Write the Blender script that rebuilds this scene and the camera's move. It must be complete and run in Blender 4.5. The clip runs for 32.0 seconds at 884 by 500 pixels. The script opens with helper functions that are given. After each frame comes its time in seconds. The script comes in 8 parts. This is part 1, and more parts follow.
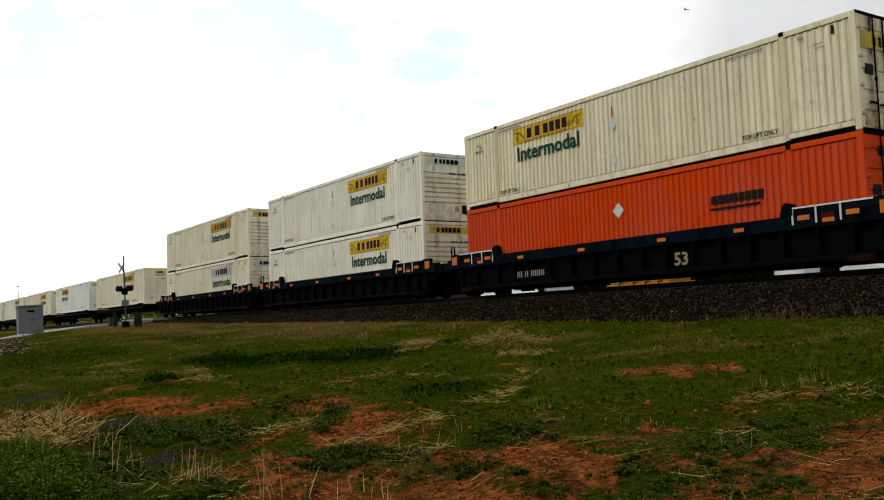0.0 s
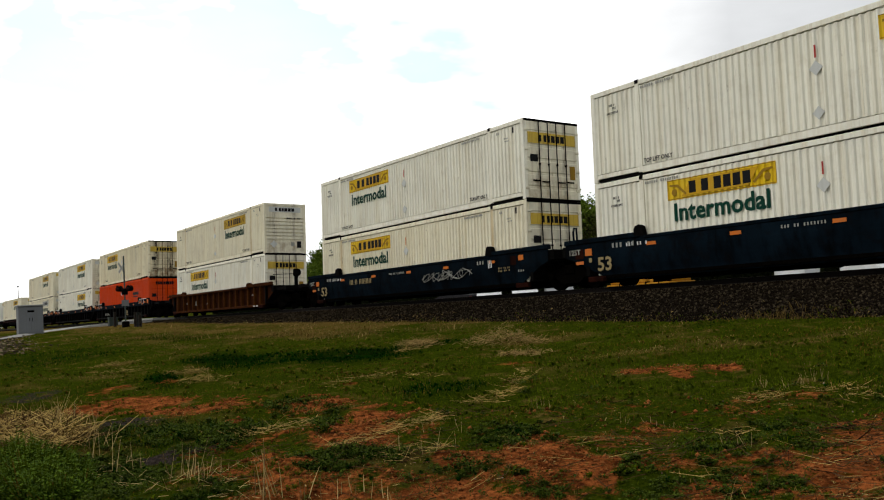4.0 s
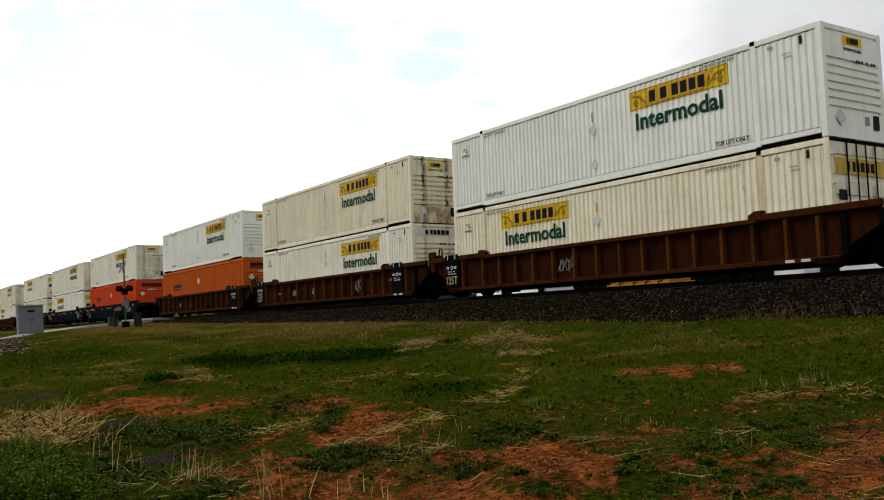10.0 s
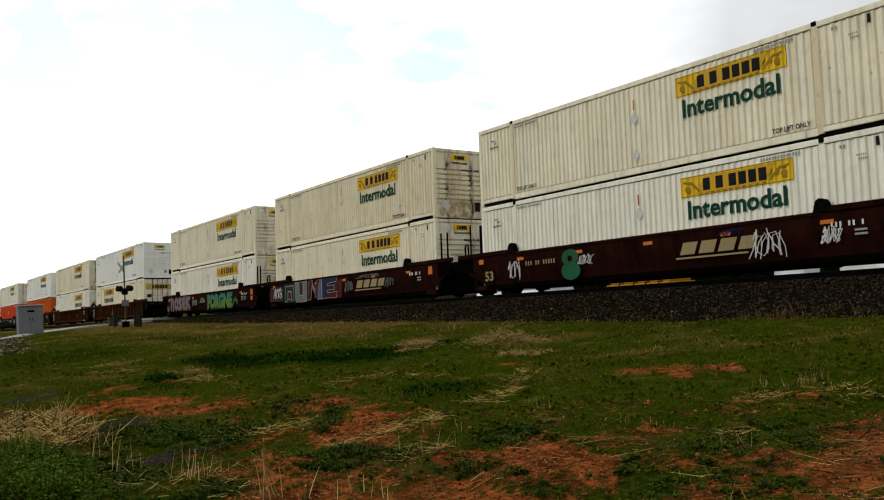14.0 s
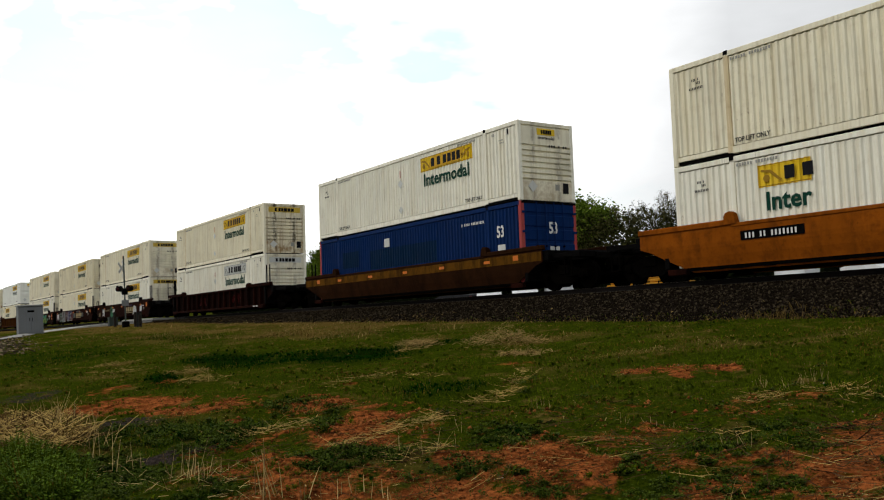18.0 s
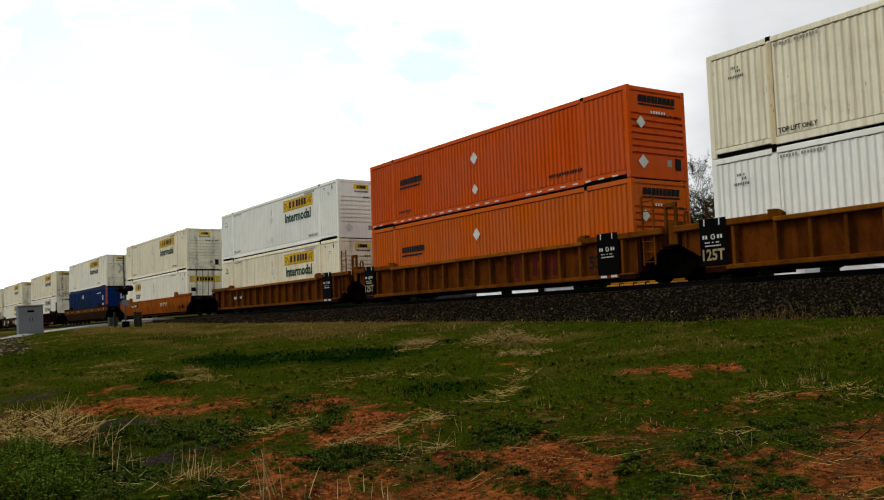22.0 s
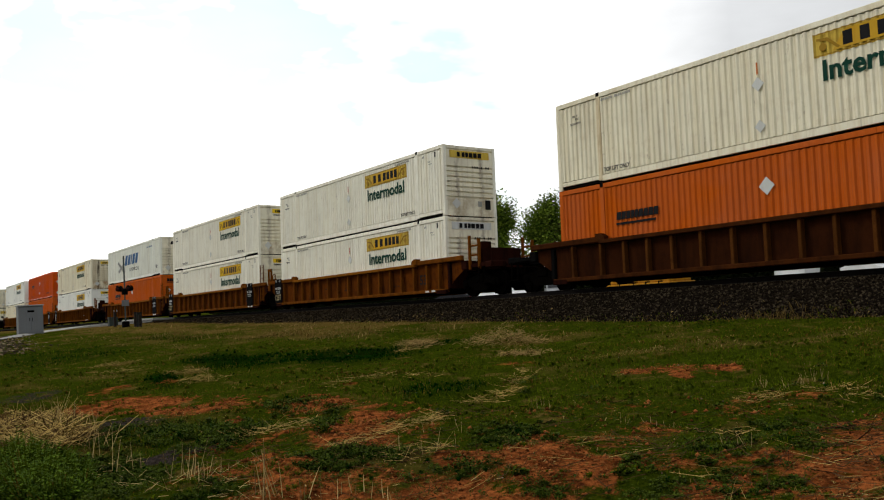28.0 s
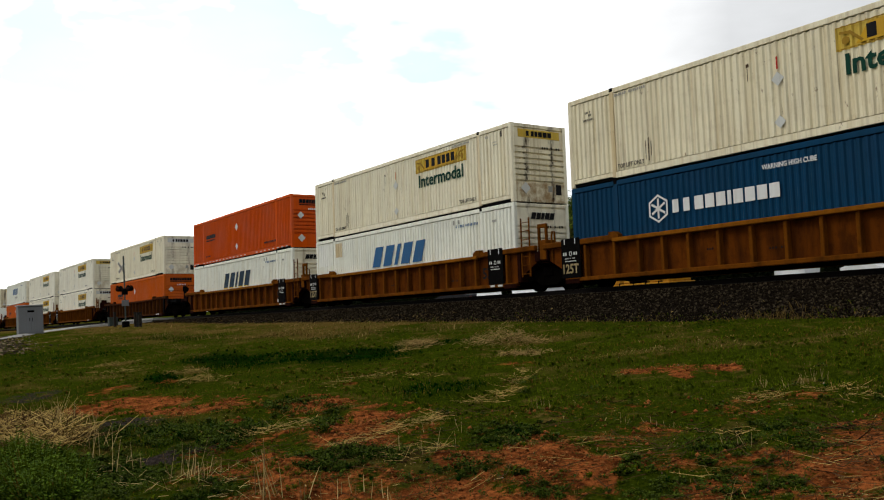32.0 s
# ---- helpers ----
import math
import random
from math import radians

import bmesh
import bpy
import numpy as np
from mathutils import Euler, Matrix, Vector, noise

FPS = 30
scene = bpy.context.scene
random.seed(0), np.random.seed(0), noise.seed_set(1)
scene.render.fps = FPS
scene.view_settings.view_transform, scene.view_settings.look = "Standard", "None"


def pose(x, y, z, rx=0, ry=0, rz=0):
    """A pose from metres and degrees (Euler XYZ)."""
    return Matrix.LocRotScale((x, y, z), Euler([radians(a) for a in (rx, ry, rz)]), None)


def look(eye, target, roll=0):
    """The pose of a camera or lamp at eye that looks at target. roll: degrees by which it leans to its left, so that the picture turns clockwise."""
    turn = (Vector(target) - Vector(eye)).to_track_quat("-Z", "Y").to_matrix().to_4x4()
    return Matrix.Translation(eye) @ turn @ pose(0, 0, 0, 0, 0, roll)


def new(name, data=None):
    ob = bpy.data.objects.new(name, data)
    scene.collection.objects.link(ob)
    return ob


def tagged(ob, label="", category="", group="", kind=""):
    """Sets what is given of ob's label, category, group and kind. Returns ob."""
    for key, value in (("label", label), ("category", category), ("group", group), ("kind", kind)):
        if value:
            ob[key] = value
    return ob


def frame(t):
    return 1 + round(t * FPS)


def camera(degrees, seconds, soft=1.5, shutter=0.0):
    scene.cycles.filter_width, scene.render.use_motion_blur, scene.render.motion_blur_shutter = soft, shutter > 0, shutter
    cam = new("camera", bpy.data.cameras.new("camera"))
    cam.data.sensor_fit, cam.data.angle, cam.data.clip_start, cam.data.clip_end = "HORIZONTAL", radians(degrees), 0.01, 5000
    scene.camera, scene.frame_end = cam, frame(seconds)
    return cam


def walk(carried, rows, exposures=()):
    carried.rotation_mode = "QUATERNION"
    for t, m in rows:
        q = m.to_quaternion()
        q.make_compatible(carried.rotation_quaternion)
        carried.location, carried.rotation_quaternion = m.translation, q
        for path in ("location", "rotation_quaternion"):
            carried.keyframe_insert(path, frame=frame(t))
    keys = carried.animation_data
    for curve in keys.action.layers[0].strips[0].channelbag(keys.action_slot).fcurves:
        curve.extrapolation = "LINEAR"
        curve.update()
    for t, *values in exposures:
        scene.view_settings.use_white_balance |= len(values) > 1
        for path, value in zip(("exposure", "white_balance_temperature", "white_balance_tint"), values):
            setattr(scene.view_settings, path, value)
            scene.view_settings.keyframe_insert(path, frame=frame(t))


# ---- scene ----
cam = camera(52.5, 32.0, soft=1.15)
EYE = Vector((0.0, 0.0, -0.225))
AIM = EYE + Vector((-0.82861, 0.55651, 0.06076)) * 50
walk(cam, [(0.0, look(EYE, AIM, -3.41)), (32.0, look(EYE, AIM, -3.41))])

# ---------------------------------------------------------------- sky and light
SUN_UP, SUN_TURN = 38.0, -140.0          # degrees; the turn is from +y towards +x
world = bpy.data.worlds.new("overcast_sky")
scene.world = world
world.use_nodes = True
wn, wl = world.node_tree.nodes, world.node_tree.links
wn.clear()


def dress(n, kw):
    """Set the named options of a node."""
    if "operation" in kw:
        n.operation = kw["operation"]
    if "data_type" in kw:
        n.data_type = kw["data_type"]
    if "attribute_name" in kw:
        n.attribute_name = kw["attribute_name"]
    if "sky_type" in kw:
        n.sky_type, n.sun_disc = kw["sky_type"], False
        n.sun_elevation, n.sun_rotation = kw["sun_elevation"], kw["sun_rotation"]
    return n


def wnode(kind, **kw):
    return dress(wn.new(kind), kw)


def wmath(op, a, b=0.0):
    n = wnode("ShaderNodeMath", operation=op)
    for i, q in enumerate((a, b)):
        if isinstance(q, (int, float)):
            n.inputs[i].default_value = q
        else:
            wl.new(q, n.inputs[i])
    return n.outputs[0]


sky = wnode("ShaderNodeTexSky", sky_type="NISHITA", sun_elevation=radians(SUN_UP), sun_rotation=radians(SUN_TURN))
sky_dim = wnode("ShaderNodeVectorMath", operation="SCALE")
wl.new(sky.outputs[0], sky_dim.inputs[0])
sky_dim.inputs["Scale"].default_value = 0.13
wtc = wnode("ShaderNodeTexCoord")
wmap = wnode("ShaderNodeMapping")
wmap.inputs["Scale"].default_value = (1.0, 1.0, 2.6)
wl.new(wtc.outputs["Generated"], wmap.inputs[0])
cloud = wnode("ShaderNodeTexNoise")
cloud.inputs["Scale"].default_value, cloud.inputs["Detail"].default_value, cloud.inputs["Roughness"].default_value = 2.6, 7.0, 0.55
wl.new(wmap.outputs[0], cloud.inputs["Vector"])
wisp = wnode("ShaderNodeTexNoise")
wisp.inputs["Scale"].default_value, wisp.inputs["Detail"].default_value, wisp.inputs["Roughness"].default_value = 9.0, 4.0, 0.5
wl.new(wmap.outputs[0], wisp.inputs["Vector"])
sunny = wnode("ShaderNodeVectorMath", operation="DOT_PRODUCT")
sun_way = Vector((math.sin(radians(SUN_TURN)) * math.cos(radians(SUN_UP)), math.cos(radians(SUN_TURN)) * math.cos(radians(SUN_UP)), math.sin(radians(SUN_UP))))
wl.new(wtc.outputs["Generated"], sunny.inputs[0])
sunny.inputs[1].default_value = Vector((-0.93, 0.28, 0.22)).normalized()
glow = wnode("ShaderNodeMapRange")
glow.inputs[1].default_value, glow.inputs[2].default_value, glow.inputs[3].default_value, glow.inputs[4].default_value = 0.82, 1.0, 0.0, 1.0
wl.new(sunny.outputs["Value"], glow.inputs[0])
veil = wnode("ShaderNodeMapRange")
veil.inputs[1].default_value, veil.inputs[2].default_value, veil.inputs[3].default_value, veil.inputs[4].default_value = 0.34, 0.64, 0.84, 1.16
wl.new(cloud.outputs[0], veil.inputs[0])
bright = wmath("MULTIPLY", veil.outputs[0], wmath("ADD", 0.785, wmath("MULTIPLY", glow.outputs[0], 1.15)))
cloud_col = wnode("ShaderNodeVectorMath", operation="SCALE")
tone = wnode("ShaderNodeMix", data_type="RGBA")
tone.inputs[6].default_value, tone.inputs[7].default_value = (0.965, 0.985, 1.005, 1.0), (1.0, 0.99, 0.96, 1.0)
wl.new(glow.outputs[0], tone.inputs[0])
wl.new(tone.outputs[2], cloud_col.inputs[0])
wl.new(bright, cloud_col.inputs["Scale"])
gap = wnode("ShaderNodeMapRange")
gap.inputs[1].default_value, gap.inputs[2].default_value, gap.inputs[3].default_value, gap.inputs[4].default_value = 0.30, 0.46, 0.35, 0.0
wl.new(cloud.outputs[0], gap.inputs[0])
opening = gap.outputs[0]
tear = wnode("ShaderNodeVectorMath", operation="SUBTRACT")       # ragged edges of the cloud
wl.new(wisp.outputs[1], tear.inputs[0])
tear.inputs[1].default_value = (0.5, 0.5, 0.5)
tear_dim = wnode("ShaderNodeVectorMath", operation="SCALE")
wl.new(tear.outputs[0], tear_dim.inputs[0])
tear_dim.inputs["Scale"].default_value = 0.28
tear_add = wnode("ShaderNodeVectorMath", operation="ADD")
wl.new(wtc.outputs["Generated"], tear_add.inputs[0])
wl.new(tear_dim.outputs[0], tear_add.inputs[1])
torn = wnode("ShaderNodeVectorMath", operation="NORMALIZE")
wl.new(tear_add.outputs[0], torn.inputs[0])
wispy = wnode("ShaderNodeMapRange")
for i, q in enumerate((0.34, 0.60, 0.35, 2.4)):
    wispy.inputs[i + 1].default_value = q
wl.new(wisp.outputs[0], wispy.inputs[0])
for way, lo, top in (((-0.88, 0.373, 0.30), 0.9945, 0.9), ((-0.86, 0.429, 0.278), 0.9975, 0.7), ((-0.943, 0.198, 0.267), 0.9972, 0.7), ((-0.799, 0.541, 0.264), 0.9965, 0.5), ((-0.90, 0.302, 0.320), 0.9960, 0.5)):
    # where the cloud is thin and the blue shows
    near_way = wnode("ShaderNodeVectorMath", operation="DOT_PRODUCT")
    wl.new(torn.outputs[0], near_way.inputs[0])
    near_way.inputs[1].default_value = Vector(way).normalized()
    soft_edge = wnode("ShaderNodeMapRange")
    for i, q in enumerate((lo, 1.0, 0.0, 1.0)):
        soft_edge.inputs[i + 1].default_value = q
    wl.new(near_way.outputs["Value"], soft_edge.inputs[0])
    opening = wmath("MAXIMUM", opening, wmath("MULTIPLY", wmath("MULTIPLY", soft_edge.outputs[0], top), wispy.outputs[0]))
skymix = wnode("ShaderNodeMix", data_type="RGBA")
wl.new(wmath("MINIMUM", opening, 0.80), skymix.inputs[0])
wl.new(cloud_col.outputs[0], skymix.inputs[6])
thin = wnode("ShaderNodeVectorMath", operation="ADD")          # thin cloud before the blue
wl.new(sky_dim.outputs[0], thin.inputs[0])
thin.inputs[1].default_value = (0.50, 0.62, 0.58)
wl.new(thin.outputs[0], skymix.inputs[7])
wbg = wnode("ShaderNodeBackground")
wl.new(skymix.outputs[2], wbg.inputs[0])
wbg.inputs[1].default_value = 1.0
wout = wnode("ShaderNodeOutputWorld")
wl.new(wbg.outputs[0], wout.inputs[0])

sun = new("sun", bpy.data.lights.new("sun", "SUN"))
sun.data.energy, sun.data.angle, sun.data.color = 1.15, radians(18), (1.0, 0.95, 0.86)
sun.matrix_world = look(sun_way * 200, (0, 0, 0))
scene.view_settings.exposure = -0.10


# ---------------------------------------------------------------- materials
class Nodes:
    """A small helper to write a procedural material."""

    def __init__(self, name):
        self.m = bpy.data.materials.new(name)
        self.m.use_nodes = True
        self.t = self.m.node_tree
        self.b = self.t.nodes["Principled BSDF"]

    def node(self, kind, **kw):
        return dress(self.t.nodes.new(kind), kw)

    def link(self, a, b):
        self.t.links.new(a, b)

    def put(self, sock, val):
        if isinstance(val, bpy.types.NodeSocket):
            self.link(val, sock)
        else:
            sock.default_value = val

    def coords(self, scale=(1, 1, 1), kind="Object", shift=True):
        c = self.node("ShaderNodeTexCoord").outputs[kind]
        if shift:
            r = self.node("ShaderNodeObjectInfo").outputs["Random"]
            a = self.node("ShaderNodeMath", operation="MULTIPLY")
            self.link(r, a.inputs[0])
            a.inputs[1].default_value = 40.0
            add = self.node("ShaderNodeVectorMath", operation="ADD")
            self.link(c, add.inputs[0])
            self.link(a.outputs[0], add.inputs[1])
            c = add.outputs[0]
        mp = self.node("ShaderNodeMapping")
        mp.inputs["Scale"].default_value = scale
        self.link(c, mp.inputs[0])
        return mp.outputs[0]

    def noise(self, vec, scale, detail=4.0, rough=0.55):
        n = self.node("ShaderNodeTexNoise")
        self.link(vec, n.inputs["Vector"])
        n.inputs["Scale"].default_value, n.inputs["Detail"].default_value, n.inputs["Roughness"].default_value = scale, detail, rough
        return n.outputs[0]

    def ramp(self, val, lo, hi, a=0.0, b=1.0):
        n = self.node("ShaderNodeMapRange")
        self.link(val, n.inputs[0])
        for i, q in enumerate((lo, hi, a, b)):
            n.inputs[i + 1].default_value = q
        return n.outputs[0]

    def math(self, op, a, b=0.0):
        n = self.node("ShaderNodeMath", operation=op)
        self.put(n.inputs[0], a)
        self.put(n.inputs[1], b)
        return n.outputs[0]

    def mix(self, fac, a, b):
        n = self.node("ShaderNodeMix", data_type="RGBA")
        self.put(n.inputs[0], fac)
        for i, q in ((6, a), (7, b)):
            self.put(n.inputs[i], (*q, 1.0) if isinstance(q, tuple) and len(q) == 3 else q)
        return n.outputs[2]

    def bump(self, height, strength, dist=0.01):
        n = self.node("ShaderNodeBump")
        n.inputs["Strength"].default_value, n.inputs["Distance"].default_value = strength, dist
        self.link(height, n.inputs["Height"])
        self.link(n.outputs[0], self.b.inputs["Normal"])

    def done(self, colour, rough=0.6, metal=0.0, spec=0.5):
        c = (*colour, 1.0) if isinstance(colour, tuple) and len(colour) == 3 else colour
        self.put(self.b.inputs["Base Color"], c)
        self.put(self.b.inputs["Roughness"], rough)
        self.put(self.b.inputs["Metallic"], metal)
        self.b.inputs["Specular IOR Level"].default_value = spec
        return self.m


def paint(name, colour, dirt=(0.16, 0.12, 0.08), amount=0.35, rust=0.15, rough=0.55, spec=0.06):
    """Weathered paint: faded patches, streaks that run down, grime and rust spots."""
    n = Nodes(name)
    v = n.coords()
    faded = n.mix(n.ramp(n.noise(v, 0.6, 5), 0.35, 0.7), colour, tuple(min(1.0, c * 0.84 + 0.045 * max(colour)) for c in colour))
    streak = n.noise(n.coords((3.2, 3.2, 0.16)), 2.2, 5, 0.6)
    col = n.mix(n.math("MULTIPLY", n.ramp(streak, 0.50, 0.78), amount), faded, dirt)
    lines = n.noise(n.coords((4.6, 4.6, 0.06)), 1.0, 4, 0.7)
    col = n.mix(n.math("MULTIPLY", n.ramp(lines, 0.46, 0.66), min(1.0, amount * 1.2)), col, (colour[0] * 0.78, colour[1] * 0.72, colour[2] * 0.60))
    grime = n.noise(v, 2.6, 6, 0.65)
    col = n.mix(n.math("MULTIPLY", n.ramp(grime, 0.52, 0.75), amount * 0.42), col, dirt)
    # thin dark streaks in loose groups
    thin = n.math("MULTIPLY", n.ramp(n.noise(n.coords((13.0, 13.0, 0.20)), 1.0, 4, 0.7), 0.60, 0.72), n.ramp(n.noise(n.coords((0.7, 0.7, 0.25)), 1.5, 3), 0.47, 0.62))
    col = n.mix(n.math("MULTIPLY", thin, min(1.0, amount * 1.4)), col, tuple(0.45 * c for c in dirt))
    spot = n.math("MULTIPLY", n.ramp(n.noise(n.coords((1.6, 1.6, 0.7)), 4.0, 6, 0.7), 0.63, 0.70), n.ramp(n.noise(v, 0.45, 2), 0.45, 0.6))
    col = n.mix(n.math("MULTIPLY", spot, rust), col, (0.13, 0.05, 0.02))
    drip = n.math("MULTIPLY", n.ramp(n.noise(n.coords((4.5, 4.5, 0.55)), 1.6, 5, 0.7), 0.66, 0.74), n.ramp(n.noise(n.coords((0.5, 0.5, 0.8)), 1.3, 3), 0.46, 0.62))
    col = n.mix(n.math("MULTIPLY", drip, min(1.0, rust * 1.1)), col, (0.10, 0.045, 0.018))
    n.bump(grime, 0.15, 0.006)
    return n.done(col, n.ramp(grime, 0.3, 0.8, rough - 0.1, rough + 0.25), 0.0, spec)


def steel(name, colour, dark, rust=(0.05, 0.016, 0.006), worn=1.35, soot=0.85):
    """Old painted steel: faded and worn fields, soot that runs down, rust in blotches."""
    n = Nodes(name)
    v = n.coords()
    wide, mid, fine = n.noise(v, 0.7, 5, 0.6), n.noise(v, 2.4, 6, 0.65), n.noise(v, 14.0, 5, 0.7)
    col = n.mix(n.ramp(wide, 0.36, 0.66), colour, tuple(c * worn for c in colour))
    col = n.mix(n.math("MULTIPLY", n.ramp(mid, 0.50, 0.64), 0.55), col, rust)
    streak = n.noise(n.coords((1.3, 1.3, 0.30)), 1.8, 6, 0.65)
    col = n.mix(n.math("MULTIPLY", n.ramp(streak, 0.46, 0.66), soot), col, dark)
    col = n.mix(n.math("MULTIPLY", n.ramp(fine, 0.55, 0.75), 0.45), col, dark)
    n.bump(fine, 0.2, 0.006)
    return n.done(col, 0.8, 0.0, 0.01)


def grainy(name, a, b, scale=8.0, rough=0.8, metal=0.0, bump=0.3, dist=0.01, spec=0.1):
    n = Nodes(name)
    v = n.coords()
    fine, wide = n.noise(v, scale, 6, 0.65), n.noise(v, scale * 0.13, 3)
    col = n.mix(n.ramp(fine, 0.3, 0.7), a, b)
    col = n.mix(n.math("MULTIPLY", n.ramp(wide, 0.4, 0.7), 0.35), col, tuple(c * 0.6 for c in a))
    n.bump(fine, bump, dist)
    return n.done(col, rough, metal, spec)


WHITE = paint("white_paint", (0.89, 0.865, 0.735), dirt=(0.30, 0.20, 0.075), amount=0.40, rust=0.40)
CLEAN = paint("clean_white_paint", (0.87, 0.875, 0.80), amount=0.16, rust=0.05)
CREAM = paint("cream_aged_paint", (0.865, 0.81, 0.62), dirt=(0.30, 0.185, 0.06), amount=0.44, rust=0.65)
AGED = paint("stained_cream_paint", (0.83, 0.76, 0.55), dirt=(0.24, 0.14, 0.05), amount=0.52, rust=0.9)
CHALK = paint("pale_grey_white_paint", (0.84, 0.85, 0.75), dirt=(0.22, 0.17, 0.10), amount=0.36, rust=0.7)
STAINED = paint("rust_stained_post", (0.72, 0.61, 0.40), dirt=(0.17, 0.08, 0.03), amount=0.8, rust=1.0)


def scarred(name, colour, dark, rust, amount, wide=0.16, places=(-0.62, 0.58)):
    """An end wall where the lock gear has rubbed and rusted: two dark stripes that run down."""
    n = Nodes(name)
    v = n.coords()
    still = n.coords(shift=False)
    xyz = n.node("ShaderNodeSeparateXYZ")
    n.link(still, xyz.inputs[0])
    col = n.mix(n.ramp(n.noise(v, 1.1, 5), 0.38, 0.66), colour, tuple(c * 0.80 for c in colour))
    col = n.mix(n.math("MULTIPLY", n.ramp(n.noise(n.coords((2.5, 3.5, 0.22)), 1.6, 6, 0.65), 0.48, 0.70), 0.65 * amount), col, rust)
    grime = n.noise(v, 3.0, 6, 0.7)
    for at in places:
        far = n.math("ABSOLUTE", n.math("ADD", n.math("SUBTRACT", xyz.outputs["Y"], at), n.math("MULTIPLY", n.math("SUBTRACT", grime, 0.5), 0.35)))
        stripe = n.math("MULTIPLY", n.ramp(far, wide, 0.03), n.ramp(n.noise(n.coords((1.0, 1.0, 0.45)), 3.2, 5, 0.7), 0.40, 0.58))
        col = n.mix(n.math("MULTIPLY", stripe, amount), col, dark)
    # the plain sheet under the grooves, rusted in blotches
    plain = n.math("MULTIPLY", n.ramp(xyz.outputs["Z"], 0.80, 0.68), n.ramp(n.noise(v, 2.2, 6, 0.7), 0.44, 0.60))
    col = n.mix(n.math("MULTIPLY", plain, 0.8 * amount), col, rust)
    n.bump(grime, 0.2, 0.006)
    return n.done(col, 0.75, 0.0, 0.04)


RUSTY = scarred("rust_streaked_paint", (0.76, 0.69, 0.50), (0.030, 0.017, 0.010), (0.26, 0.145, 0.05), 1.0)
DOOR_RUST = scarred("rusted_door_paint", (0.74, 0.65, 0.44), (0.040, 0.020, 0.010), (0.20, 0.10, 0.035), 1.0, 0.30, (-0.70, 0.45))
SCUFFED = scarred("scuffed_end_paint", (0.82, 0.77, 0.60), (0.10, 0.06, 0.035), (0.33, 0.22, 0.10), 0.55)
RED = paint("orange_red_paint", (0.62, 0.056, 0.003), dirt=(0.25, 0.022, 0.003), amount=0.28, spec=0.02)
DEEP = paint("deep_orange_paint", (0.55, 0.076, 0.003), dirt=(0.20, 0.026, 0.003), amount=0.32, spec=0.02)
ORANGE = paint("orange_paint", (0.52, 0.098, 0.004), dirt=(0.22, 0.038, 0.003), amount=0.32, spec=0.02)
BLUE = paint("dark_blue_paint", (0.0015, 0.019, 0.092), dirt=(0.002, 0.009, 0.024), amount=0.4, spec=0.03)
BLUE_OLD = paint("painted_over_blue", (0.002, 0.018, 0.054), dirt=(0.002, 0.012, 0.022), amount=0.5, spec=0.03)
TEAL = paint("steel_blue_paint", (0.0034, 0.040, 0.094), dirt=(0.006, 0.03, 0.06), amount=0.4, spec=0.03)
POST_RED = paint("faded_red_paint", (0.36, 0.05, 0.05))
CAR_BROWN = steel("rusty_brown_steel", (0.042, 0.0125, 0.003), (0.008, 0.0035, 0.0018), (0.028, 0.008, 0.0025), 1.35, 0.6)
# recessed sheets: the recess's shade is in the colour, besides rust; the rib is lit
SHADED_SHEET_BROWN = steel("dark_rusted_brown_sheet", (0.026, 0.0075, 0.0022), (0.006, 0.0025, 0.0014), (0.018, 0.005, 0.002), 1.35, 0.6)
SHADED_SHEET_DARK = steel("sooty_dark_sheet", (0.0075, 0.0026, 0.0018), (0.002, 0.0012, 0.001), (0.012, 0.003, 0.002))
LIT_RIB_BROWN = steel("worn_brown_rib", (0.070, 0.024, 0.005), (0.016, 0.006, 0.002), (0.040, 0.012, 0.003), 1.35, 0.5)
CAR_DARK = steel("dark_brown_steel", (0.0145, 0.0038, 0.0022), (0.003, 0.0015, 0.0012), (0.026, 0.006, 0.003))
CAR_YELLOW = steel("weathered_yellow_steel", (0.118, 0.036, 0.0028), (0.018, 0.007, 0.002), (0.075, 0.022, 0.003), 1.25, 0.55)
# yellow car: shade painted into the rusty sheet, light into the top chord
SHADED_SHEET_YELLOW = steel("rust_blotched_yellow_sheet", (0.085, 0.022, 0.0022), (0.014, 0.005, 0.002), (0.042, 0.011, 0.002), 1.3, 0.7)
LIT_CHORD_YELLOW = steel("worn_yellow_chord", (0.185, 0.064, 0.005), (0.035, 0.013, 0.003), (0.10, 0.030, 0.004), 1.25, 0.35)
CAR_ORANGE = steel("weathered_orange_steel", (0.20, 0.052, 0.004), (0.040, 0.012, 0.003), (0.11, 0.028, 0.004), 1.25, 0.45)
CAR_TAN = steel("dirty_tan_steel", (0.021, 0.0078, 0.0026), (0.006, 0.0028, 0.0015), (0.015, 0.0055, 0.002), 1.3, 0.65)
# lighter copy of the tan steel, for the lit upper part of the side
LIT_BAND_TAN = steel("faded_yellow_band", (0.090, 0.038, 0.0045), (0.012, 0.006, 0.002), (0.050, 0.020, 0.003), 1.3, 0.8)
CAR_BLUE = steel("navy_blue_steel", (0.0021, 0.0049, 0.0078), (0.0010, 0.0013, 0.0014), (0.004, 0.003, 0.0025), 1.9)
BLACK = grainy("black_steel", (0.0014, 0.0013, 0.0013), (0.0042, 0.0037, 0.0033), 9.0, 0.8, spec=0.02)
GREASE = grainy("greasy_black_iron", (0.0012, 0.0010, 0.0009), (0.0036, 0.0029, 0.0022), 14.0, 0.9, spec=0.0)
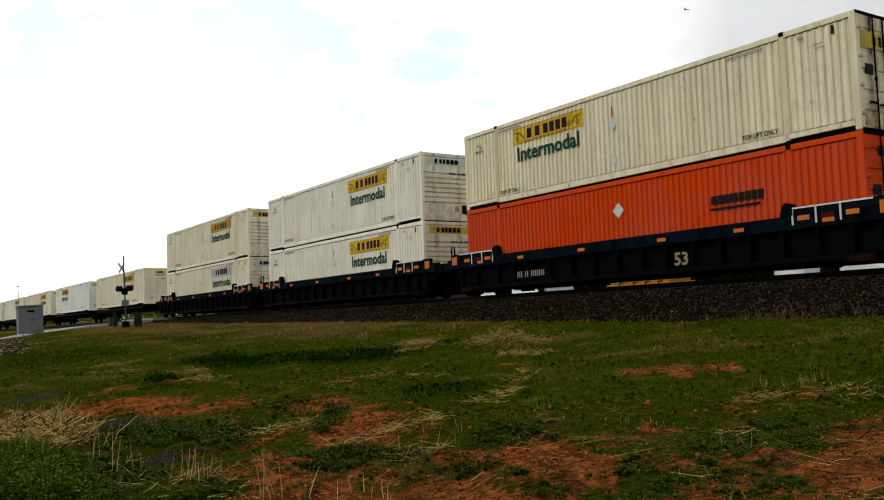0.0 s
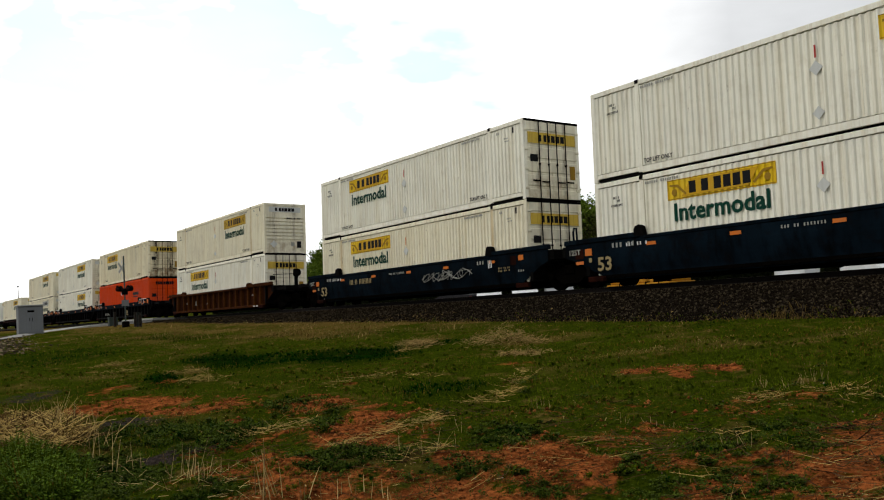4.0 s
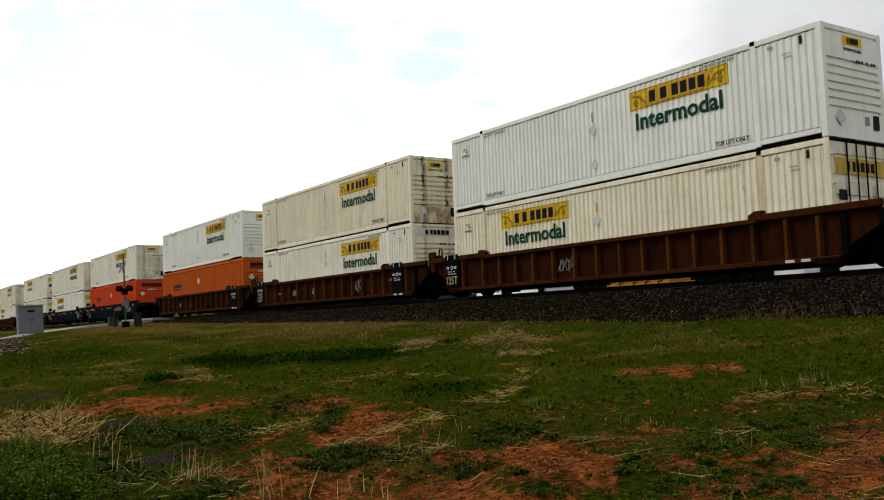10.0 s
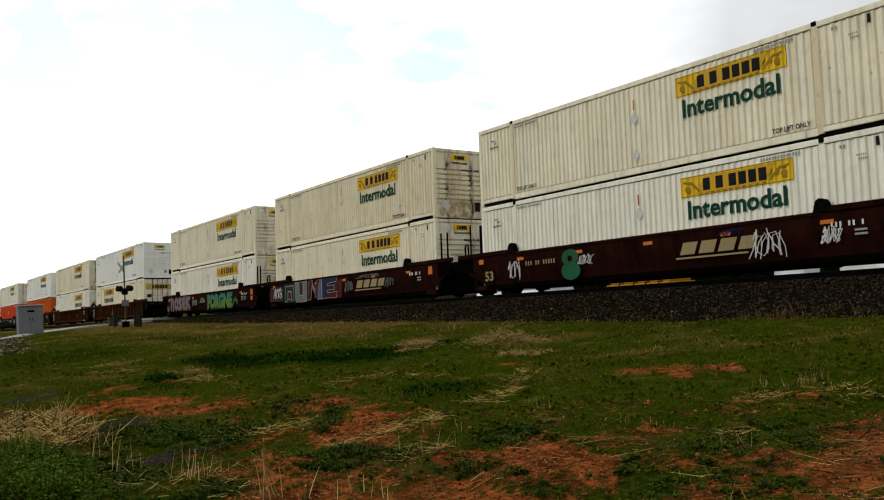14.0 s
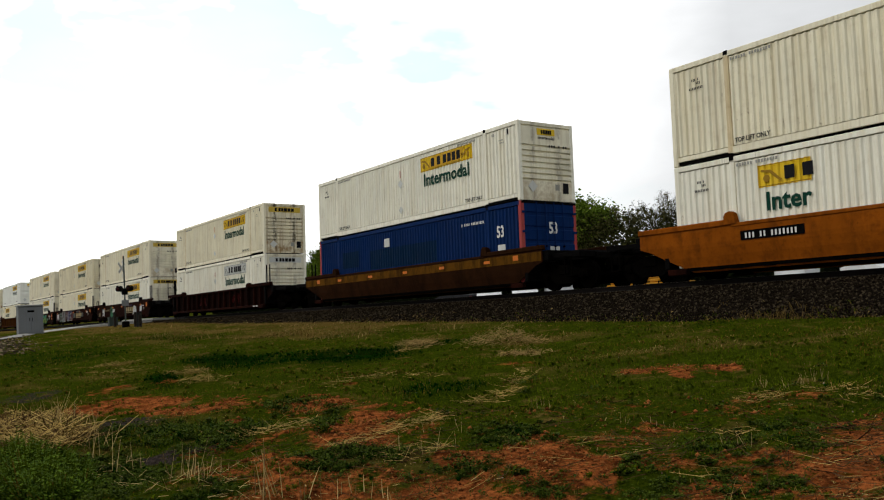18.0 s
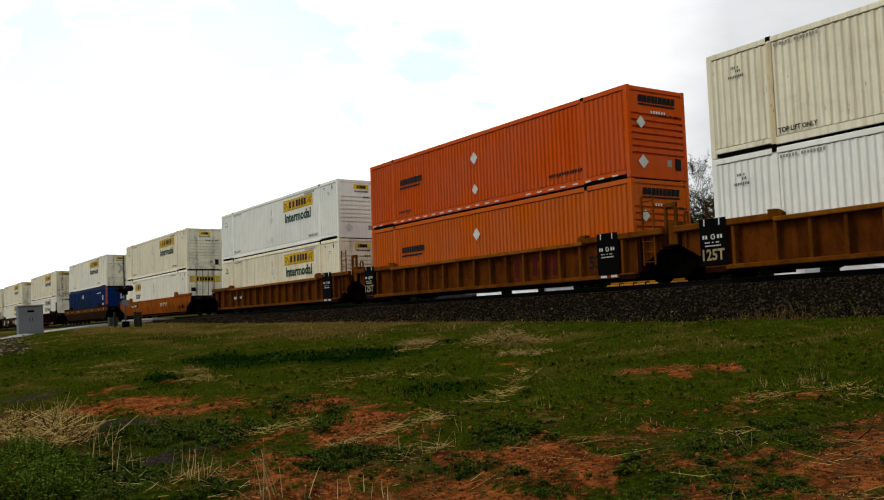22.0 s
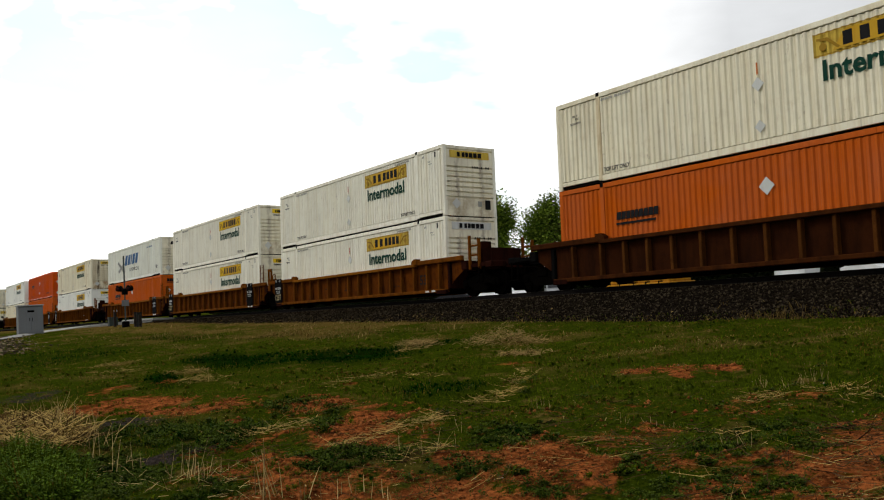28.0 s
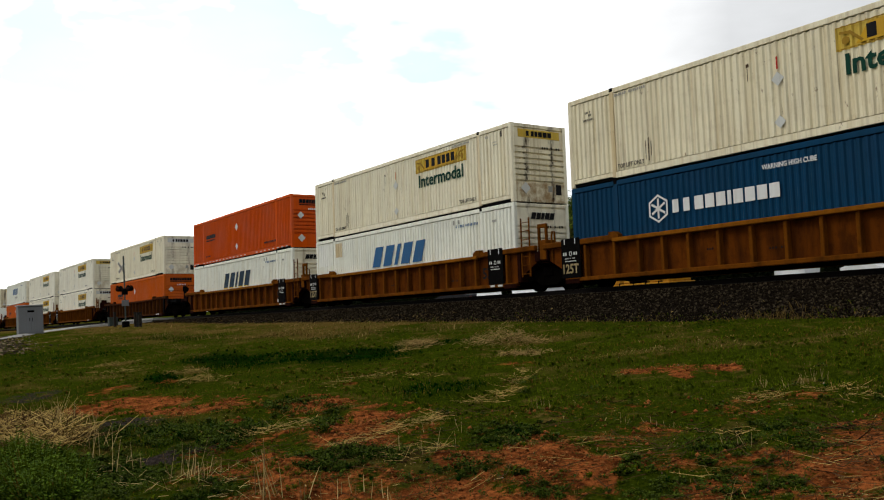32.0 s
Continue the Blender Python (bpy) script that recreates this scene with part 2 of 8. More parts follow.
RAIL_TOP = grainy("polished_rail_steel", (0.10, 0.085, 0.07), (0.16, 0.13, 0.11), 20.0, 0.5, 0.0)
YELLOW = paint("yellow_decal", (0.80, 0.53, 0.012), dirt=(0.35, 0.18, 0.02), amount=0.25, rust=0.1)
RIBBON = paint("dark_gold_decal", (0.58, 0.33, 0.012), dirt=(0.3, 0.16, 0.02), amount=0.3, rust=0.1)
YELLOW_OLD = paint("faded_yellow_decal", (0.62, 0.43, 0.06), dirt=(0.2, 0.12, 0.04), amount=0.6, rust=0.5)
GREEN = paint("dark_green_lettering", (0.003, 0.042, 0.026), dirt=(0.01, 0.035, 0.025), amount=0.2, rust=0.0)
INK = paint("black_lettering", (0.008, 0.008, 0.009), dirt=(0.03, 0.026, 0.022), amount=0.3, rust=0.0)
OLIVE = paint("brown_drawing_on_decal", (0.30, 0.17, 0.012), amount=0.2, rust=0.0)
GREYINK = paint("worn_grey_lettering", (0.30, 0.30, 0.27), amount=0.3, rust=0.0)
NAVYINK = paint("navy_lettering", (0.008, 0.030, 0.055), amount=0.2, rust=0.0)
BLUEINK = paint("blue_lettering", (0.020, 0.10, 0.24), amount=0.15, rust=0.0)
PALEINK = paint("white_lettering", (0.72, 0.72, 0.70), amount=0.2, rust=0.0)
TANINK = paint("tan_lettering", (0.30, 0.23, 0.11), amount=0.3, rust=0.0)
REFLECT = paint("orange_reflector", (0.60, 0.15, 0.012), amount=0.25, rust=0.0)
STREAK = grainy("dark_rust_streak", (0.05, 0.032, 0.018), (0.13, 0.085, 0.05), 14.0, 0.9, spec=0.02)
TAPE = paint("worn_pale_tape", (0.42, 0.30, 0.17), dirt=(0.20, 0.06, 0.01), amount=0.8, rust=0.0)
TICK_RED = paint("red_tick", (0.42, 0.02, 0.012), amount=0.3, rust=0.0)
PLACARD = paint("grey_placard", (0.60, 0.61, 0.58), amount=0.2, rust=0.0)


# ---------------------------------------------------------------- mesh building
class Geo:
    """Vertices and faces of one mesh, put together from simple solids."""

    def __init__(self):
        self.v, self.f, self.smooth = [], [], False

    def add(self, verts, faces):
        k = len(self.v)
        self.v += [tuple(p) for p in verts]
        self.f += [tuple(i + k for i in f) for f in faces]
        return self

    def box(self, x0, x1, y0, y1, z0, z1, c=0.0):
        """A box, with chamfered edges of width c."""
        if c <= 0:
            v = [(x, y, z) for x in (x0, x1) for y in (y0, y1) for z in (z0, z1)]
            return self.add(v, [(0, 1, 3, 2), (4, 6, 7, 5), (0, 4, 5, 1), (2, 3, 7, 6), (0, 2, 6, 4), (1, 5, 7, 3)])
        lo, hi = (x0, y0, z0), (x1, y1, z1)
        v, ids = [], {}
        for s in ((a, b, d) for a in (0, 1) for b in (0, 1) for d in (0, 1)):
            for ax in range(3):
                p = [(hi[i] if s[i] else lo[i]) if i == ax else (hi[i] - c if s[i] else lo[i] + c) for i in range(3)]
                ids[s, ax] = len(v)
                v.append(p)
        f = []
        for ax in range(3):
            o = [i for i in range(3) if i != ax]
            for s in (0, 1):
                ring = []
                for a, b in ((0, 0), (1, 0), (1, 1), (0, 1)):
                    k = [0, 0, 0]
                    k[ax], k[o[0]], k[o[1]] = s, a, b
                    ring.append(ids[tuple(k), ax])
                f.append(ring)
            for a in (0, 1):
                for b in (0, 1):
                    k0, k1 = [0, 0, 0], [0, 0, 0]
                    k0[o[0]] = k1[o[0]] = a
                    k0[o[1]] = k1[o[1]] = b
                    k1[ax] = 1
                    f.append([ids[tuple(k0), o[0]], ids[tuple(k1), o[0]], ids[tuple(k1), o[1]], ids[tuple(k0), o[1]]])
        for s in ((a, b, d) for a in (0, 1) for b in (0, 1) for d in (0, 1)):
            f.append([ids[s, 0], ids[s, 1], ids[s, 2]])
        return self.add(v, f)

    def tube(self, points, radii, sides=6, cap=True):
        """A round bar through points; radii: one for all or one each."""
        pts = [Vector(p) for p in points]
        rr = radii if isinstance(radii, (list, tuple)) else [radii] * len(pts)
        v, f = [], []
        side = None
        for i, p in enumerate(pts):
            d = (pts[min(i + 1, len(pts) - 1)] - pts[max(i - 1, 0)]).normalized()
            if side is None:
                side = d.orthogonal().normalized()
            side = (side - d * side.dot(d)).normalized()
            other = d.cross(side)
            for k in range(sides):
                a = math.tau * k / sides
                v.append(p + (side * math.cos(a) + other * math.sin(a)) * rr[i])
        for i in range(len(pts) - 1):
            for k in range(sides):
                a, b = i * sides + k, i * sides + (k + 1) % sides
                f.append((a, b, b + sides, a + sides))
        if cap:
            f.append(tuple(range(sides))[::-1])
            f.append(tuple(range((len(pts) - 1) * sides, len(pts) * sides)))
        return self.add(v, f)

    def lathe(self, profile, axis="y", sides=20, centre=(0, 0, 0)):
        """Turn (radius, along) pairs round an axis."""
        v, f = [], []
        for r, h in profile:
            for k in range(sides):
                a = math.tau * k / sides
                p = (r * math.cos(a), h, r * math.sin(a)) if axis == "y" else ((r * math.cos(a), r * math.sin(a), h) if axis == "z" else (h, r * math.cos(a), r * math.sin(a)))
                v.append([p[i] + centre[i] for i in range(3)])
        for i in range(len(profile) - 1):
            for k in range(sides):
                a, b = i * sides + k, i * sides + (k + 1) % sides
                f.append((a, b, b + sides, a + sides))
        f.append(tuple(range(sides))[::-1])
        f.append(tuple(range((len(profile) - 1) * sides, len(profile) * sides)))
        return self.add(v, f)

    def plate(self, outline, y0, y1):
        """A flat plate: an outline of (x, z) with thickness from y0 to y1."""
        n = len(outline)
        v = [(x, y0, z) for x, z in outline] + [(x, y1, z) for x, z in outline]
        f = [tuple(range(n)), tuple(range(2 * n - 1, n - 1, -1))] + [(i, (i + 1) % n, n + (i + 1) % n, n + i) for i in range(n)]
        return self.add(v, f)

    def mesh(self, name, material):
        me = bpy.data.meshes.new(name)
        me.from_pydata(self.v, [], self.f)
        me.materials.append(material)
        if self.smooth:
            me.shade_smooth()
        me.update()
        return me


MESHES = {}


def shared(key, build, material):
    """The mesh of that key, built once for each material."""
    k = (key, material.name)
    if k not in MESHES:
        MESHES[k] = build().mesh(key if isinstance(key, str) else str(key[0]), material)
    return MESHES[k]


def part(name, geo, material, parent, label="", key=None):
    """One mesh object under a thing or a part. geo: a Geo, a mesh, or a function that builds a Geo for the shared key."""
    if isinstance(geo, Geo):
        data = geo.mesh(name, material)
    elif isinstance(geo, bpy.types.Mesh):
        data = geo
    else:
        data = shared(key or name, geo, material)
    ob = new(name, data)
    ob.parent = parent
    if label:
        ob["label"] = label
    if name in ("logo_mark", "number_mark", "logo_scroll", "stem_tangle", "reflector_row"):
        ob["kind"] = "stuff"
    return ob


def thing(name, label, category, group="", kind="", at=None):
    ob = new(name)
    ob.empty_display_size = 0.2
    tagged(ob, label, category, group, kind)
    if at is not None:
        ob.matrix_basis = at
    return ob


TEXTS = {}


def words(text, height, width, material, bold=0.028):
    """Lettering in the built-in font, of that cap height, squeezed to that width; it stands in x and z and faces -y, from the origin."""
    k = (text, height, width, material.name, bold)
    if k in TEXTS:
        return TEXTS[k]
    cu = bpy.data.curves.new("lettering", "FONT")
    cu.body, cu.extrude, cu.resolution_u = text, 0.0, 2
    cu.offset = bold
    tmp = bpy.data.objects.new("lettering", cu)
    scene.collection.objects.link(tmp)
    bpy.context.view_layer.update()
    me = bpy.data.meshes.new_from_object(tmp.evaluated_get(bpy.context.evaluated_depsgraph_get()))
    bpy.data.objects.remove(tmp)
    bpy.data.curves.remove(cu)
    n = len(me.vertices)
    co = np.zeros(n * 3)
    me.vertices.foreach_get("co", co)
    co = co.reshape(-1, 3)
    x0, x1, y0, y1 = co[:, 0].min(), co[:, 0].max(), min(0.0, co[:, 1].min()), co[:, 1].max()
    out = np.zeros_like(co)
    out[:, 0] = (co[:, 0] - x0) / (x1 - x0) * width
    out[:, 2] = co[:, 1] / y1 * height
    me.vertices.foreach_set("co", out.ravel())
    me.materials.clear()
    me.materials.append(material)
    me.update()
    TEXTS[k] = me
    return me


def place(ob, x=0.0, y=0.0, z=0.0, rz=0.0):
    ob.matrix_basis = pose(x, y, z, 0, 0, rz)
    return ob
# ---------------------------------------------------------------- ground
TRACK_Y = 21.18                 # the middle of the track
CANT = -1.737                   # degrees by which the track leans away
LENGTH, WIDE, HIGH = 16.154, 2.591, 2.896


def toe(x):
    """The height of the ground at the foot of the ballast."""
    return np.interp(x, [-3000, -120, -75, -60, -46, -33, -25, -15, 10, 3000], [-0.4, -0.3, -0.22, -0.30, -0.56, -0.70, -0.83, -0.98, -1.0, -1.1])


def patchy(x, y, cell, seed):
    """Soft random patches, 0 to 1, of about that size."""
    fx, fy = np.asarray(x, float) / cell + 500.0, np.asarray(y, float) / cell + 500.0
    i, j = np.floor(fx), np.floor(fy)
    u, w = fx - i, fy - j
    u, w = u * u * (3 - 2 * u), w * w * (3 - 2 * w)

    def rnd(a, b):
        q = np.sin(a * 127.1 + b * 311.7 + seed * 74.7) * 43758.5453
        return q - np.floor(q)

    return (rnd(i, j) * (1 - u) + rnd(i + 1, j) * u) * (1 - w) + (rnd(i, j + 1) * (1 - u) + rnd(i + 1, j + 1) * u) * w


def ripple(x, y):
    return (0.050 * np.sin(x * 0.83 + 1.3 * np.sin(y * 0.61)) * np.cos(y * 0.72 + 0.4 * x) + 0.028 * np.sin(x * 2.1 - y * 1.7 + 1.0) + 0.016 * np.sin(x * 4.7 + y * 3.9) * np.sin(y * 5.3 - x * 2.2)
            + np.clip((12 - np.hypot(x, y)) / 4, 0, 1) * (0.056 * (patchy(x, y, 0.62, 81) - 0.5) + 0.040 * (patchy(x, y, 0.27, 83) - 0.5) + 0.022 * (patchy(x, y, 0.11, 85) - 0.5)))


def ground_z(x, y):
    """The height of the ground, of arrays or numbers."""
    x, y = np.asarray(x, float), np.asarray(y, float)
    near = toe(x) - 0.60 * np.clip((17.0 - y) / 17.0, 0, 1.4) + ripple(x, y) * np.clip((17.5 - y) / 2.0, 0, 1) * np.clip((x + 80) / 20, 0, 1)
    far = np.interp(y, [25.5, 33, 38, 41.5, 46, 60, 200, 3000], [-0.95, -0.62, -0.55, -0.45, 0.75, 1.1, 1.6, 7.0])
    return np.where(y > 17.0, np.where(y > 25.5, far, toe(x) - 0.06), near)


# patches of the meadow: middle, half width across the view, half depth along it, strength
SOIL = [(-14.02, 3.5, 1.05, 1.8, 1), (-12.22, 4.14, 0.96, 1.3, 0.9), (-10.34, 3.83, 0.16, 0.31, 0.8), (-10.8, 5.0, 0.62, 1.11, 0.75), (-8.98, 4.95, 0.48, 1.26, 0.7), (-7.89, 4.13, 0.43, 1.35, 0.9), (-9.17, 5.71, 0.35, 0.56, 0.5), (-5.81, 2.72, 0.32, 0.28, 1),
        (-5.2, 3.26, 0.56, 0.33, 1), (-5.51, 4.55, 0.4, 0.96, 0.95), (-5.49, 5.36, 0.32, 0.62, 0.9), (-4.59, 4.19, 0.23, 0.42, 0.8), (-4.0, 5.34, 0.17, 0.31, 0.9), (-3.24, 5.02, 0.24, 0.8, 1), (-3.75, 6.03, 0.2, 0.41, 0.8)]
THIN_SOIL = [(-8.33, 8.75, 0.56, 0.75, 1), (-7.66, 8.6, 0.20, 0.65, 1), (-7.5, 9.15, 0.26, 0.75, 1), (-17.14, 4.96, 0.5, 1.3, 0.32), (-5.78, 3.98, 0.29, 0.62, 0.6), (-7.13, 2.89, 0.63, 0.83, 0.6), (-3.84, 4.43, 0.24, 0.29, 0.6), (-11.92, 9.3, 0.52, 0.46, 0.4),
             (-16.67, 3.97, 0.62, 0.47, 0.5), (-12.02, 6.18, 0.32, 0.39, 0.3), (-4.18, 5.03, 0.19, 0.27, 0.5)]
CINDER = [(-17.8, 2.76, 0.80, 1.0, 0.6), (-11.48, 2.82, 0.70, 0.50, 0.9), (-8.61, 2.46, 0.59, 0.47, 1), (-6.42, 4.06, 0.33, 0.36, 0.5)]
# shaded hollows, given by colour alone: no dips are built here
HOLLOW_SHADE = [(-19.32, 7.96, 1.84, 2.2, 1), (-17.8, 9.32, 1.72, 1.9, 1), (-18.19, 11.51, 1.37, 1.2, 0.8), (-18.09, 5.32, 0.41, 2.4, 0.9), (-10.08, 6.55, 0.7, 1.32, 0.7), (-31.93, 5.85, 2.66, 5.0, 0.65), (-21.36, 7.49, 0.89, 1.47, 0.9)]
WEEDY = [(-10.24, 2.69, 0.68, 1.06, 0.8), (-9.54, 3.34, 0.64, 1.17, 0.9), (-6.49, 3.37, 0.47, 0.69, 0.9), (-8.78, 1.37, 0.58, 1.34, 1), (-7.94, 1.77, 0.5, 1.24, 1), (-6.33, 4.83, 0.31, 0.6, 0.8), (-4.28, 4.37, 0.24, 0.49, 0.42), (-4.36, 5.15, 0.24, 1.15, 0.42),
         (-3.71, 4.94, 0.24, 0.59, 0.40), (-4.61, 6.21, 0.49, 0.77, 0.42), (-5.53, 3.78, 0.27, 0.32, 0.6), (-6.45, 2.03, 0.38, 0.24, 0.8), (-11.26, 5.01, 0.4, 1.35, 0.6), (-3.97, 5.83, 0.19, 0.34, 0.6), (-4.61, 3.78, 0.13, 0.23, 0.7), (-9.83, 4.8, 0.19, 1.6, 0.7)]
DRIED = [(-23.9, 5.7, 0.9, 1.6, 0.9), (-18.4, 5.9, 0.35, 0.8, 1), (-15.9, 5.4, 0.35, 0.7, 0.9), (-16.4, 12.4, 0.9, 0.7, 1), (-17.4, 10.9, 0.5, 0.5, 0.7), (-27.0, 9.4, 1.6, 1.4, 0.8), (-33.0, 8.6, 1.8, 1.6, 0.9), (-14.2, 11.0, 0.6, 0.4, 0.6), (-9.2, 10.4, 1.0, 0.3, 0.5)]


def within(x, y, table):
    """How deep a place lies in the patches of a table, 0 outside, 1 in the middle of a strong one."""
    x, y = np.asarray(x, float), np.asarray(y, float)
    best = np.zeros(x.shape)
    for sx, sy, rx, ry, strong in table:
        d = math.hypot(sx, sy)
        u, w = ((x - sx) * -sy + (y - sy) * sx) / d, ((x - sx) * sx + (y - sy) * sy) / d
        best = np.maximum(best, strong * np.clip(1.35 * (1.25 - np.sqrt((u / rx) ** 2 + (w / ry) ** 2)), 0, 1))
    return best


def patches(x, y, cell, seed):
    return 0.5 * patchy(x, y, cell, seed) + 0.3 * patchy(x, y, cell * 0.43, seed + 1) + 0.2 * patchy(x, y, cell * 0.19, seed + 2)


def soil_at(x, y):
    """How bare the ground is, 0 to 1."""
    x, y = np.asarray(x, float), np.asarray(y, float)
    ragged = patches(x, y, 0.55, 3) - 0.5
    r, slope = np.hypot(x, y), y / np.maximum(-x, 0.1)
    bare = np.maximum(within(x, y, SOIL), within(x, y, THIN_SOIL)) * (0.92 + ragged * 2.6)
    # thin brown thatch between the bare patches
    thatch = np.clip((11.0 - r) / 2.5, 0, 1) * np.clip((slope - 0.24) / 0.1, 0, 1) * (0.28 + 0.28 * np.clip((7.6 - r) / 1.0, 0, 1) + 1.7 * (patches(x, y, 0.7, 25) - 0.5))
    return np.clip(np.maximum(bare, thatch * (1 - 0.7 * within(x, y, WEEDY))), 0, 1)


def growth_at(x, y):
    """How densely grass and weeds stand, 0 to 1: clumps on the bare soil, dense elsewhere."""
    clumps = np.clip((0.62 * patches(x, y, 0.55, 51) + 0.38 * patchy(x, y, 0.13, 53) - 0.47) * 7.0, 0, 1)
    bare = np.clip(np.maximum(soil_at(x, y) * 1.5, cinder_at(x, y)), 0, 1)
    return 1 - bare * (1 - 0.62 * clumps)


def dry_at(x, y):
    """How dry the grass is, 0 to 1: the strip along the bank, and patches."""
    x, y = np.asarray(x, float), np.asarray(y, float)
    band = np.clip((y - 10.8) / 2.4, 0, 1) * np.clip((18.4 - y) / 1.0, 0, 1) * np.clip((-x - 15) / 11, 0.04, 1)
    return np.clip(band * (0.05 + 1.6 * patches(x, y, 1.6, 11)) + 2.6 * (patches(x, y, 1.7, 15) - 0.60) + within(x, y, DRIED) * (0.6 + 1.4 * (patches(x, y, 0.6, 17) - 0.5)) - 0.8 * within(x, y, HOLLOW_SHADE) + np.clip((-x - 26) / 8, 0, 1) * np.clip((y - 7.6) / 1.6, 0, 1) * (1.5 * patches(x, y, 1.8, 19) - 0.45), 0, 1)


def cinder_at(x, y):
    """Dark strips of old cinders, 0 to 1."""
    return np.clip(within(x, y, CINDER) * (0.9 + (patches(x, y, 0.3, 43) - 0.5) * 2.2), 0, 1)


def weedy_at(x, y):
    """Where dark leafy weeds stand, 0 to 1."""
    return np.clip(within(x, y, WEEDY) * (0.80 + 1.3 * (patches(x, y, 0.5, 61) - 0.5) + 1.5 * (patchy(x, y, 0.17, 62) - 0.5)), 0, 1)


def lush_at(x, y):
    """Where the grass is dense, and where the shade of hollows is painted into its colour, 0 to 1."""
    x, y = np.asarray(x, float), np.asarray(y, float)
    deep = np.maximum(within(x, y, HOLLOW_SHADE) * (1.1 + 1.0 * (patches(x, y, 0.9, 63) - 0.5)), weedy_at(x, y))
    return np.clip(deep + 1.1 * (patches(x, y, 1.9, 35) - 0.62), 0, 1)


def ground_material():
    n = Nodes("meadow_soil")
    v = n.coords(kind="Object", shift=False)
    fine, mid = n.noise(v, 22, 6, 0.7), n.noise(v, 2.2, 5, 0.6)
    green = n.mix(n.ramp(fine, 0.35, 0.7), (0.014, 0.023, 0.001), (0.054, 0.071, 0.004))
    dry = n.mix(n.ramp(fine, 0.3, 0.7), (0.058, 0.038, 0.008), (0.185, 0.120, 0.032))
    red = n.mix(n.ramp(n.noise(v, 3.4, 7, 0.75), 0.38, 0.64), (0.074, 0.017, 0.004), (0.47, 0.138, 0.036))
    red = n.mix(n.math("MULTIPLY", n.ramp(n.noise(v, 26, 5, 0.75), 0.50, 0.64), 0.72), red, (0.030, 0.010, 0.004))
    red = n.mix(n.math("MULTIPLY", n.ramp(n.noise(v, 8.5, 6, 0.7), 0.50, 0.62), 0.65), red, (0.030, 0.011, 0.005))
    col = n.mix(n.ramp(mid, 0.56, 0.70), green, dry)
    at = n.node("ShaderNodeAttribute", attribute_name="soil")
    band = n.node("ShaderNodeAttribute", attribute_name="dry")
    lush = n.node("ShaderNodeAttribute", attribute_name="lush")
    # darkens the ground for dense growth and for the hollows' painted shade
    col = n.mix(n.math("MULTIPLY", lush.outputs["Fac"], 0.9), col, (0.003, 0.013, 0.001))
    col = n.mix(n.math("MULTIPLY", band.outputs["Fac"], 0.9), col, dry)
    bare = n.ramp(n.math("ADD", at.outputs["Fac"], n.math("MULTIPLY", n.math("SUBTRACT", n.noise(v, 5.5, 7, 0.75), 0.5), 2.0)), 0.34, 0.58)
    col = n.mix(bare, col, red)
    ash = n.node("ShaderNodeAttribute", attribute_name="cinder")
    col = n.mix(n.ramp(n.math("ADD", ash.outputs["Fac"], n.math("MULTIPLY", n.math("SUBTRACT", n.noise(v, 8, 6, 0.75), 0.5), 2.6)), 0.40, 0.75), col, n.mix(n.ramp(n.noise(v, 34, 4, 0.7), 0.4, 0.68), (0.012, 0.009, 0.007), (0.075, 0.058, 0.050)))
    h = n.math("ADD", fine, n.math("MULTIPLY", mid, 1.5))
    n.bump(h, 0.9, 0.06)
    return n.done(col, 1.0, 0, 0.0)


def build_ground():
    xs = np.concatenate([[-3000, -1500, -700, -350, -220, -160, -120, -100, -88], np.arange(-80, -30, 0.5), np.arange(-30, -15, 0.2), np.arange(-15, -2, 0.08), np.arange(-2, 3, 0.3), np.arange(3, 14, 0.8), [18, 30, 60, 150, 400, 1200, 3000]])
    ys = np.concatenate([[-3000, -1000, -300, -100, -40, -15, -8], np.arange(-4, 1.5, 0.5), np.arange(1.5, 10, 0.08), np.arange(10, 18.6, 0.2), np.arange(19, 28, 1.0), [30, 34, 38, 41.5, 44, 46, 50, 60, 70, 110, 200, 500, 1200, 3000]])
    gx, gy = np.meshgrid(xs, ys)
    gz = ground_z(gx, gy)
    nx, ny = len(xs), len(ys)
    me = bpy.data.meshes.new("ground")
    idx = np.arange(nx * ny).reshape(ny, nx)
    quads = np.stack([idx[:-1, :-1], idx[:-1, 1:], idx[1:, 1:], idx[1:, :-1]], -1).reshape(-1, 4)
    me.vertices.add(nx * ny)
    me.vertices.foreach_set("co", np.stack([gx, gy, gz], -1).ravel())
    me.loops.add(quads.size)
    me.loops.foreach_set("vertex_index", quads.ravel())
    me.polygons.add(len(quads))
    me.polygons.foreach_set("loop_start", np.arange(0, quads.size, 4))
    me.polygons.foreach_set("loop_total", np.full(len(quads), 4))
    me.update(calc_edges=True)
    me.shade_smooth()
    at = me.attributes.new("soil", "FLOAT", "POINT")
    at.data.foreach_set("value", soil_at(gx, gy).ravel().astype(np.float32))
    at = me.attributes.new("dry", "FLOAT", "POINT")
    at.data.foreach_set("value", dry_at(gx, gy).ravel().astype(np.float32))
    at = me.attributes.new("cinder", "FLOAT", "POINT")
    at.data.foreach_set("value", cinder_at(gx, gy).ravel().astype(np.float32))
    at = me.attributes.new("lush", "FLOAT", "POINT")
    at.data.foreach_set("value", lush_at(gx, gy).ravel().astype(np.float32))
    me.materials.append(ground_material())
    return tagged(new("ground", me), "grassy meadow with bare red soil and dry patches", "ground", kind="structure")


ground = build_ground()


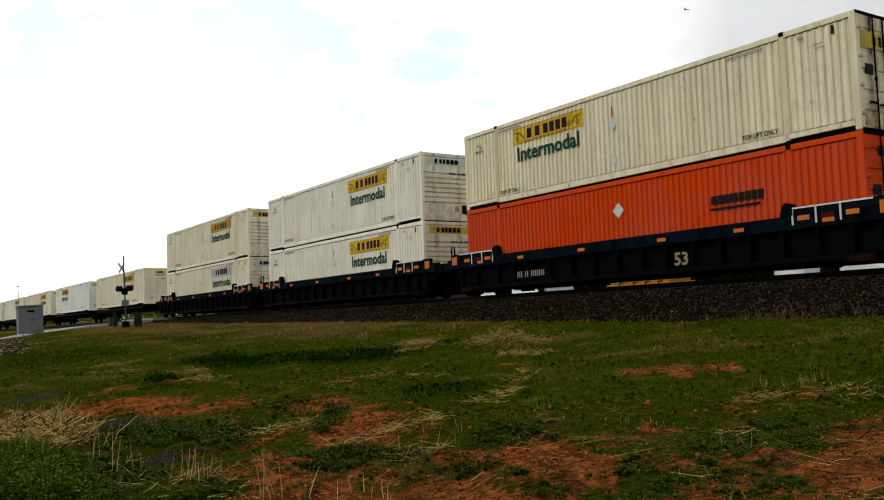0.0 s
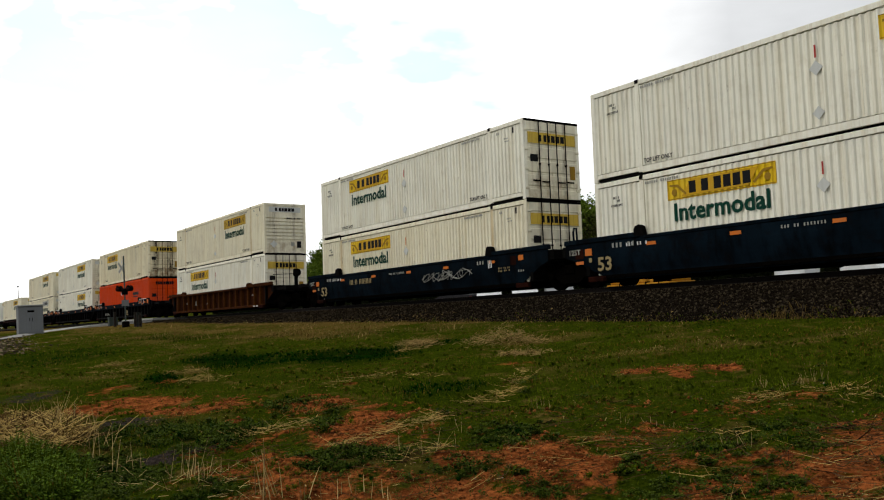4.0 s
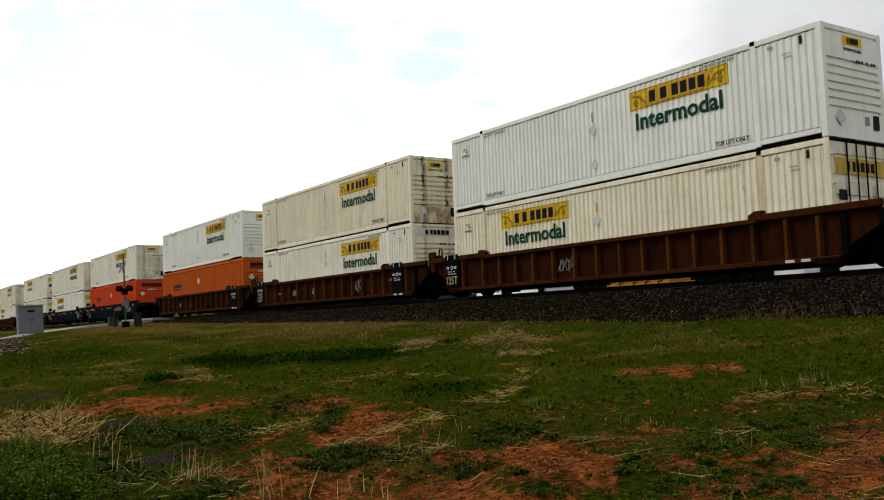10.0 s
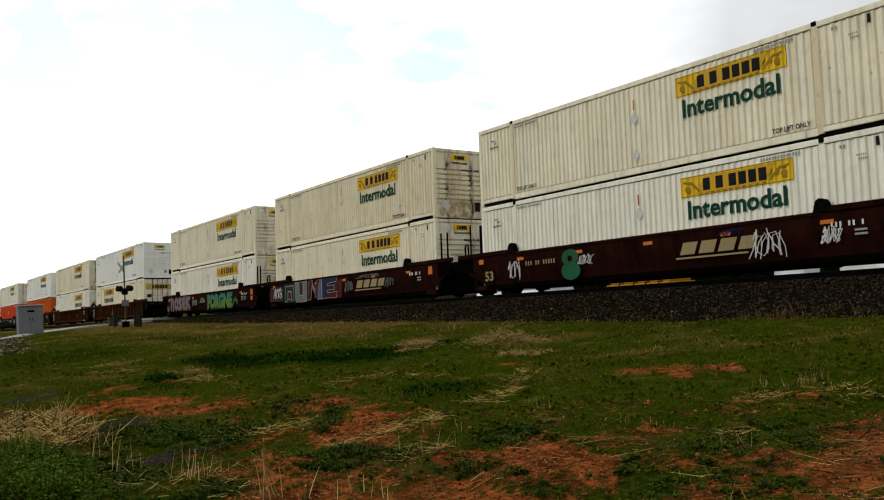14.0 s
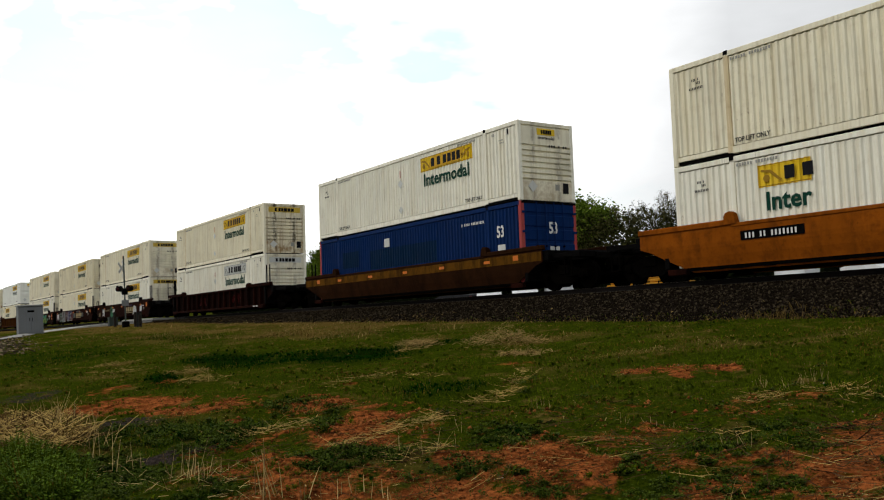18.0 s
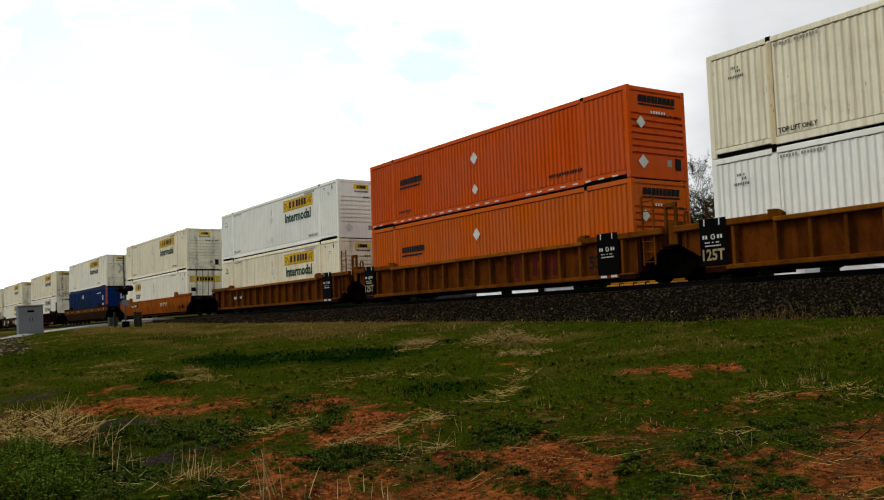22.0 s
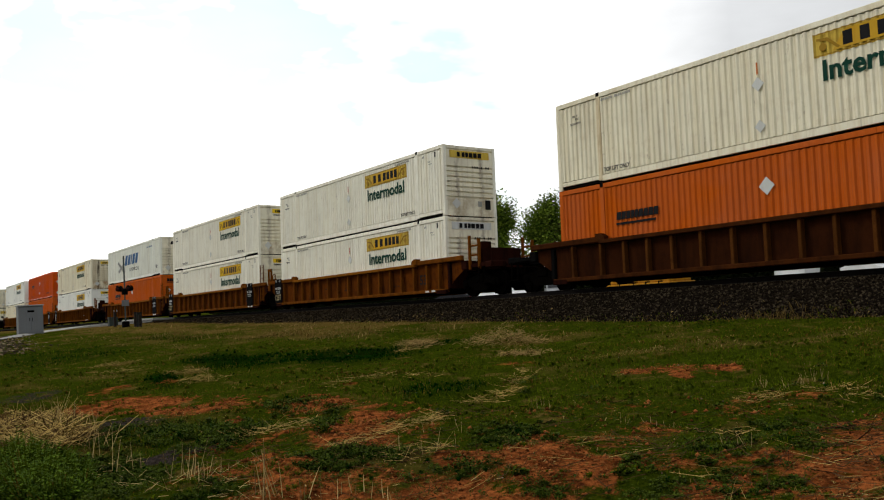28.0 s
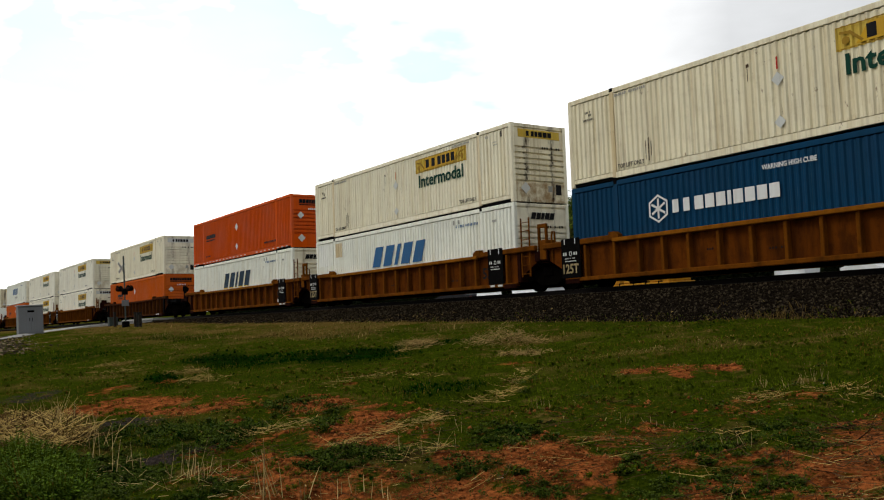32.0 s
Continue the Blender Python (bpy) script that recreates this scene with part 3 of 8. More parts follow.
# ---------------------------------------------------------------- track
BED = pose(0, TRACK_Y, 0, CANT, 0, 0)      # along the track: x along, y across from its middle, z from the rail's top
def stone_material():
    n = Nodes("ballast_stone")
    r = n.node("ShaderNodeNewGeometry").outputs["Random Per Island"]
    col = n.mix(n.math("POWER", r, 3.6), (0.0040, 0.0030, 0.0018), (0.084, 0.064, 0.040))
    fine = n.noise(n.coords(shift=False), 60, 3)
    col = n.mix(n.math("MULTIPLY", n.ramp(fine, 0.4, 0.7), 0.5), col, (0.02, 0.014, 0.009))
    n.bump(fine, 0.4, 0.01)
    return n.done(col, 0.95, 0, 0.0)


STONE = stone_material()
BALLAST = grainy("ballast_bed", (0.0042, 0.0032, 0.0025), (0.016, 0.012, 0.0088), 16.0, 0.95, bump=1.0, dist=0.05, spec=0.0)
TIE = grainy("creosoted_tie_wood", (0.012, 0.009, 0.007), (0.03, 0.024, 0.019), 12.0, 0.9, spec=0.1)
# rusty rail, with the shadow under the train darkened into its colour
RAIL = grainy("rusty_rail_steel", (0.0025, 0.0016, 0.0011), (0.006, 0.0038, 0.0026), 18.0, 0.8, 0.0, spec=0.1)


def bed_z(x, y):
    """The height of the ballast, by the place across from the middle of the track."""
    foot = toe(x) - 0.12
    top = -0.22 - 0.030 * y
    a = np.abs(y)
    return np.where(a < 1.75, top, top + (foot - top) * np.clip((a - 1.75) / 2.25, 0, 1.05))


def surface_z(x, y):
    """The height of what one stands on: the ground, or the ballast over it."""
    q = np.asarray(y, float) - TRACK_Y
    return np.where(np.abs(q) < 4.1, np.maximum(ground_z(x, y), bed_z(np.asarray(x, float), q)), ground_z(x, y))


def build_track():
    xs = np.concatenate([[-900, -500, -300, -200], np.arange(-150, 14, 1.0), [20, 60, 200, 600]])
    ys = np.array([-4.1, -3.4, -2.7, -2.0, -1.75, -0.9, 0.0, 0.9, 1.75, 2.6, 3.4, 4.1])
    gx, gy = np.meshgrid(xs, ys)
    gz = bed_z(gx, gy)
    g = Geo()
    nx = len(xs)
    g.add(np.stack([gx, gy + TRACK_Y, gz], -1).reshape(-1, 3).tolist(), [(j * nx + i, j * nx + i + 1, (j + 1) * nx + i + 1, (j + 1) * nx + i) for j in range(len(ys) - 1) for i in range(nx - 1)])
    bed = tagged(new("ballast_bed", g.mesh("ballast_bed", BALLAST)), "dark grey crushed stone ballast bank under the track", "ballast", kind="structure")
    # loose stones on the near shoulder
    rng = np.random.default_rng(5)
    k = 64000
    sx = -4.0 - 78.0 * rng.random(k) ** 1.7
    sy = -4.25 + 2.85 * rng.random(k)
    sz = bed_z(sx, sy)
    size = 0.020 + 0.028 * rng.random(k) ** 2
    base = np.array([(1, 0, 0.1), (-0.9, 0.2, 0), (0.1, 1, -0.1), (-0.1, -1, 0.1), (0.1, 0, 0.8), (0, 0.1, -0.7)])
    tri = np.array([(0, 2, 4), (2, 1, 4), (1, 3, 4), (3, 0, 4), (2, 0, 5), (1, 2, 5), (3, 1, 5), (0, 3, 5)])
    ang = rng.random(k) * math.tau
    jit = 1 + 0.5 * (rng.random((k, 6, 3)) - 0.5)
    p = base[None] * jit * size[:, None, None]
    c, s = np.cos(ang)[:, None], np.sin(ang)[:, None]
    q = np.stack([p[..., 0] * c - p[..., 1] * s + sx[:, None], p[..., 0] * s + p[..., 1] * c + sy[:, None] + TRACK_Y, p[..., 2] + sz[:, None] + 0.012], -1)
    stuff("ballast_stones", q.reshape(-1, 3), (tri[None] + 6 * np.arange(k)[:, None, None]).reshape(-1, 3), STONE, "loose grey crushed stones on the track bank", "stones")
    track = thing("railway_track", "rusty steel rails on dark wooden ties", "railway track", kind="structure", at=BED)
    prof = [(-0.070, -0.172), (0.070, -0.172), (0.070, -0.158), (0.012, -0.140), (0.012, -0.045), (0.036, -0.032), (0.036, -0.004), (0.028, 0.0), (-0.028, 0.0), (-0.036, -0.004), (-0.036, -0.032), (-0.012, -0.045), (-0.012, -0.140), (-0.070, -0.158)]
    for y in (-0.7545, 0.7545):
        g = Geo()
        n = len(prof)
        g.add([(x, y + a, b) for x in (-900, 600) for a, b in prof], [(i, (i + 1) % n, n + (i + 1) % n, n + i) for i in range(n)])
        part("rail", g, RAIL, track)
        part("rail_head", Geo().box(-900, 600, y - 0.026, y + 0.026, 0.0, 0.003), RAIL_TOP, track, "bright worn running surface")
    tie = Geo().box(-0.115, 0.115, -1.3, 1.3, -0.35, -0.172, 0.012).mesh("tie", TIE)
    for i in range(290):
        ob = part("tie", tie, TIE, track)
        ob.location.x = 5.0 - i * 0.508
    return bed


def stuff(name, verts, faces, material, label, category, smooth=False):
    """One object of many small pieces."""
    me = bpy.data.meshes.new(name)
    verts, faces = np.asarray(verts, np.float32), np.asarray(faces, np.int32)
    w = faces.shape[1]
    me.vertices.add(len(verts))
    me.vertices.foreach_set("co", verts.ravel())
    me.loops.add(faces.size)
    me.loops.foreach_set("vertex_index", faces.ravel())
    me.polygons.add(len(faces))
    me.polygons.foreach_set("loop_start", np.arange(0, faces.size, w, dtype=np.int32))
    me.polygons.foreach_set("loop_total", np.full(len(faces), w, np.int32))
    me.update(calc_edges=True)
    me.materials.append(material)
    if smooth:
        me.shade_smooth()
    return tagged(new(name, me), label, category, kind="stuff")


build_track()


# ---------------------------------------------------------------- containers
HALF, FLANK = LENGTH / 2, WIDE / 2
POST_X = 6.06                     # the lifting posts stand 40 feet apart


def corrugated(x0, x1, z0, z1, lift=0.0, back=True):
    """A pressed sheet on the near flank: outer faces with narrow grooves. lift: how far it lies outside."""
    g = Geo()
    pitch, gap, slope, deep = 0.2075, 0.070, 0.042, 0.042
    xs = [(x0, 0.0)]
    k = math.floor(x0 / pitch)
    while k * pitch < x1 + pitch:
        c = k * pitch
        for dx, d in ((-gap / 2 - slope, 0.0), (-gap / 2, deep), (gap / 2, deep), (gap / 2 + slope, 0.0)):
            if x0 < c + dx < x1:
                xs.append((c + dx, d))
        k += 1
    xs.append((x1, 0.0))
    y = -FLANK - lift
    v = [(x, y + d, z) for x, d in xs for z in (z0, z1)]
    f = [(2 * i, 2 * i + 2, 2 * i + 3, 2 * i + 1) for i in range(len(xs) - 1)]
    g.add(v, f)
    if back:
        g.box(x0, x1, y + 0.056, y + 0.066, z0, z1)
    return g


def diamond(x, z, r=0.17):
    return Geo().plate([(x - r, z), (x, z - r), (x + r, z), (x, z + r)], -FLANK - 0.010, -FLANK - 0.002)


def blocks(x, z, w, h, pattern, lean=0.0, y=None):
    """A row of plain blocks in place of a company's letters. pattern: a letter a block: w wide, n narrow, . a gap."""
    y = -FLANK - 0.012 if y is None else y
    unit = {"w": 0.9, "n": 0.36, ".": 0.12, "m": 0.66}
    gap = 0.34 if h > 0.45 else (0.12 if lean else 0.20)
    total = sum(unit[c] + gap for c in pattern)
    g, at = Geo(), x
    for c in pattern:
        bw = unit[c] / total * w
        if c != ".":
            g.plate([(at, z), (at + bw, z), (at + bw + lean * h, z + h), (at + lean * h, z + h)], y, y + 0.004)
        at += (unit[c] + gap) / total * w
    return g


def dashes(x, z, w, h, n, seed=0, y=None, fill=0.62):
    """Small marks that cannot be read: a row of plain bars."""
    rnd = random.Random(seed)
    y = -FLANK - 0.010 if y is None else y
    g, step = Geo(), w / n
    for i in range(n):
        if rnd.random() < 0.86:
            g.plate([(x + i * step, z), (x + (i + fill) * step, z), (x + (i + fill) * step, z + h), (x + i * step, z + h)], y, y + 0.004)
    return g


def company_panel(ob, x, z, faded=False, grey=False, cut=None):
    """The company's panel with the word under it, on the near flank; x from the middle, z of its lower edge. cut: its width where it was painted over."""
    w, h = (cut or 3.66), 0.59
    yel = PLACARD if grey else (YELLOW_OLD if faded else YELLOW)
    p = part("logo_panel", lambda: corrugated(x, x + w, z, z + h, 0.003, False), yel, ob, "yellow company panel with dark blocks" if not grey else "worn grey company panel", key=("logo_panel", x, z, w))
    if not cut and not grey:
        part("logo_ribbon", lambda: Geo().plate([(x + 0.52, z + 0.07), (x + w - 0.86, z + 0.07), (x + w - 0.52, z + h - 0.07), (x + 0.86, z + h - 0.07)], -FLANK - 0.0095, -FLANK - 0.005), RIBBON, p, "darker yellow ribbon", key=("logo_ribbon", x, z, w))
    part("logo_mark", lambda: blocks(x + 0.80, z + 0.13, 0.9, 0.34, "m.m") if cut else blocks(x + 0.80, z + 0.13, 2.15, 0.34, "m.m.mmmm"), INK, p, key=("logo_mark", x, z, w))
    part("logo_scroll", lambda: scroll(x, z, w, h, bool(cut)), OLIVE if not grey else GREYINK, p, key=("logo_scroll", x, z, w))
    if cut:
        me = words("Inter", 0.47, 1.32, GREEN)
    else:
        me = words("Intermodal", 0.50, 3.22, GREEN)
    t = part("lettering", me, GREEN, ob, "dark green painted word")
    place(t, x + 0.22, -FLANK - 0.006, z - 0.60)


def scroll(x, z, w, h, cut):
    """The drawn ribbon ends of the company's panel."""
    g = Geo()
    y = -FLANK - 0.011
    for s in ((0,) if cut else (0, 1)):
        a = x + 0.10 if s == 0 else x + w - 0.10
        d = 1 if s == 0 else -1
        g.plate([(a, z + 0.40), (a + d * 0.26, z + 0.36), (a + d * 0.56, z + 0.10), (a + d * 0.62, z + 0.14), (a + d * 0.30, z + 0.43), (a, z + 0.46)], y, y + 0.004)
        ring = [(a + d * (0.16 + 0.10 * math.cos(q)), z + 0.22 + 0.10 * math.sin(q)) for q in [i * math.tau / 10 for i in range(10)]]
        g.plate(ring, y, y + 0.004)
    for q in (z + 0.015, z + h - 0.035):
        g.plate([(x + 0.02, q), (x + w - 0.02, q), (x + w - 0.02, q + 0.02), (x + 0.02, q + 0.02)], y, y + 0.004)
    return g


def front_wall():
    """The closed end: a sheet with lying grooves between its posts."""
    g = Geo()
    x = HALF - 0.02
    prof = [(0.02, 0.0), (0.72, 0.0)]
    for i in range(7):
        z = 0.74 + i * 0.205
        prof += [(z, 0.0), (z + 0.03, -0.075), (z + 0.075, -0.075), (z + 0.078, 0.0)]
    prof += [(2.69, 0.0), (2.70, -0.06), (2.755, -0.06), (2.757, 0.0), (HIGH - 0.02, 0.0)]
    v = [(x + d, y, z) for z, d in prof for y in (-FLANK + 0.14, FLANK - 0.14)]
    g.add(v, [(2 * i, 2 * i + 1, 2 * i + 3, 2 * i + 2) for i in range(len(prof) - 1)])
    g.box(x - 0.12, x - 0.09, -FLANK + 0.1, FLANK - 0.1, 0.02, HIGH - 0.02)
    return g


def end_text(ob, me, material, y, z, label=""):
    t = part("lettering", me, material, ob, label)
    t.matrix_basis = pose(HALF + 0.008, y, z, 0, 0, 90)
    return t


def on_end(geo_fn, *a):
    """Take a drawing in x and z over to the end wall."""
    g = geo_fn(*a)
    g.v = [(HALF + 0.004 + (p[1] + FLANK) * -0.6, p[0], p[2]) for p in g.v]
    return g


def container(name_label, paint_, flank, end, post=None, marks=INK, end_paint=None):
    """One 53-foot container. flank: what is painted on its side; end: which end it shows."""
    ob = thing("freight_container", name_label, "container", "containers on the train")
    post = post or paint_
    wall = end_paint or paint_
    stain = STAINED if paint_ in (AGED, CREAM) else paint_
    part("near_side", lambda: corrugated(-HALF + 0.17, HALF - 0.17, 0.278, HIGH - 0.176), paint_, ob, "corrugated steel side")
    far = part("far_side", lambda: corrugated(-HALF + 0.17, HALF - 0.17, 0.278, HIGH - 0.176), paint_, ob, key="near_side")
    far.matrix_basis = pose(0, 0, 0, 0, 0, 180)
    for s in (-1, 1):
        part("bottom_rail", lambda: bottom_rail(s), paint_, ob, key=("bottom_rail", s))
        part("top_rail", lambda: Geo().box(-HALF + 0.1, HALF - 0.1, *sorted((s * (FLANK + 0.004), s * (FLANK - 0.08))), HIGH - 0.155, HIGH - 0.004, 0.012), paint_, ob, key=("top_rail", s))
        for e in (-1, 1):
            part("corner_post", lambda: Geo().box(*sorted((e * HALF, e * (HALF - 0.18))), *sorted((s * (FLANK + 0.002), s * (FLANK - 0.15))), 0.0, HIGH, 0.02), post, ob, key=("corner_post", s, e))
            part("lifting_post", lambda: lifting_post(e * POST_X, s), stain, ob, key=("lifting_post", s, e))
            part("lifting_casting", lambda: Geo().box(e * POST_X - 0.085, e * POST_X + 0.085, *sorted((s * (FLANK + 0.012), s * (FLANK - 0.16))), HIGH - 0.12, HIGH + 0.012, 0.018), BLACK, ob, "black steel lifting casting", key=("lifting_casting", s, e))
            part("bottom_casting", lambda: Geo().box(e * POST_X - 0.075, e * POST_X + 0.075, *sorted((s * (FLANK + 0.010), s * (FLANK - 0.16))), -0.03, 0.09, 0.018), BLACK, ob, "black steel corner casting", key=("bottom_casting", s, e))
    part("roof", lambda: roof_sheet(), paint_, ob, key="roof")
    part("floor_frame", lambda: Geo().box(-HALF + 0.1, HALF - 0.1, -FLANK + 0.05, FLANK - 0.05, 0.03, 0.16), BLACK, ob, "dark underframe")
    # the end towards the rear of the train
    if end[0] == "D":
        doors(ob, wall, end)
    else:
        part("end_wall", front_wall, wall, ob, "end wall with lying grooves")
        end_marks(ob, end, marks)
    part("rear_wall", lambda: Geo().box(-HALF + 0.03, -HALF + 0.07, -FLANK + 0.1, FLANK - 0.1, 0.02, HIGH - 0.02), paint_, ob)
    flank_marks(ob, flank, paint_)
    return ob


def bottom_rail(s):
    ys = sorted((s * FLANK, s * (FLANK - 0.07)))
    g = Geo().box(-POST_X, POST_X, *ys, 0.06, 0.255, 0.01)
    g.box(-HALF + 0.18, -POST_X, *ys, 0.12, 0.255, 0.01).box(POST_X, HALF - 0.18, *ys, 0.12, 0.255, 0.01)
    return g


def lifting_post(x, s):
    g = Geo().box(x - 0.085, x + 0.085, *sorted((s * (FLANK + 0.004), s * (FLANK - 0.06))), 0.08, HIGH - 0.1, 0.012)
    return g


def roof_sheet():
    g = Geo()
    n = 48
    xs = [-HALF + 0.05 + i * (LENGTH - 0.1) / n for i in range(n + 1)]
    v = [(x, y, HIGH - 0.03 - (0.02 if i % 2 else 0)) for i, x in enumerate(xs) for y in (-FLANK + 0.05, FLANK - 0.05)]
    return g.add(v, [(2 * i, 2 * i + 1, 2 * i + 3, 2 * i + 2) for i in range(n)])


def doors(ob, wall, end):
    wall = DOOR_RUST if wall is RUSTY else wall
    for s in (-1, 1):
        y0, y1 = sorted((s * 0.012, s * (FLANK - 0.10)))
        d = part("door", lambda: door_leaf(y0, y1), wall, ob, "door leaf with locking bars", key=("door", s))
        for k, q in ((0, 0.20), (1, 0.62)):
            part("locking_bar", lambda: Geo().tube([(HALF + 0.035, s * q, 0.04), (HALF + 0.035, s * q, HIGH - 0.03)], 0.019, 6), BLACK if end != "DX" else wall, d, "dark steel locking bar", key=("locking_bar", s, k))
            part("handle", lambda: Geo().box(HALF + 0.03, HALF + 0.06, *sorted((s * q, s * (q + 0.34))), 0.62 + 0.03 * k, 0.67 + 0.03 * k, 0.008), GREASE, d, key=("bar_handle", s, k))
            part("bar_bracket", lambda: Geo().box(HALF, HALF + 0.06, s * q - 0.03, s * q + 0.03, 1.25, 1.31), GREASE, d, key=("bar_bracket", s, k))
        for k in range(4):
            part("hinge", lambda: Geo().box(HALF - 0.02, HALF + 0.03, *sorted((s * (FLANK - 0.02), s * (FLANK - 0.2))), 0.35 + k * 0.7, 0.43 + k * 0.7, 0.01), wall, d, key=("hinge", s, k))
    part("door_header", lambda: Geo().box(HALF - 0.1, HALF + 0.012, -FLANK + 0.02, FLANK - 0.02, HIGH - 0.09, HIGH - 0.004, 0.01), BLACK, ob, "black door header")
    part("door_threshold", lambda: Geo().box(HALF - 0.1, HALF + 0.012, -FLANK + 0.02, FLANK - 0.02, 0.0, 0.06, 0.01), BLACK, ob, "black door sill")
    if end == "D":
        p = part("door_panel", lambda: Geo().box(HALF + 0.004, HALF + 0.010, -1.12, 1.12, 2.02, 2.42), YELLOW_OLD, ob, "faded yellow company panel across the doors")
        part("logo_mark", lambda: on_end(blocks, -0.62, 2.09, 1.24, 0.25, "m.mmwww", 0.0, -FLANK - 0.012), INK, p, key="door_blocks")
    elif end == "DS":
        part("logo_mark", lambda: on_end(blocks, -0.72, 2.32, 1.44, 0.24, "wwwmmwwww", 0.0, -FLANK - 0.012), INK, ob, "black company blocks", key="door_blocks_dark")
    elif end == "DX":
        end_text(ob, words("53", 0.42, 0.40, PALEINK), PALEINK, -0.05, 1.75)
        part("notice", lambda: Geo().box(HALF + 0.004, HALF + 0.010, -0.02, 0.42, 0.85, 1.28), PLACARD, ob, "white notice plate", key="door_notice")
    if end in ("D", "DS"):
        part("notice", lambda: Geo().box(HALF + 0.004, HALF + 0.009, 0.80, 1.06, 0.78, 1.28), OLIVE, ob, "yellow notice", key="door_notice_b")
        part("placard", lambda: Geo().box(HALF + 0.004, HALF + 0.009, -1.02, -0.68, 1.36, 1.62), INK, ob, "dark vent plate", key="door_vent")


def door_leaf(y0, y1):
    g = Geo()
    prof = [(0.06, 0.0)]
    for i in range(5):
        z = 0.36 + i * 0.5
        prof += [(z, 0.0), (z + 0.03, -0.025), (z + 0.12, -0.025), (z + 0.15, 0.0)]
    prof.append((HIGH - 0.09, 0.0))
    v = [(HALF - 0.002 + d, y, z) for z, d in prof for y in (y0, y1)]
    g.add(v, [(2 * i, 2 * i + 1, 2 * i + 3, 2 * i + 2) for i in range(len(prof) - 1)])
    return g.box(HALF - 0.07, HALF - 0.04, y0, y1, 0.06, HIGH - 0.09)


def end_marks(ob, end, marks):
    """What is painted on the closed end. F: a small panel; FS, FY: a wide strip; FB: black blocks; FW: blocks of another company."""
    if end == "F":
        p = part("end_panel", lambda: Geo().box(HALF - 0.016, HALF - 0.008, -0.42, 0.42, 2.42, 2.66), YELLOW, ob, "small yellow company panel")
        part("logo_mark", lambda: on_end(blocks, -0.24, 2.46, 0.5, 0.15, "m.mmwww"), INK, p, key="end_blocks")
        t = part("lettering", words("Intermodal", 0.11, 0.78, INK), INK, ob)
        t.matrix_basis = pose(HALF - 0.012, -0.38, 2.27, 0, 0, 90)
    elif end in ("FS", "FY"):
        p = part("end_panel", lambda: Geo().box(HALF - 0.016, HALF - 0.008, -0.98, 0.98, 2.38, 2.68), YELLOW_OLD if end == "FY" else PLACARD, ob, "faded company strip across the top")
        part("logo_mark", lambda: on_end(blocks, -0.62, 2.43, 1.24, 0.19, "m.mmwww"), INK, p, key="strip_blocks")
    elif end == "FB":
        part("logo_mark", lambda: on_end(blocks, -0.84, 2.40, 1.66, 0.22, "wwwmmwwww", 0.12).add(*bar_end(-0.84, 0.82, 2.30, 2.35)), INK, ob, "black company blocks over a bar", key="strip_blocks_dark")
        part("number_mark", lambda: on_end(dashes, -0.3, 2.06, 0.7, 0.09, 6, 3), PALEINK, ob, key="end_number")
        part("placard", lambda: on_end(diamond, -0.75, 1.75, 0.2), PLACARD, ob, "grey diamond placard", key="end_diamond_up")
    elif end == "FW":
        part("logo_mark", lambda: on_end(blocks, -0.55, 2.30, 1.1, 0.24, "wwmww", 0.3), INK, ob, "dark company blocks", key="strip_blocks_sw")
    if end in ("F", "FS", "FY", "FB", "FW"):
        part("number_mark", lambda: on_end(dashes, 0.1, 1.99, 0.9, 0.08, 8, 5), marks if end != "FB" else INK, ob, key="end_number_b")
        part("placard", lambda: on_end(diamond, -0.72, 0.52, 0.22), PLACARD, ob, "grey diamond placard", key="end_diamond")
        part("notice", lambda: Geo().box(HALF - 0.016, HALF - 0.010, 0.36, 0.56, 0.42, 0.64), GREYINK, ob, "small grey notice", key="end_notice")
        part("document_box", lambda: Geo().box(HALF - 0.016, HALF + 0.004, 0.72, 0.98, 0.32, 0.70, 0.006), INK, ob, "dark document box", key="end_document")


def bar_end(y0, y1, z0, z1):
    x = HALF + 0.004
    return [(x, y0, z0), (x, y1, z0), (x, y1, z1), (x, y0, z1)], [(0, 1, 2, 3)]


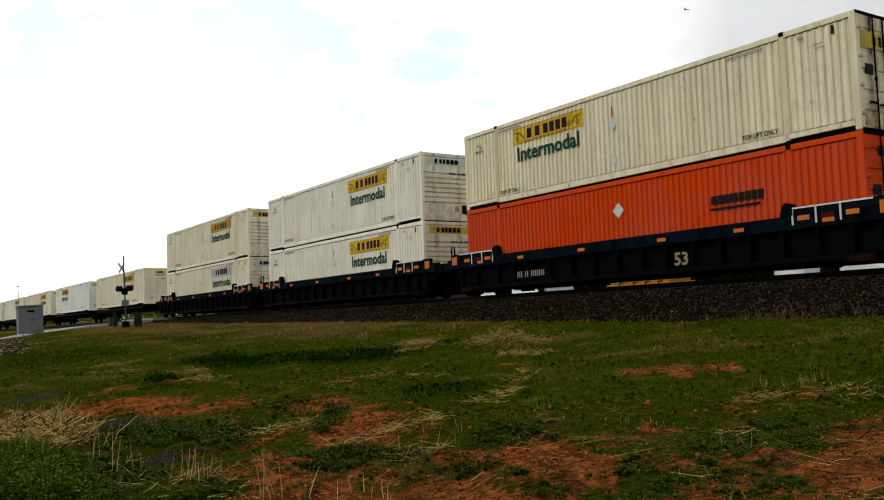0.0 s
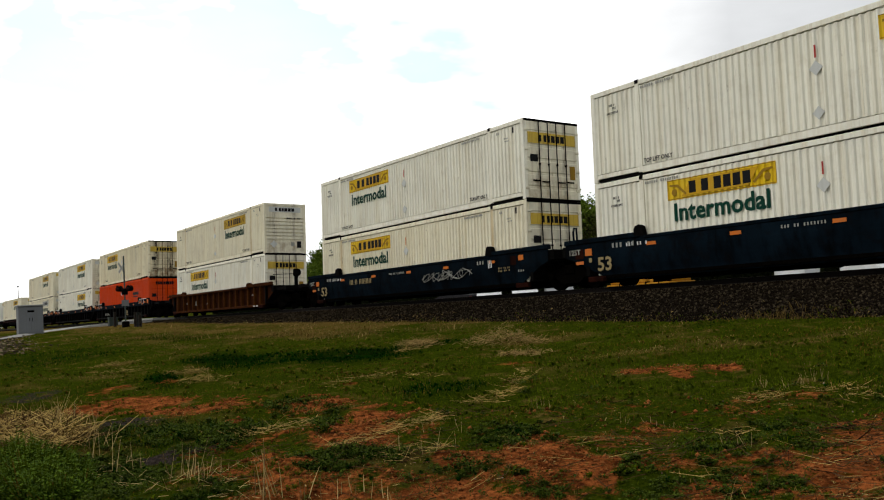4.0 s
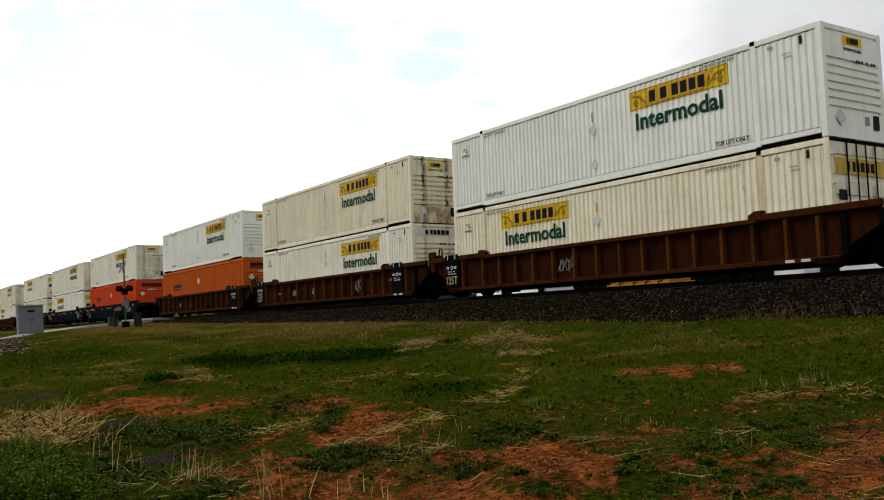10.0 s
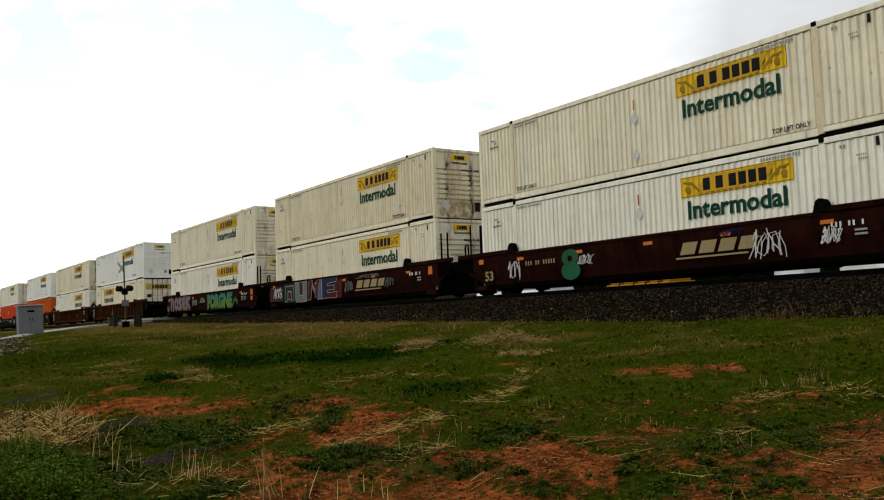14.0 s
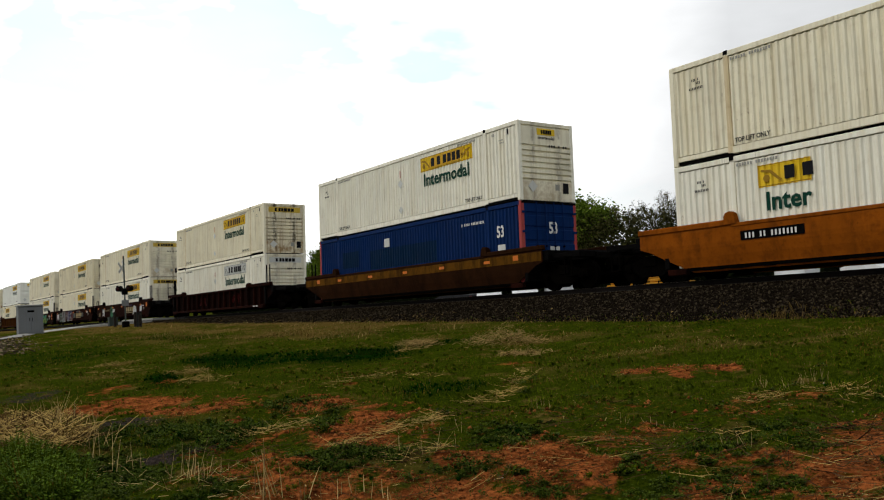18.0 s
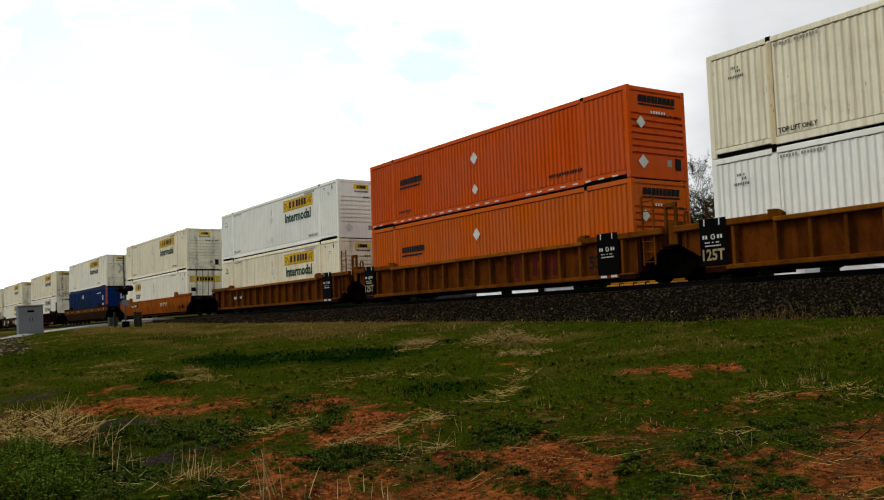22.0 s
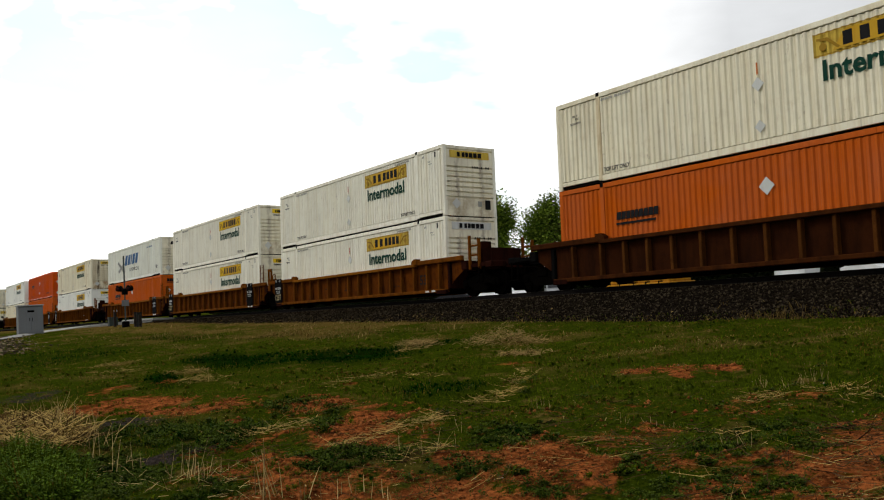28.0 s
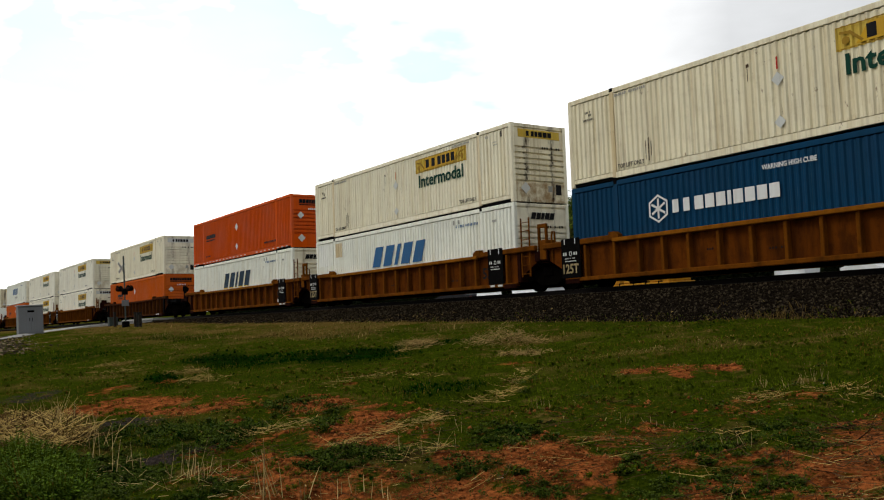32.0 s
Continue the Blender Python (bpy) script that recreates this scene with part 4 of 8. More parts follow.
def flank_marks(ob, flank, paint_):
    """What is painted on the near side."""
    if flank in ("R", "RF", "RG", "RX"):
        company_panel(ob, 1.58, 1.98, faded=flank == "RF", grey=flank == "RG")
    elif flank in ("L", "LF"):
        company_panel(ob, -5.05, 1.98, faded=flank == "LF")
    elif flank == "P":
        company_panel(ob, -5.25, 1.92, cut=1.55)
    elif flank in ("SL", "SR"):
        x = -5.45 if flank == "SL" else 3.55
        part("logo_mark", lambda: blocks(x, 1.66, 1.72, 0.24, "wwwmmwwww", 0.12).add(*bar_side(x - 0.02, x + 1.6, 1.50, 1.57)), INK, ob, "black company blocks over a bar", key=("dark_blocks", x))
    elif flank == "WT":
        part("logo_mark", lambda: blocks(-2.25, 1.36, 4.1, 0.82, "wwnww", 0.42), BLUEINK, ob, "big slanted blue company blocks", key="slant_blocks_up")
        t = part("lettering", words("INTERMODAL", 0.27, 3.02, INK, 0.0), INK, ob, "thin dark word")
        place(t, -0.85, -FLANK - 0.006, 0.80)
        t = part("lettering", words("53ft", 0.27, 0.50, INK), INK, ob)
        place(t, 6.78, -FLANK - 0.006, 0.56)
    elif flank in ("WB", "WK"):
        part("logo_mark", lambda: blocks(-2.32, 1.22, 4.4, 0.88, "wwnww", 0.40), NAVYINK if flank == "WK" else BLUEINK, ob, "big slanted blue company blocks", key=("slant_blocks", flank))
        if flank == "WK":
            part("logo_mark", lambda: blocks(-2.37, 1.17, 4.4, 0.88, "wwnww", 0.40, -FLANK - 0.007), YELLOW, ob, "yellow rim of the blocks", key="slant_rim")
        if flank == "WB":
            part("painted_patch", lambda: corrugated(-6.0, -5.25, 1.95, 2.62, 0.003, False), STAINED, ob, "brown stained patch", key="brown_patch")
            part("painted_patch", lambda: corrugated(-7.78, -6.25, 1.60, 2.66, 0.003, False), CLEAN, ob, "whiter repainted patch", key="white_patch")
        for k, (q0, q1, r0, r1) in enumerate(((6.75, 7.0, 2.30, 2.38), (4.2, 4.3, 2.45, 2.62), (4.55, 4.65, 2.45, 2.62))):
            part("painted_note", lambda: Geo().plate([(q0, r0), (q1, r0), (q1, r1), (q0, r1)], -FLANK - 0.010, -FLANK - 0.004), GREYINK, ob, key=("swift_note", k))
    elif flank == "CH":
        part("logo_mark", lambda: blocks(-3.8, 1.62, 3.65, 0.38, "m.m.wwwnwwww"), PALEINK, ob, "white company blocks", key="white_blocks")
        part("logo_sign", lambda: snow_sign(-4.34, 1.81, 0.42), PALEINK, ob, "white six-sided company sign", key="snow_sign")
        t = part("lettering", words("WARNING HIGH CUBE", 0.13, 1.6, PALEINK), PALEINK, ob)
        place(t, -0.72, -FLANK - 0.006, 2.38)
    elif flank == "53":
        t = part("lettering", words("53", 0.42, 0.42, PALEINK), PALEINK, ob, "white painted number")
        place(t, 6.62, -FLANK - 0.006, 1.70)
        part("notice", lambda: Geo().plate([(6.66, 1.0), (7.1, 1.0), (7.1, 1.42), (6.66, 1.42)], -FLANK - 0.01, -FLANK - 0.004), PLACARD, ob, "white notice plate", key="side_notice")
        part("notice", lambda: Geo().plate([(-1.6, 2.05), (-1.15, 2.05), (-1.15, 2.42), (-1.6, 2.42)], -FLANK - 0.01, -FLANK - 0.004), PLACARD, ob, "white notice plate", key="side_notice_b")
        part("painted_patch", lambda: corrugated(-5.6, -4.0, 1.35, 2.1, 0.003, False), BLUE_OLD, ob, "darker blue patch where a name was painted over", key="blue_patch_b")
        part("painted_patch", lambda: corrugated(-2.9, 2.6, 1.15, 2.0, 0.003, False), BLUE_OLD, ob, "darker blue patch where a name was painted over", key="blue_patch")
    if flank == "RF" and ob["label"].startswith("stained"):
        # a scrape, and a hole with a rusty drip
        for k, (x, z0, z1, w) in enumerate(((-4.72, 0.42, 1.00, 0.022), (-4.61, 0.36, 1.08, 0.034), (-4.50, 0.52, 0.94, 0.020), (-1.02, 2.24, 2.36, 0.09), (-0.995, 1.88, 2.24, 0.020))):
            part("stain_streak", lambda: Geo().plate([(x, z0), (x + w, z0 + 0.03), (x + w, z1), (x, z1 - 0.02)], -FLANK - 0.009, -FLANK - 0.004), STREAK, ob, "dark rusty streak", key=("stain_streak", k))
    if flank in ("R", "RF", "RG", "L", "LF", "P"):
        for x in (-5.90, 4.70):
            t = part("lettering", words("TOP LIFT ONLY", 0.13, 1.12, INK), INK, ob)
            place(t, x, -FLANK - 0.006, 0.34)
        part("number_mark", lambda: dashes(4.3, HIGH - 0.30, 1.2, 0.085, 14, 1), GREYINK, ob, key="side_marks_a")
        part("number_mark", lambda: dashes(6.35, HIGH - 0.36, 0.36, 0.09, 4, 2), GREYINK, ob, key="side_marks_b")
        part("number_mark", lambda: dashes(-5.9, HIGH - 0.30, 1.3, 0.08, 15, 4), GREYINK, ob, key="side_marks_c")
        part("placard", lambda: diamond(-0.08, 0.62), PLACARD, ob, "grey diamond placard", key="diamond_low")
        part("placard", lambda: diamond(-0.08, 1.74, 0.19), PLACARD, ob, "grey diamond placard", key="diamond_high")
        part("warning_tick", lambda: Geo().plate([(-0.10, 2.0), (-0.055, 2.0), (-0.055, 2.32), (-0.10, 2.32)], -FLANK - 0.010, -FLANK - 0.004), TICK_RED if paint_ is not CREAM else REFLECT, ob, "thin red tick", key="warning_tick")
        for k, (q, z) in enumerate(((6.95, 2.30), (7.0, 2.20), (-7.25, 2.32), (-7.15, 2.22), (-7.35, 2.08))):
            part("number_mark", lambda: dashes(q, z, 0.26 + 0.24 * (k == 4), 0.045 + 0.025 * (k > 1), 5 + 4 * (k == 4), 12 + k, fill=0.5), GREYINK if k < 2 else INK, ob, key=("post_note", k))
        part("placard", lambda: Geo().plate([(7.45, HIGH - 0.44), (7.53, HIGH - 0.44), (7.53, HIGH - 0.22), (7.45, HIGH - 0.22)], -FLANK - 0.01, -FLANK - 0.004), INK, ob, "small plate", key="side_plate")
    elif flank in ("SL", "SR"):
        part("placard", lambda: diamond(0.0, 1.95, 0.24), PLACARD, ob, "grey diamond placard", key="diamond_mid")
        part("placard", lambda: diamond(0.0, 0.75, 0.20), PLACARD, ob, "grey diamond placard", key="diamond_mid_low")
        part("number_mark", lambda: dashes(4.3, 0.52, 1.7, 0.11, 13, 6), INK, ob, key="side_marks_d")
        part("number_mark", lambda: dashes(-5.6, 0.48, 1.0, 0.08, 9, 7), INK, ob, key="side_marks_e")
        part("reflector_row", lambda: dashes(-7.9, 0.11, 15.8, 0.05, 26, 11, -FLANK - 0.014, 0.42), PLACARD, ob, "row of pale reflectors", key="side_reflectors")
    else:
        part("number_mark", lambda: dashes(4.4, HIGH - 0.58, 1.5, 0.10, 16, 8, fill=0.5), BLUEINK if paint_ is CHALK else PALEINK, ob, key="side_marks_f")


def bar_side(x0, x1, z0, z1):
    y = -FLANK - 0.012
    return [(x0, y, z0), (x1, y, z0), (x1, y, z1), (x0, y, z1)], [(0, 1, 2, 3)]


def snow_sign(x, z, r):
    g = Geo()
    y = -FLANK - 0.012
    for i in range(6):
        a, b = math.tau * i / 6 + math.pi / 6, math.tau * (i + 1) / 6 + math.pi / 6
        g.plate([(x + r * math.cos(a), z + r * math.sin(a)), (x + r * math.cos(b), z + r * math.sin(b)), (x + r * 0.84 * math.cos(b), z + r * 0.84 * math.sin(b)), (x + r * 0.84 * math.cos(a), z + r * 0.84 * math.sin(a))], y, y + 0.004)
        c, w = (math.cos(a), math.sin(a)), 0.035
        g.plate([(x - c[1] * w, z + c[0] * w), (x + c[1] * w, z - c[0] * w), (x + c[0] * r * 0.7 + c[1] * w, z + c[1] * r * 0.7 - c[0] * w), (x + c[0] * r * 0.7 - c[1] * w, z + c[1] * r * 0.7 + c[0] * w)], y, y + 0.004)
    return g


GRAF_GREEN = paint("sprayed_green", (0.014, 0.10, 0.042), dirt=(0.02, 0.03, 0.02), amount=0.6, spec=0.05)
GRAF_PINK = paint("sprayed_pink", (0.30, 0.055, 0.095), dirt=(0.08, 0.02, 0.02), amount=0.5, spec=0.05)
GRAF_FOREST = paint("sprayed_forest_green", (0.003, 0.026, 0.011), dirt=(0.01, 0.012, 0.008), amount=0.6, spec=0.05)
def faded_spray(name, low, high, z0, z1):
    """Spray paint in two tones, blended from the foot of the letters to their top, with gaps where it has worn off."""
    n = Nodes(name)
    xyz = n.node("ShaderNodeSeparateXYZ")
    n.link(n.coords(shift=False), xyz.inputs[0])
    cloud = n.noise(n.coords(), 2.4, 5, 0.6)
    col = n.mix(n.ramp(n.math("ADD", xyz.outputs["Z"], n.math("MULTIPLY", n.math("SUBTRACT", cloud, 0.5), 1.4)), z0, z1), low, high)
    col = n.mix(n.math("MULTIPLY", n.ramp(n.noise(n.coords((1.5, 1.5, 0.7)), 3.4, 6, 0.7), 0.55, 0.66), 0.8), col, (0.012, 0.018, 0.010))
    return n.done(col, 0.7, 0.0, 0.04)


GRAF_TEAL = faded_spray("sprayed_teal", (0.12, 0.16, 0.012), (0.012, 0.17, 0.125), 0.05, 0.75)
GRAF_BLUE = paint("sprayed_violet", (0.013, 0.013, 0.058), dirt=(0.01, 0.01, 0.02), amount=0.5, spec=0.05)
GRAF_GREY = paint("sprayed_silver", (0.15, 0.165, 0.16), dirt=(0.03, 0.025, 0.02), amount=0.7, spec=0.05)
GRAF_SILVER = paint("sprayed_pale_violet", (0.11, 0.11, 0.17), dirt=(0.03, 0.025, 0.03), amount=0.6, spec=0.05)
GRAF_DULL = paint("dull_red_patch", (0.030, 0.006, 0.0045), amount=0.4, spec=0.05)
GRAF_RED = paint("sprayed_red", (0.066, 0.004, 0.004), dirt=(0.02, 0.006, 0.004), amount=0.6, spec=0.05)


# ---------------------------------------------------------------- well cars
SIDE = 1.50                       # half the width of a car's well
RIBS = [-7.35, -6.05, -5.05, -4.1, -3.15, -2.1, -1.05, 0.0, 1.0, 1.95, 2.95, 3.9, 4.85, 5.85, 6.85, 7.75]
WHEELS = {-0.89: [], 0.89: []}


def sill_sheet():
    return Geo().plate([(-8.25, 0.25), (8.25, 0.25), (8.55, 0.62), (9.30, 1.02), (9.30, 1.42), (-9.30, 1.42), (-9.30, 1.02), (-8.55, 0.62)], -SIDE + 0.165, -SIDE + 0.185)


def belly_sheet():
    """A side that stands above and turns in below, cut up to an arch over each bogie."""
    g = Geo()
    rows = [(1.40, 0.0, 9.35), (0.98, 0.0, 9.35), (0.86, 0.012, 8.95), (0.62, 0.06, 8.45), (0.40, 0.125, 7.95), (0.20, 0.165, 7.50)]
    for off in (0.0, 0.02):
        v = [(e * x, -SIDE + 0.01 + y + off, z) for z, y, x in rows for e in (-1, 1)]
        g.add(v, [(2 * i, 2 * i + 1, 2 * i + 3, 2 * i + 2) for i in range(len(rows) - 1)])
    return g


def truck(car, x):
    """A two-axle bogie with its wheelsets, which turn."""
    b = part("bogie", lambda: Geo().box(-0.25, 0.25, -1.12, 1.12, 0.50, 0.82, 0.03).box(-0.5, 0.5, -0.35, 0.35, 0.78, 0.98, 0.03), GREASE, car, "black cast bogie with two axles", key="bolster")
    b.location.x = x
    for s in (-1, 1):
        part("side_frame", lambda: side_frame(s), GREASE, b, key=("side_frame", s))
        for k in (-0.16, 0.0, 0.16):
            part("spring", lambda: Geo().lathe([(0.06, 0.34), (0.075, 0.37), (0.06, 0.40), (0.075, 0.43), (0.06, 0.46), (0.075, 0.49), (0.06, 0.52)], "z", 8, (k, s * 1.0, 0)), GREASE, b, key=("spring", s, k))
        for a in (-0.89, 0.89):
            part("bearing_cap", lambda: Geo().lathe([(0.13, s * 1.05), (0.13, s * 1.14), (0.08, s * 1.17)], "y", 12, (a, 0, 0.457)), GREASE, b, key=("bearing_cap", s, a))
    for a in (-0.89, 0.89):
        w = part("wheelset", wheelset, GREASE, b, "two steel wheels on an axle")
        w.location = (a, 0, 0.457)
        WHEELS[a].append(w)
    return b


def side_frame(s):
    g = Geo()
    out = [(-1.12, 0.40), (-1.12, 0.62), (-0.72, 0.66), (-0.36, 0.76), (0.36, 0.76), (0.72, 0.66), (1.12, 0.62), (1.12, 0.40), (0.75, 0.42), (0.42, 0.20), (-0.42, 0.20), (-0.75, 0.42)]
    return g.plate(out, *sorted((s * 0.93, s * 1.07)))


def wheelset():
    g = Geo().tube([(0, -0.95, 0), (0, 0.95, 0)], 0.085, 10)
    for s in (-1, 1):
        g.lathe([(0.10, s * 0.66), (0.16, s * 0.69), (0.40, s * 0.70), (0.488, s * 0.685), (0.488, s * 0.712), (0.457, s * 0.725), (0.452, s * 0.83), (0.40, s * 0.80), (0.18, s * 0.775), (0.12, s * 0.84)], "y", 24)
    # a chalk mark on the plate shows the turning
    g.box(-0.03, 0.03, -0.812, -0.790, 0.22, 0.36)
    return g


def platform(e, coupled):
    x1 = 11.05 if coupled else 9.62
    g = Geo().box(*sorted((e * 8.35, e * x1)), -0.62, 0.62, 0.98, 1.22, 0.03)
    g.box(*sorted((e * 8.30, e * 8.48)), -1.44, 1.44, 0.34, 1.36, 0.02)
    g.box(*sorted((e * 9.25, e * 9.6)), -1.44, 1.44, 1.0, 1.36, 0.03)
    if coupled:
        g.box(*sorted((e * 10.6, e * 11.0)), -1.30, 1.30, 1.02, 1.26, 0.03)
        for s in (-1, 1):
            g.box(*sorted((e * 9.5, e * 10.7)), *sorted((s * 1.18, s * 1.30)), 1.08, 1.22, 0.01)
    return g


def well_car(style, steel, left, right, label, marks=()):
    """One unit. style: ribbed, smooth or banded; left, right: 'c' for a coupled end, 'a' for a joint shared with the next unit."""
    car = thing("well_car", label, "railcar", "cars of the train")
    for s in (-1, 1):
        turn = pose(0, 0, 0, 0, 0, 0 if s < 0 else 180)
        obs = []
        if style == "ribbed":
            # the sheet takes a darker copy of the steel, as shaded by the chord
            obs.append(part("side_sheet", sill_sheet, {CAR_YELLOW: SHADED_SHEET_YELLOW, CAR_BROWN: SHADED_SHEET_BROWN, CAR_DARK: SHADED_SHEET_DARK}.get(steel, steel), car, "steel well side with standing ribs"))
            for i, x in enumerate(RIBS):
                r = part("rib", lambda: Geo().box(-0.055, 0.055, -SIDE - 0.005, -SIDE + 0.17, 0.26, 1.36, 0.015), LIT_RIB_BROWN if steel is CAR_BROWN else steel, car)
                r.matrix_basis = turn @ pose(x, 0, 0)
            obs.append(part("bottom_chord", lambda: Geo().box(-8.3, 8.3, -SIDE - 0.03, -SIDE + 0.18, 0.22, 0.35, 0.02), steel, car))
            obs.append(part("top_chord", lambda: Geo().box(-6.05, 6.05, -SIDE - 0.085, -SIDE + 0.13, 1.335, 1.46, 0.02), LIT_CHORD_YELLOW if steel is CAR_YELLOW else steel, car, "top chord"))
        elif style == "smooth":
            obs.append(part("side_sheet", belly_sheet, steel, car, "smooth steel well side with a curved belly"))
            # light on the upper side is painted as a band over the darker steel
            if steel is CAR_TAN:
                obs.append(part("side_band", lambda: Geo().box(-9.30, 9.30, -SIDE - 0.002, -SIDE + 0.008, 1.02, 1.335), LIT_BAND_TAN, car, "yellowish upper band painted as the lit part of the side", key="side_band"))
            obs.append(part("top_chord", lambda: Geo().box(-6.05, 6.05, -SIDE - 0.015, -SIDE + 0.12, 1.33, 1.44, 0.025), steel, car, "top chord"))
        else:
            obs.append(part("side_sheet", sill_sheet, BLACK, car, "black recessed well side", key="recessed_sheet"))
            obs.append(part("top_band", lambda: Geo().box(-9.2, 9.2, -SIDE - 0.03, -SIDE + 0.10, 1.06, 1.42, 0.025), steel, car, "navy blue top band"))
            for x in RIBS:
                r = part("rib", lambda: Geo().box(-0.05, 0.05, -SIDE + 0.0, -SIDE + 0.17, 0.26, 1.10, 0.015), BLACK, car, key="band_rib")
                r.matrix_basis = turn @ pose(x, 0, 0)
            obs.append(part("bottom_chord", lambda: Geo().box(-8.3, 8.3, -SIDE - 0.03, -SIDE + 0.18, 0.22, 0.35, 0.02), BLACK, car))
        for e in (-1, 1):
            if style != "banded":
                obs.append(part("end_chord", lambda: Geo().box(*sorted((e * 6.05, e * 9.40)), -SIDE - 0.035, -SIDE + 0.135, 1.38, 1.57 if style == "ribbed" else 1.55, 0.03), steel, car, key=("end_chord", e, style)))
            if style == "ribbed":
                obs.append(part("guide_bracket", lambda: Geo().plate([(e * 5.80, 1.44), (e * 6.20, 1.44), (e * 6.20, 1.66), (e * 5.98, 1.66), (e * 5.80, 1.56)], -SIDE - 0.05, -SIDE + 0.15), steel, car, "steel container guide", key=("guide_wedge", e)))
            else:
                obs.append(part("guide_bracket", lambda: Geo().plate([(e * 5.86, 1.42), (e * 6.24, 1.42), (e * 6.24, 1.62), (e * 6.18, 1.72), (e * 6.04, 1.76), (e * 5.94, 1.70)], -SIDE - 0.045, -SIDE + 0.15), steel if steel in (CAR_ORANGE, CAR_TAN) else BLACK, car, "steel container guide", key=("guide_bracket", e)))
            obs.append(part("jack_pad", lambda: Geo().box(*sorted((e * 7.6, e * 8.3)), -SIDE - 0.04, -SIDE + 0.12, 0.15, 0.32, 0.02), CAR_DARK, car, key=("jack_pad", e)))
        for o in obs:
            o.matrix_basis = turn
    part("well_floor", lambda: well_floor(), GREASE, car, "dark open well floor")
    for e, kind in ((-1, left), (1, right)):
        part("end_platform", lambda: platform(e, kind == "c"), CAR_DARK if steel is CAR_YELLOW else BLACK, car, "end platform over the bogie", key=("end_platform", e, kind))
        if kind == "c":
            truck(car, 9.95 if e > 0 else -9.35)
            part("coupler", lambda: Geo().box(*sorted((e * 10.9, e * 11.55)), -0.12, 0.12, 0.72, 0.98, 0.04).box(*sorted((e * 11.4, e * 11.68)), -0.22, 0.22, 0.68, 1.02, 0.05), GREASE, car, key=("coupler", e))
        elif e < 0:
            truck(car, -9.65)
        # added black sheet that paints the shade at the ends of the dark cars
        if style == "smooth" and steel is CAR_DARK:
            part("end_plate", lambda: Geo().box(*sorted((e * 8.45, e * 9.42)), -SIDE - 0.007, -SIDE + 0.004, 0.86, 1.385, 0.002), GREASE, car, "black plate in place of the shade at the car's end", key=("end_plate", e))
        end_gear(car, e, kind, style, steel)
        # rails at the corner
        for s in (-1, 1):
            for gx in ((9.05,) if e < 0 and kind == "a" else ()):
                top = 1.95
                part("grab_rail", lambda: Geo().tube([(e * gx, s * 1.36, 0.95), (e * gx, s * 1.40, top - 0.12), (e * gx, s * 1.36, top), (e * gx, s * 1.26, top + 0.02), (e * gx, s * 1.24, top - 0.55)], 0.034, 6, False), steel if style != "banded" else BLACK, car, "upright grab rail", key=("grab_rail", e, s, gx))
        if e > 0 and style == "smooth" and steel is CAR_DARK:
            part("brake_frame", lambda: Geo().box(8.70, 8.80, 0.42, 0.58, 1.25, 2.92, 0.02).box(8.70, 8.80, 0.84, 1.02, 1.25, 2.92, 0.02).box(8.71, 8.79, 0.58, 0.84, 2.10, 2.24, 0.01), BLACK, car, "black upright frame with two posts")
            part("middle_post", lambda: Geo().tube([(8.75, -0.05, 1.2), (8.75, -0.05, 2.92)], 0.035, 6), CAR_DARK, car)
        if e > 0 and left == right == "c" and steel is CAR_BROWN:
            part("brake_stand", lambda: Geo().box(10.38, 10.54, -0.56, -0.38, 1.2, 1.95, 0.03).box(10.34, 10.58, -0.62, -0.32, 1.80, 2.22, 0.06).lathe([(0.20, 10.60), (0.22, 10.62), (0.20, 10.64)], "x", 14, (0, -0.46, 2.0)), BLACK, car, "black hand brake stand with a wheel")
            part("cross_rail", lambda: Geo().tube([(9.40, -1.38, 1.95), (10.4, -0.6, 1.95)], 0.014, 5), BLACK, car)
    side_marks(car, style, marks)
    return car


def ladder(e, s):
    """Two stiles with rungs, at the corner of a car."""
    g = Geo()
    xs = sorted((e * 8.58, e * 9.02))
    for x in xs:
        g.box(x - 0.028, x + 0.028, s * 1.43 - 0.02, s * 1.43 + 0.02, 0.52, 2.58, 0.006)
    for k in range(7):
        z = 0.62 + 0.30 * k
        g.tube([(xs[0], s * 1.43, z), (xs[1], s * 1.43, z)], 0.017, 5)
    return g


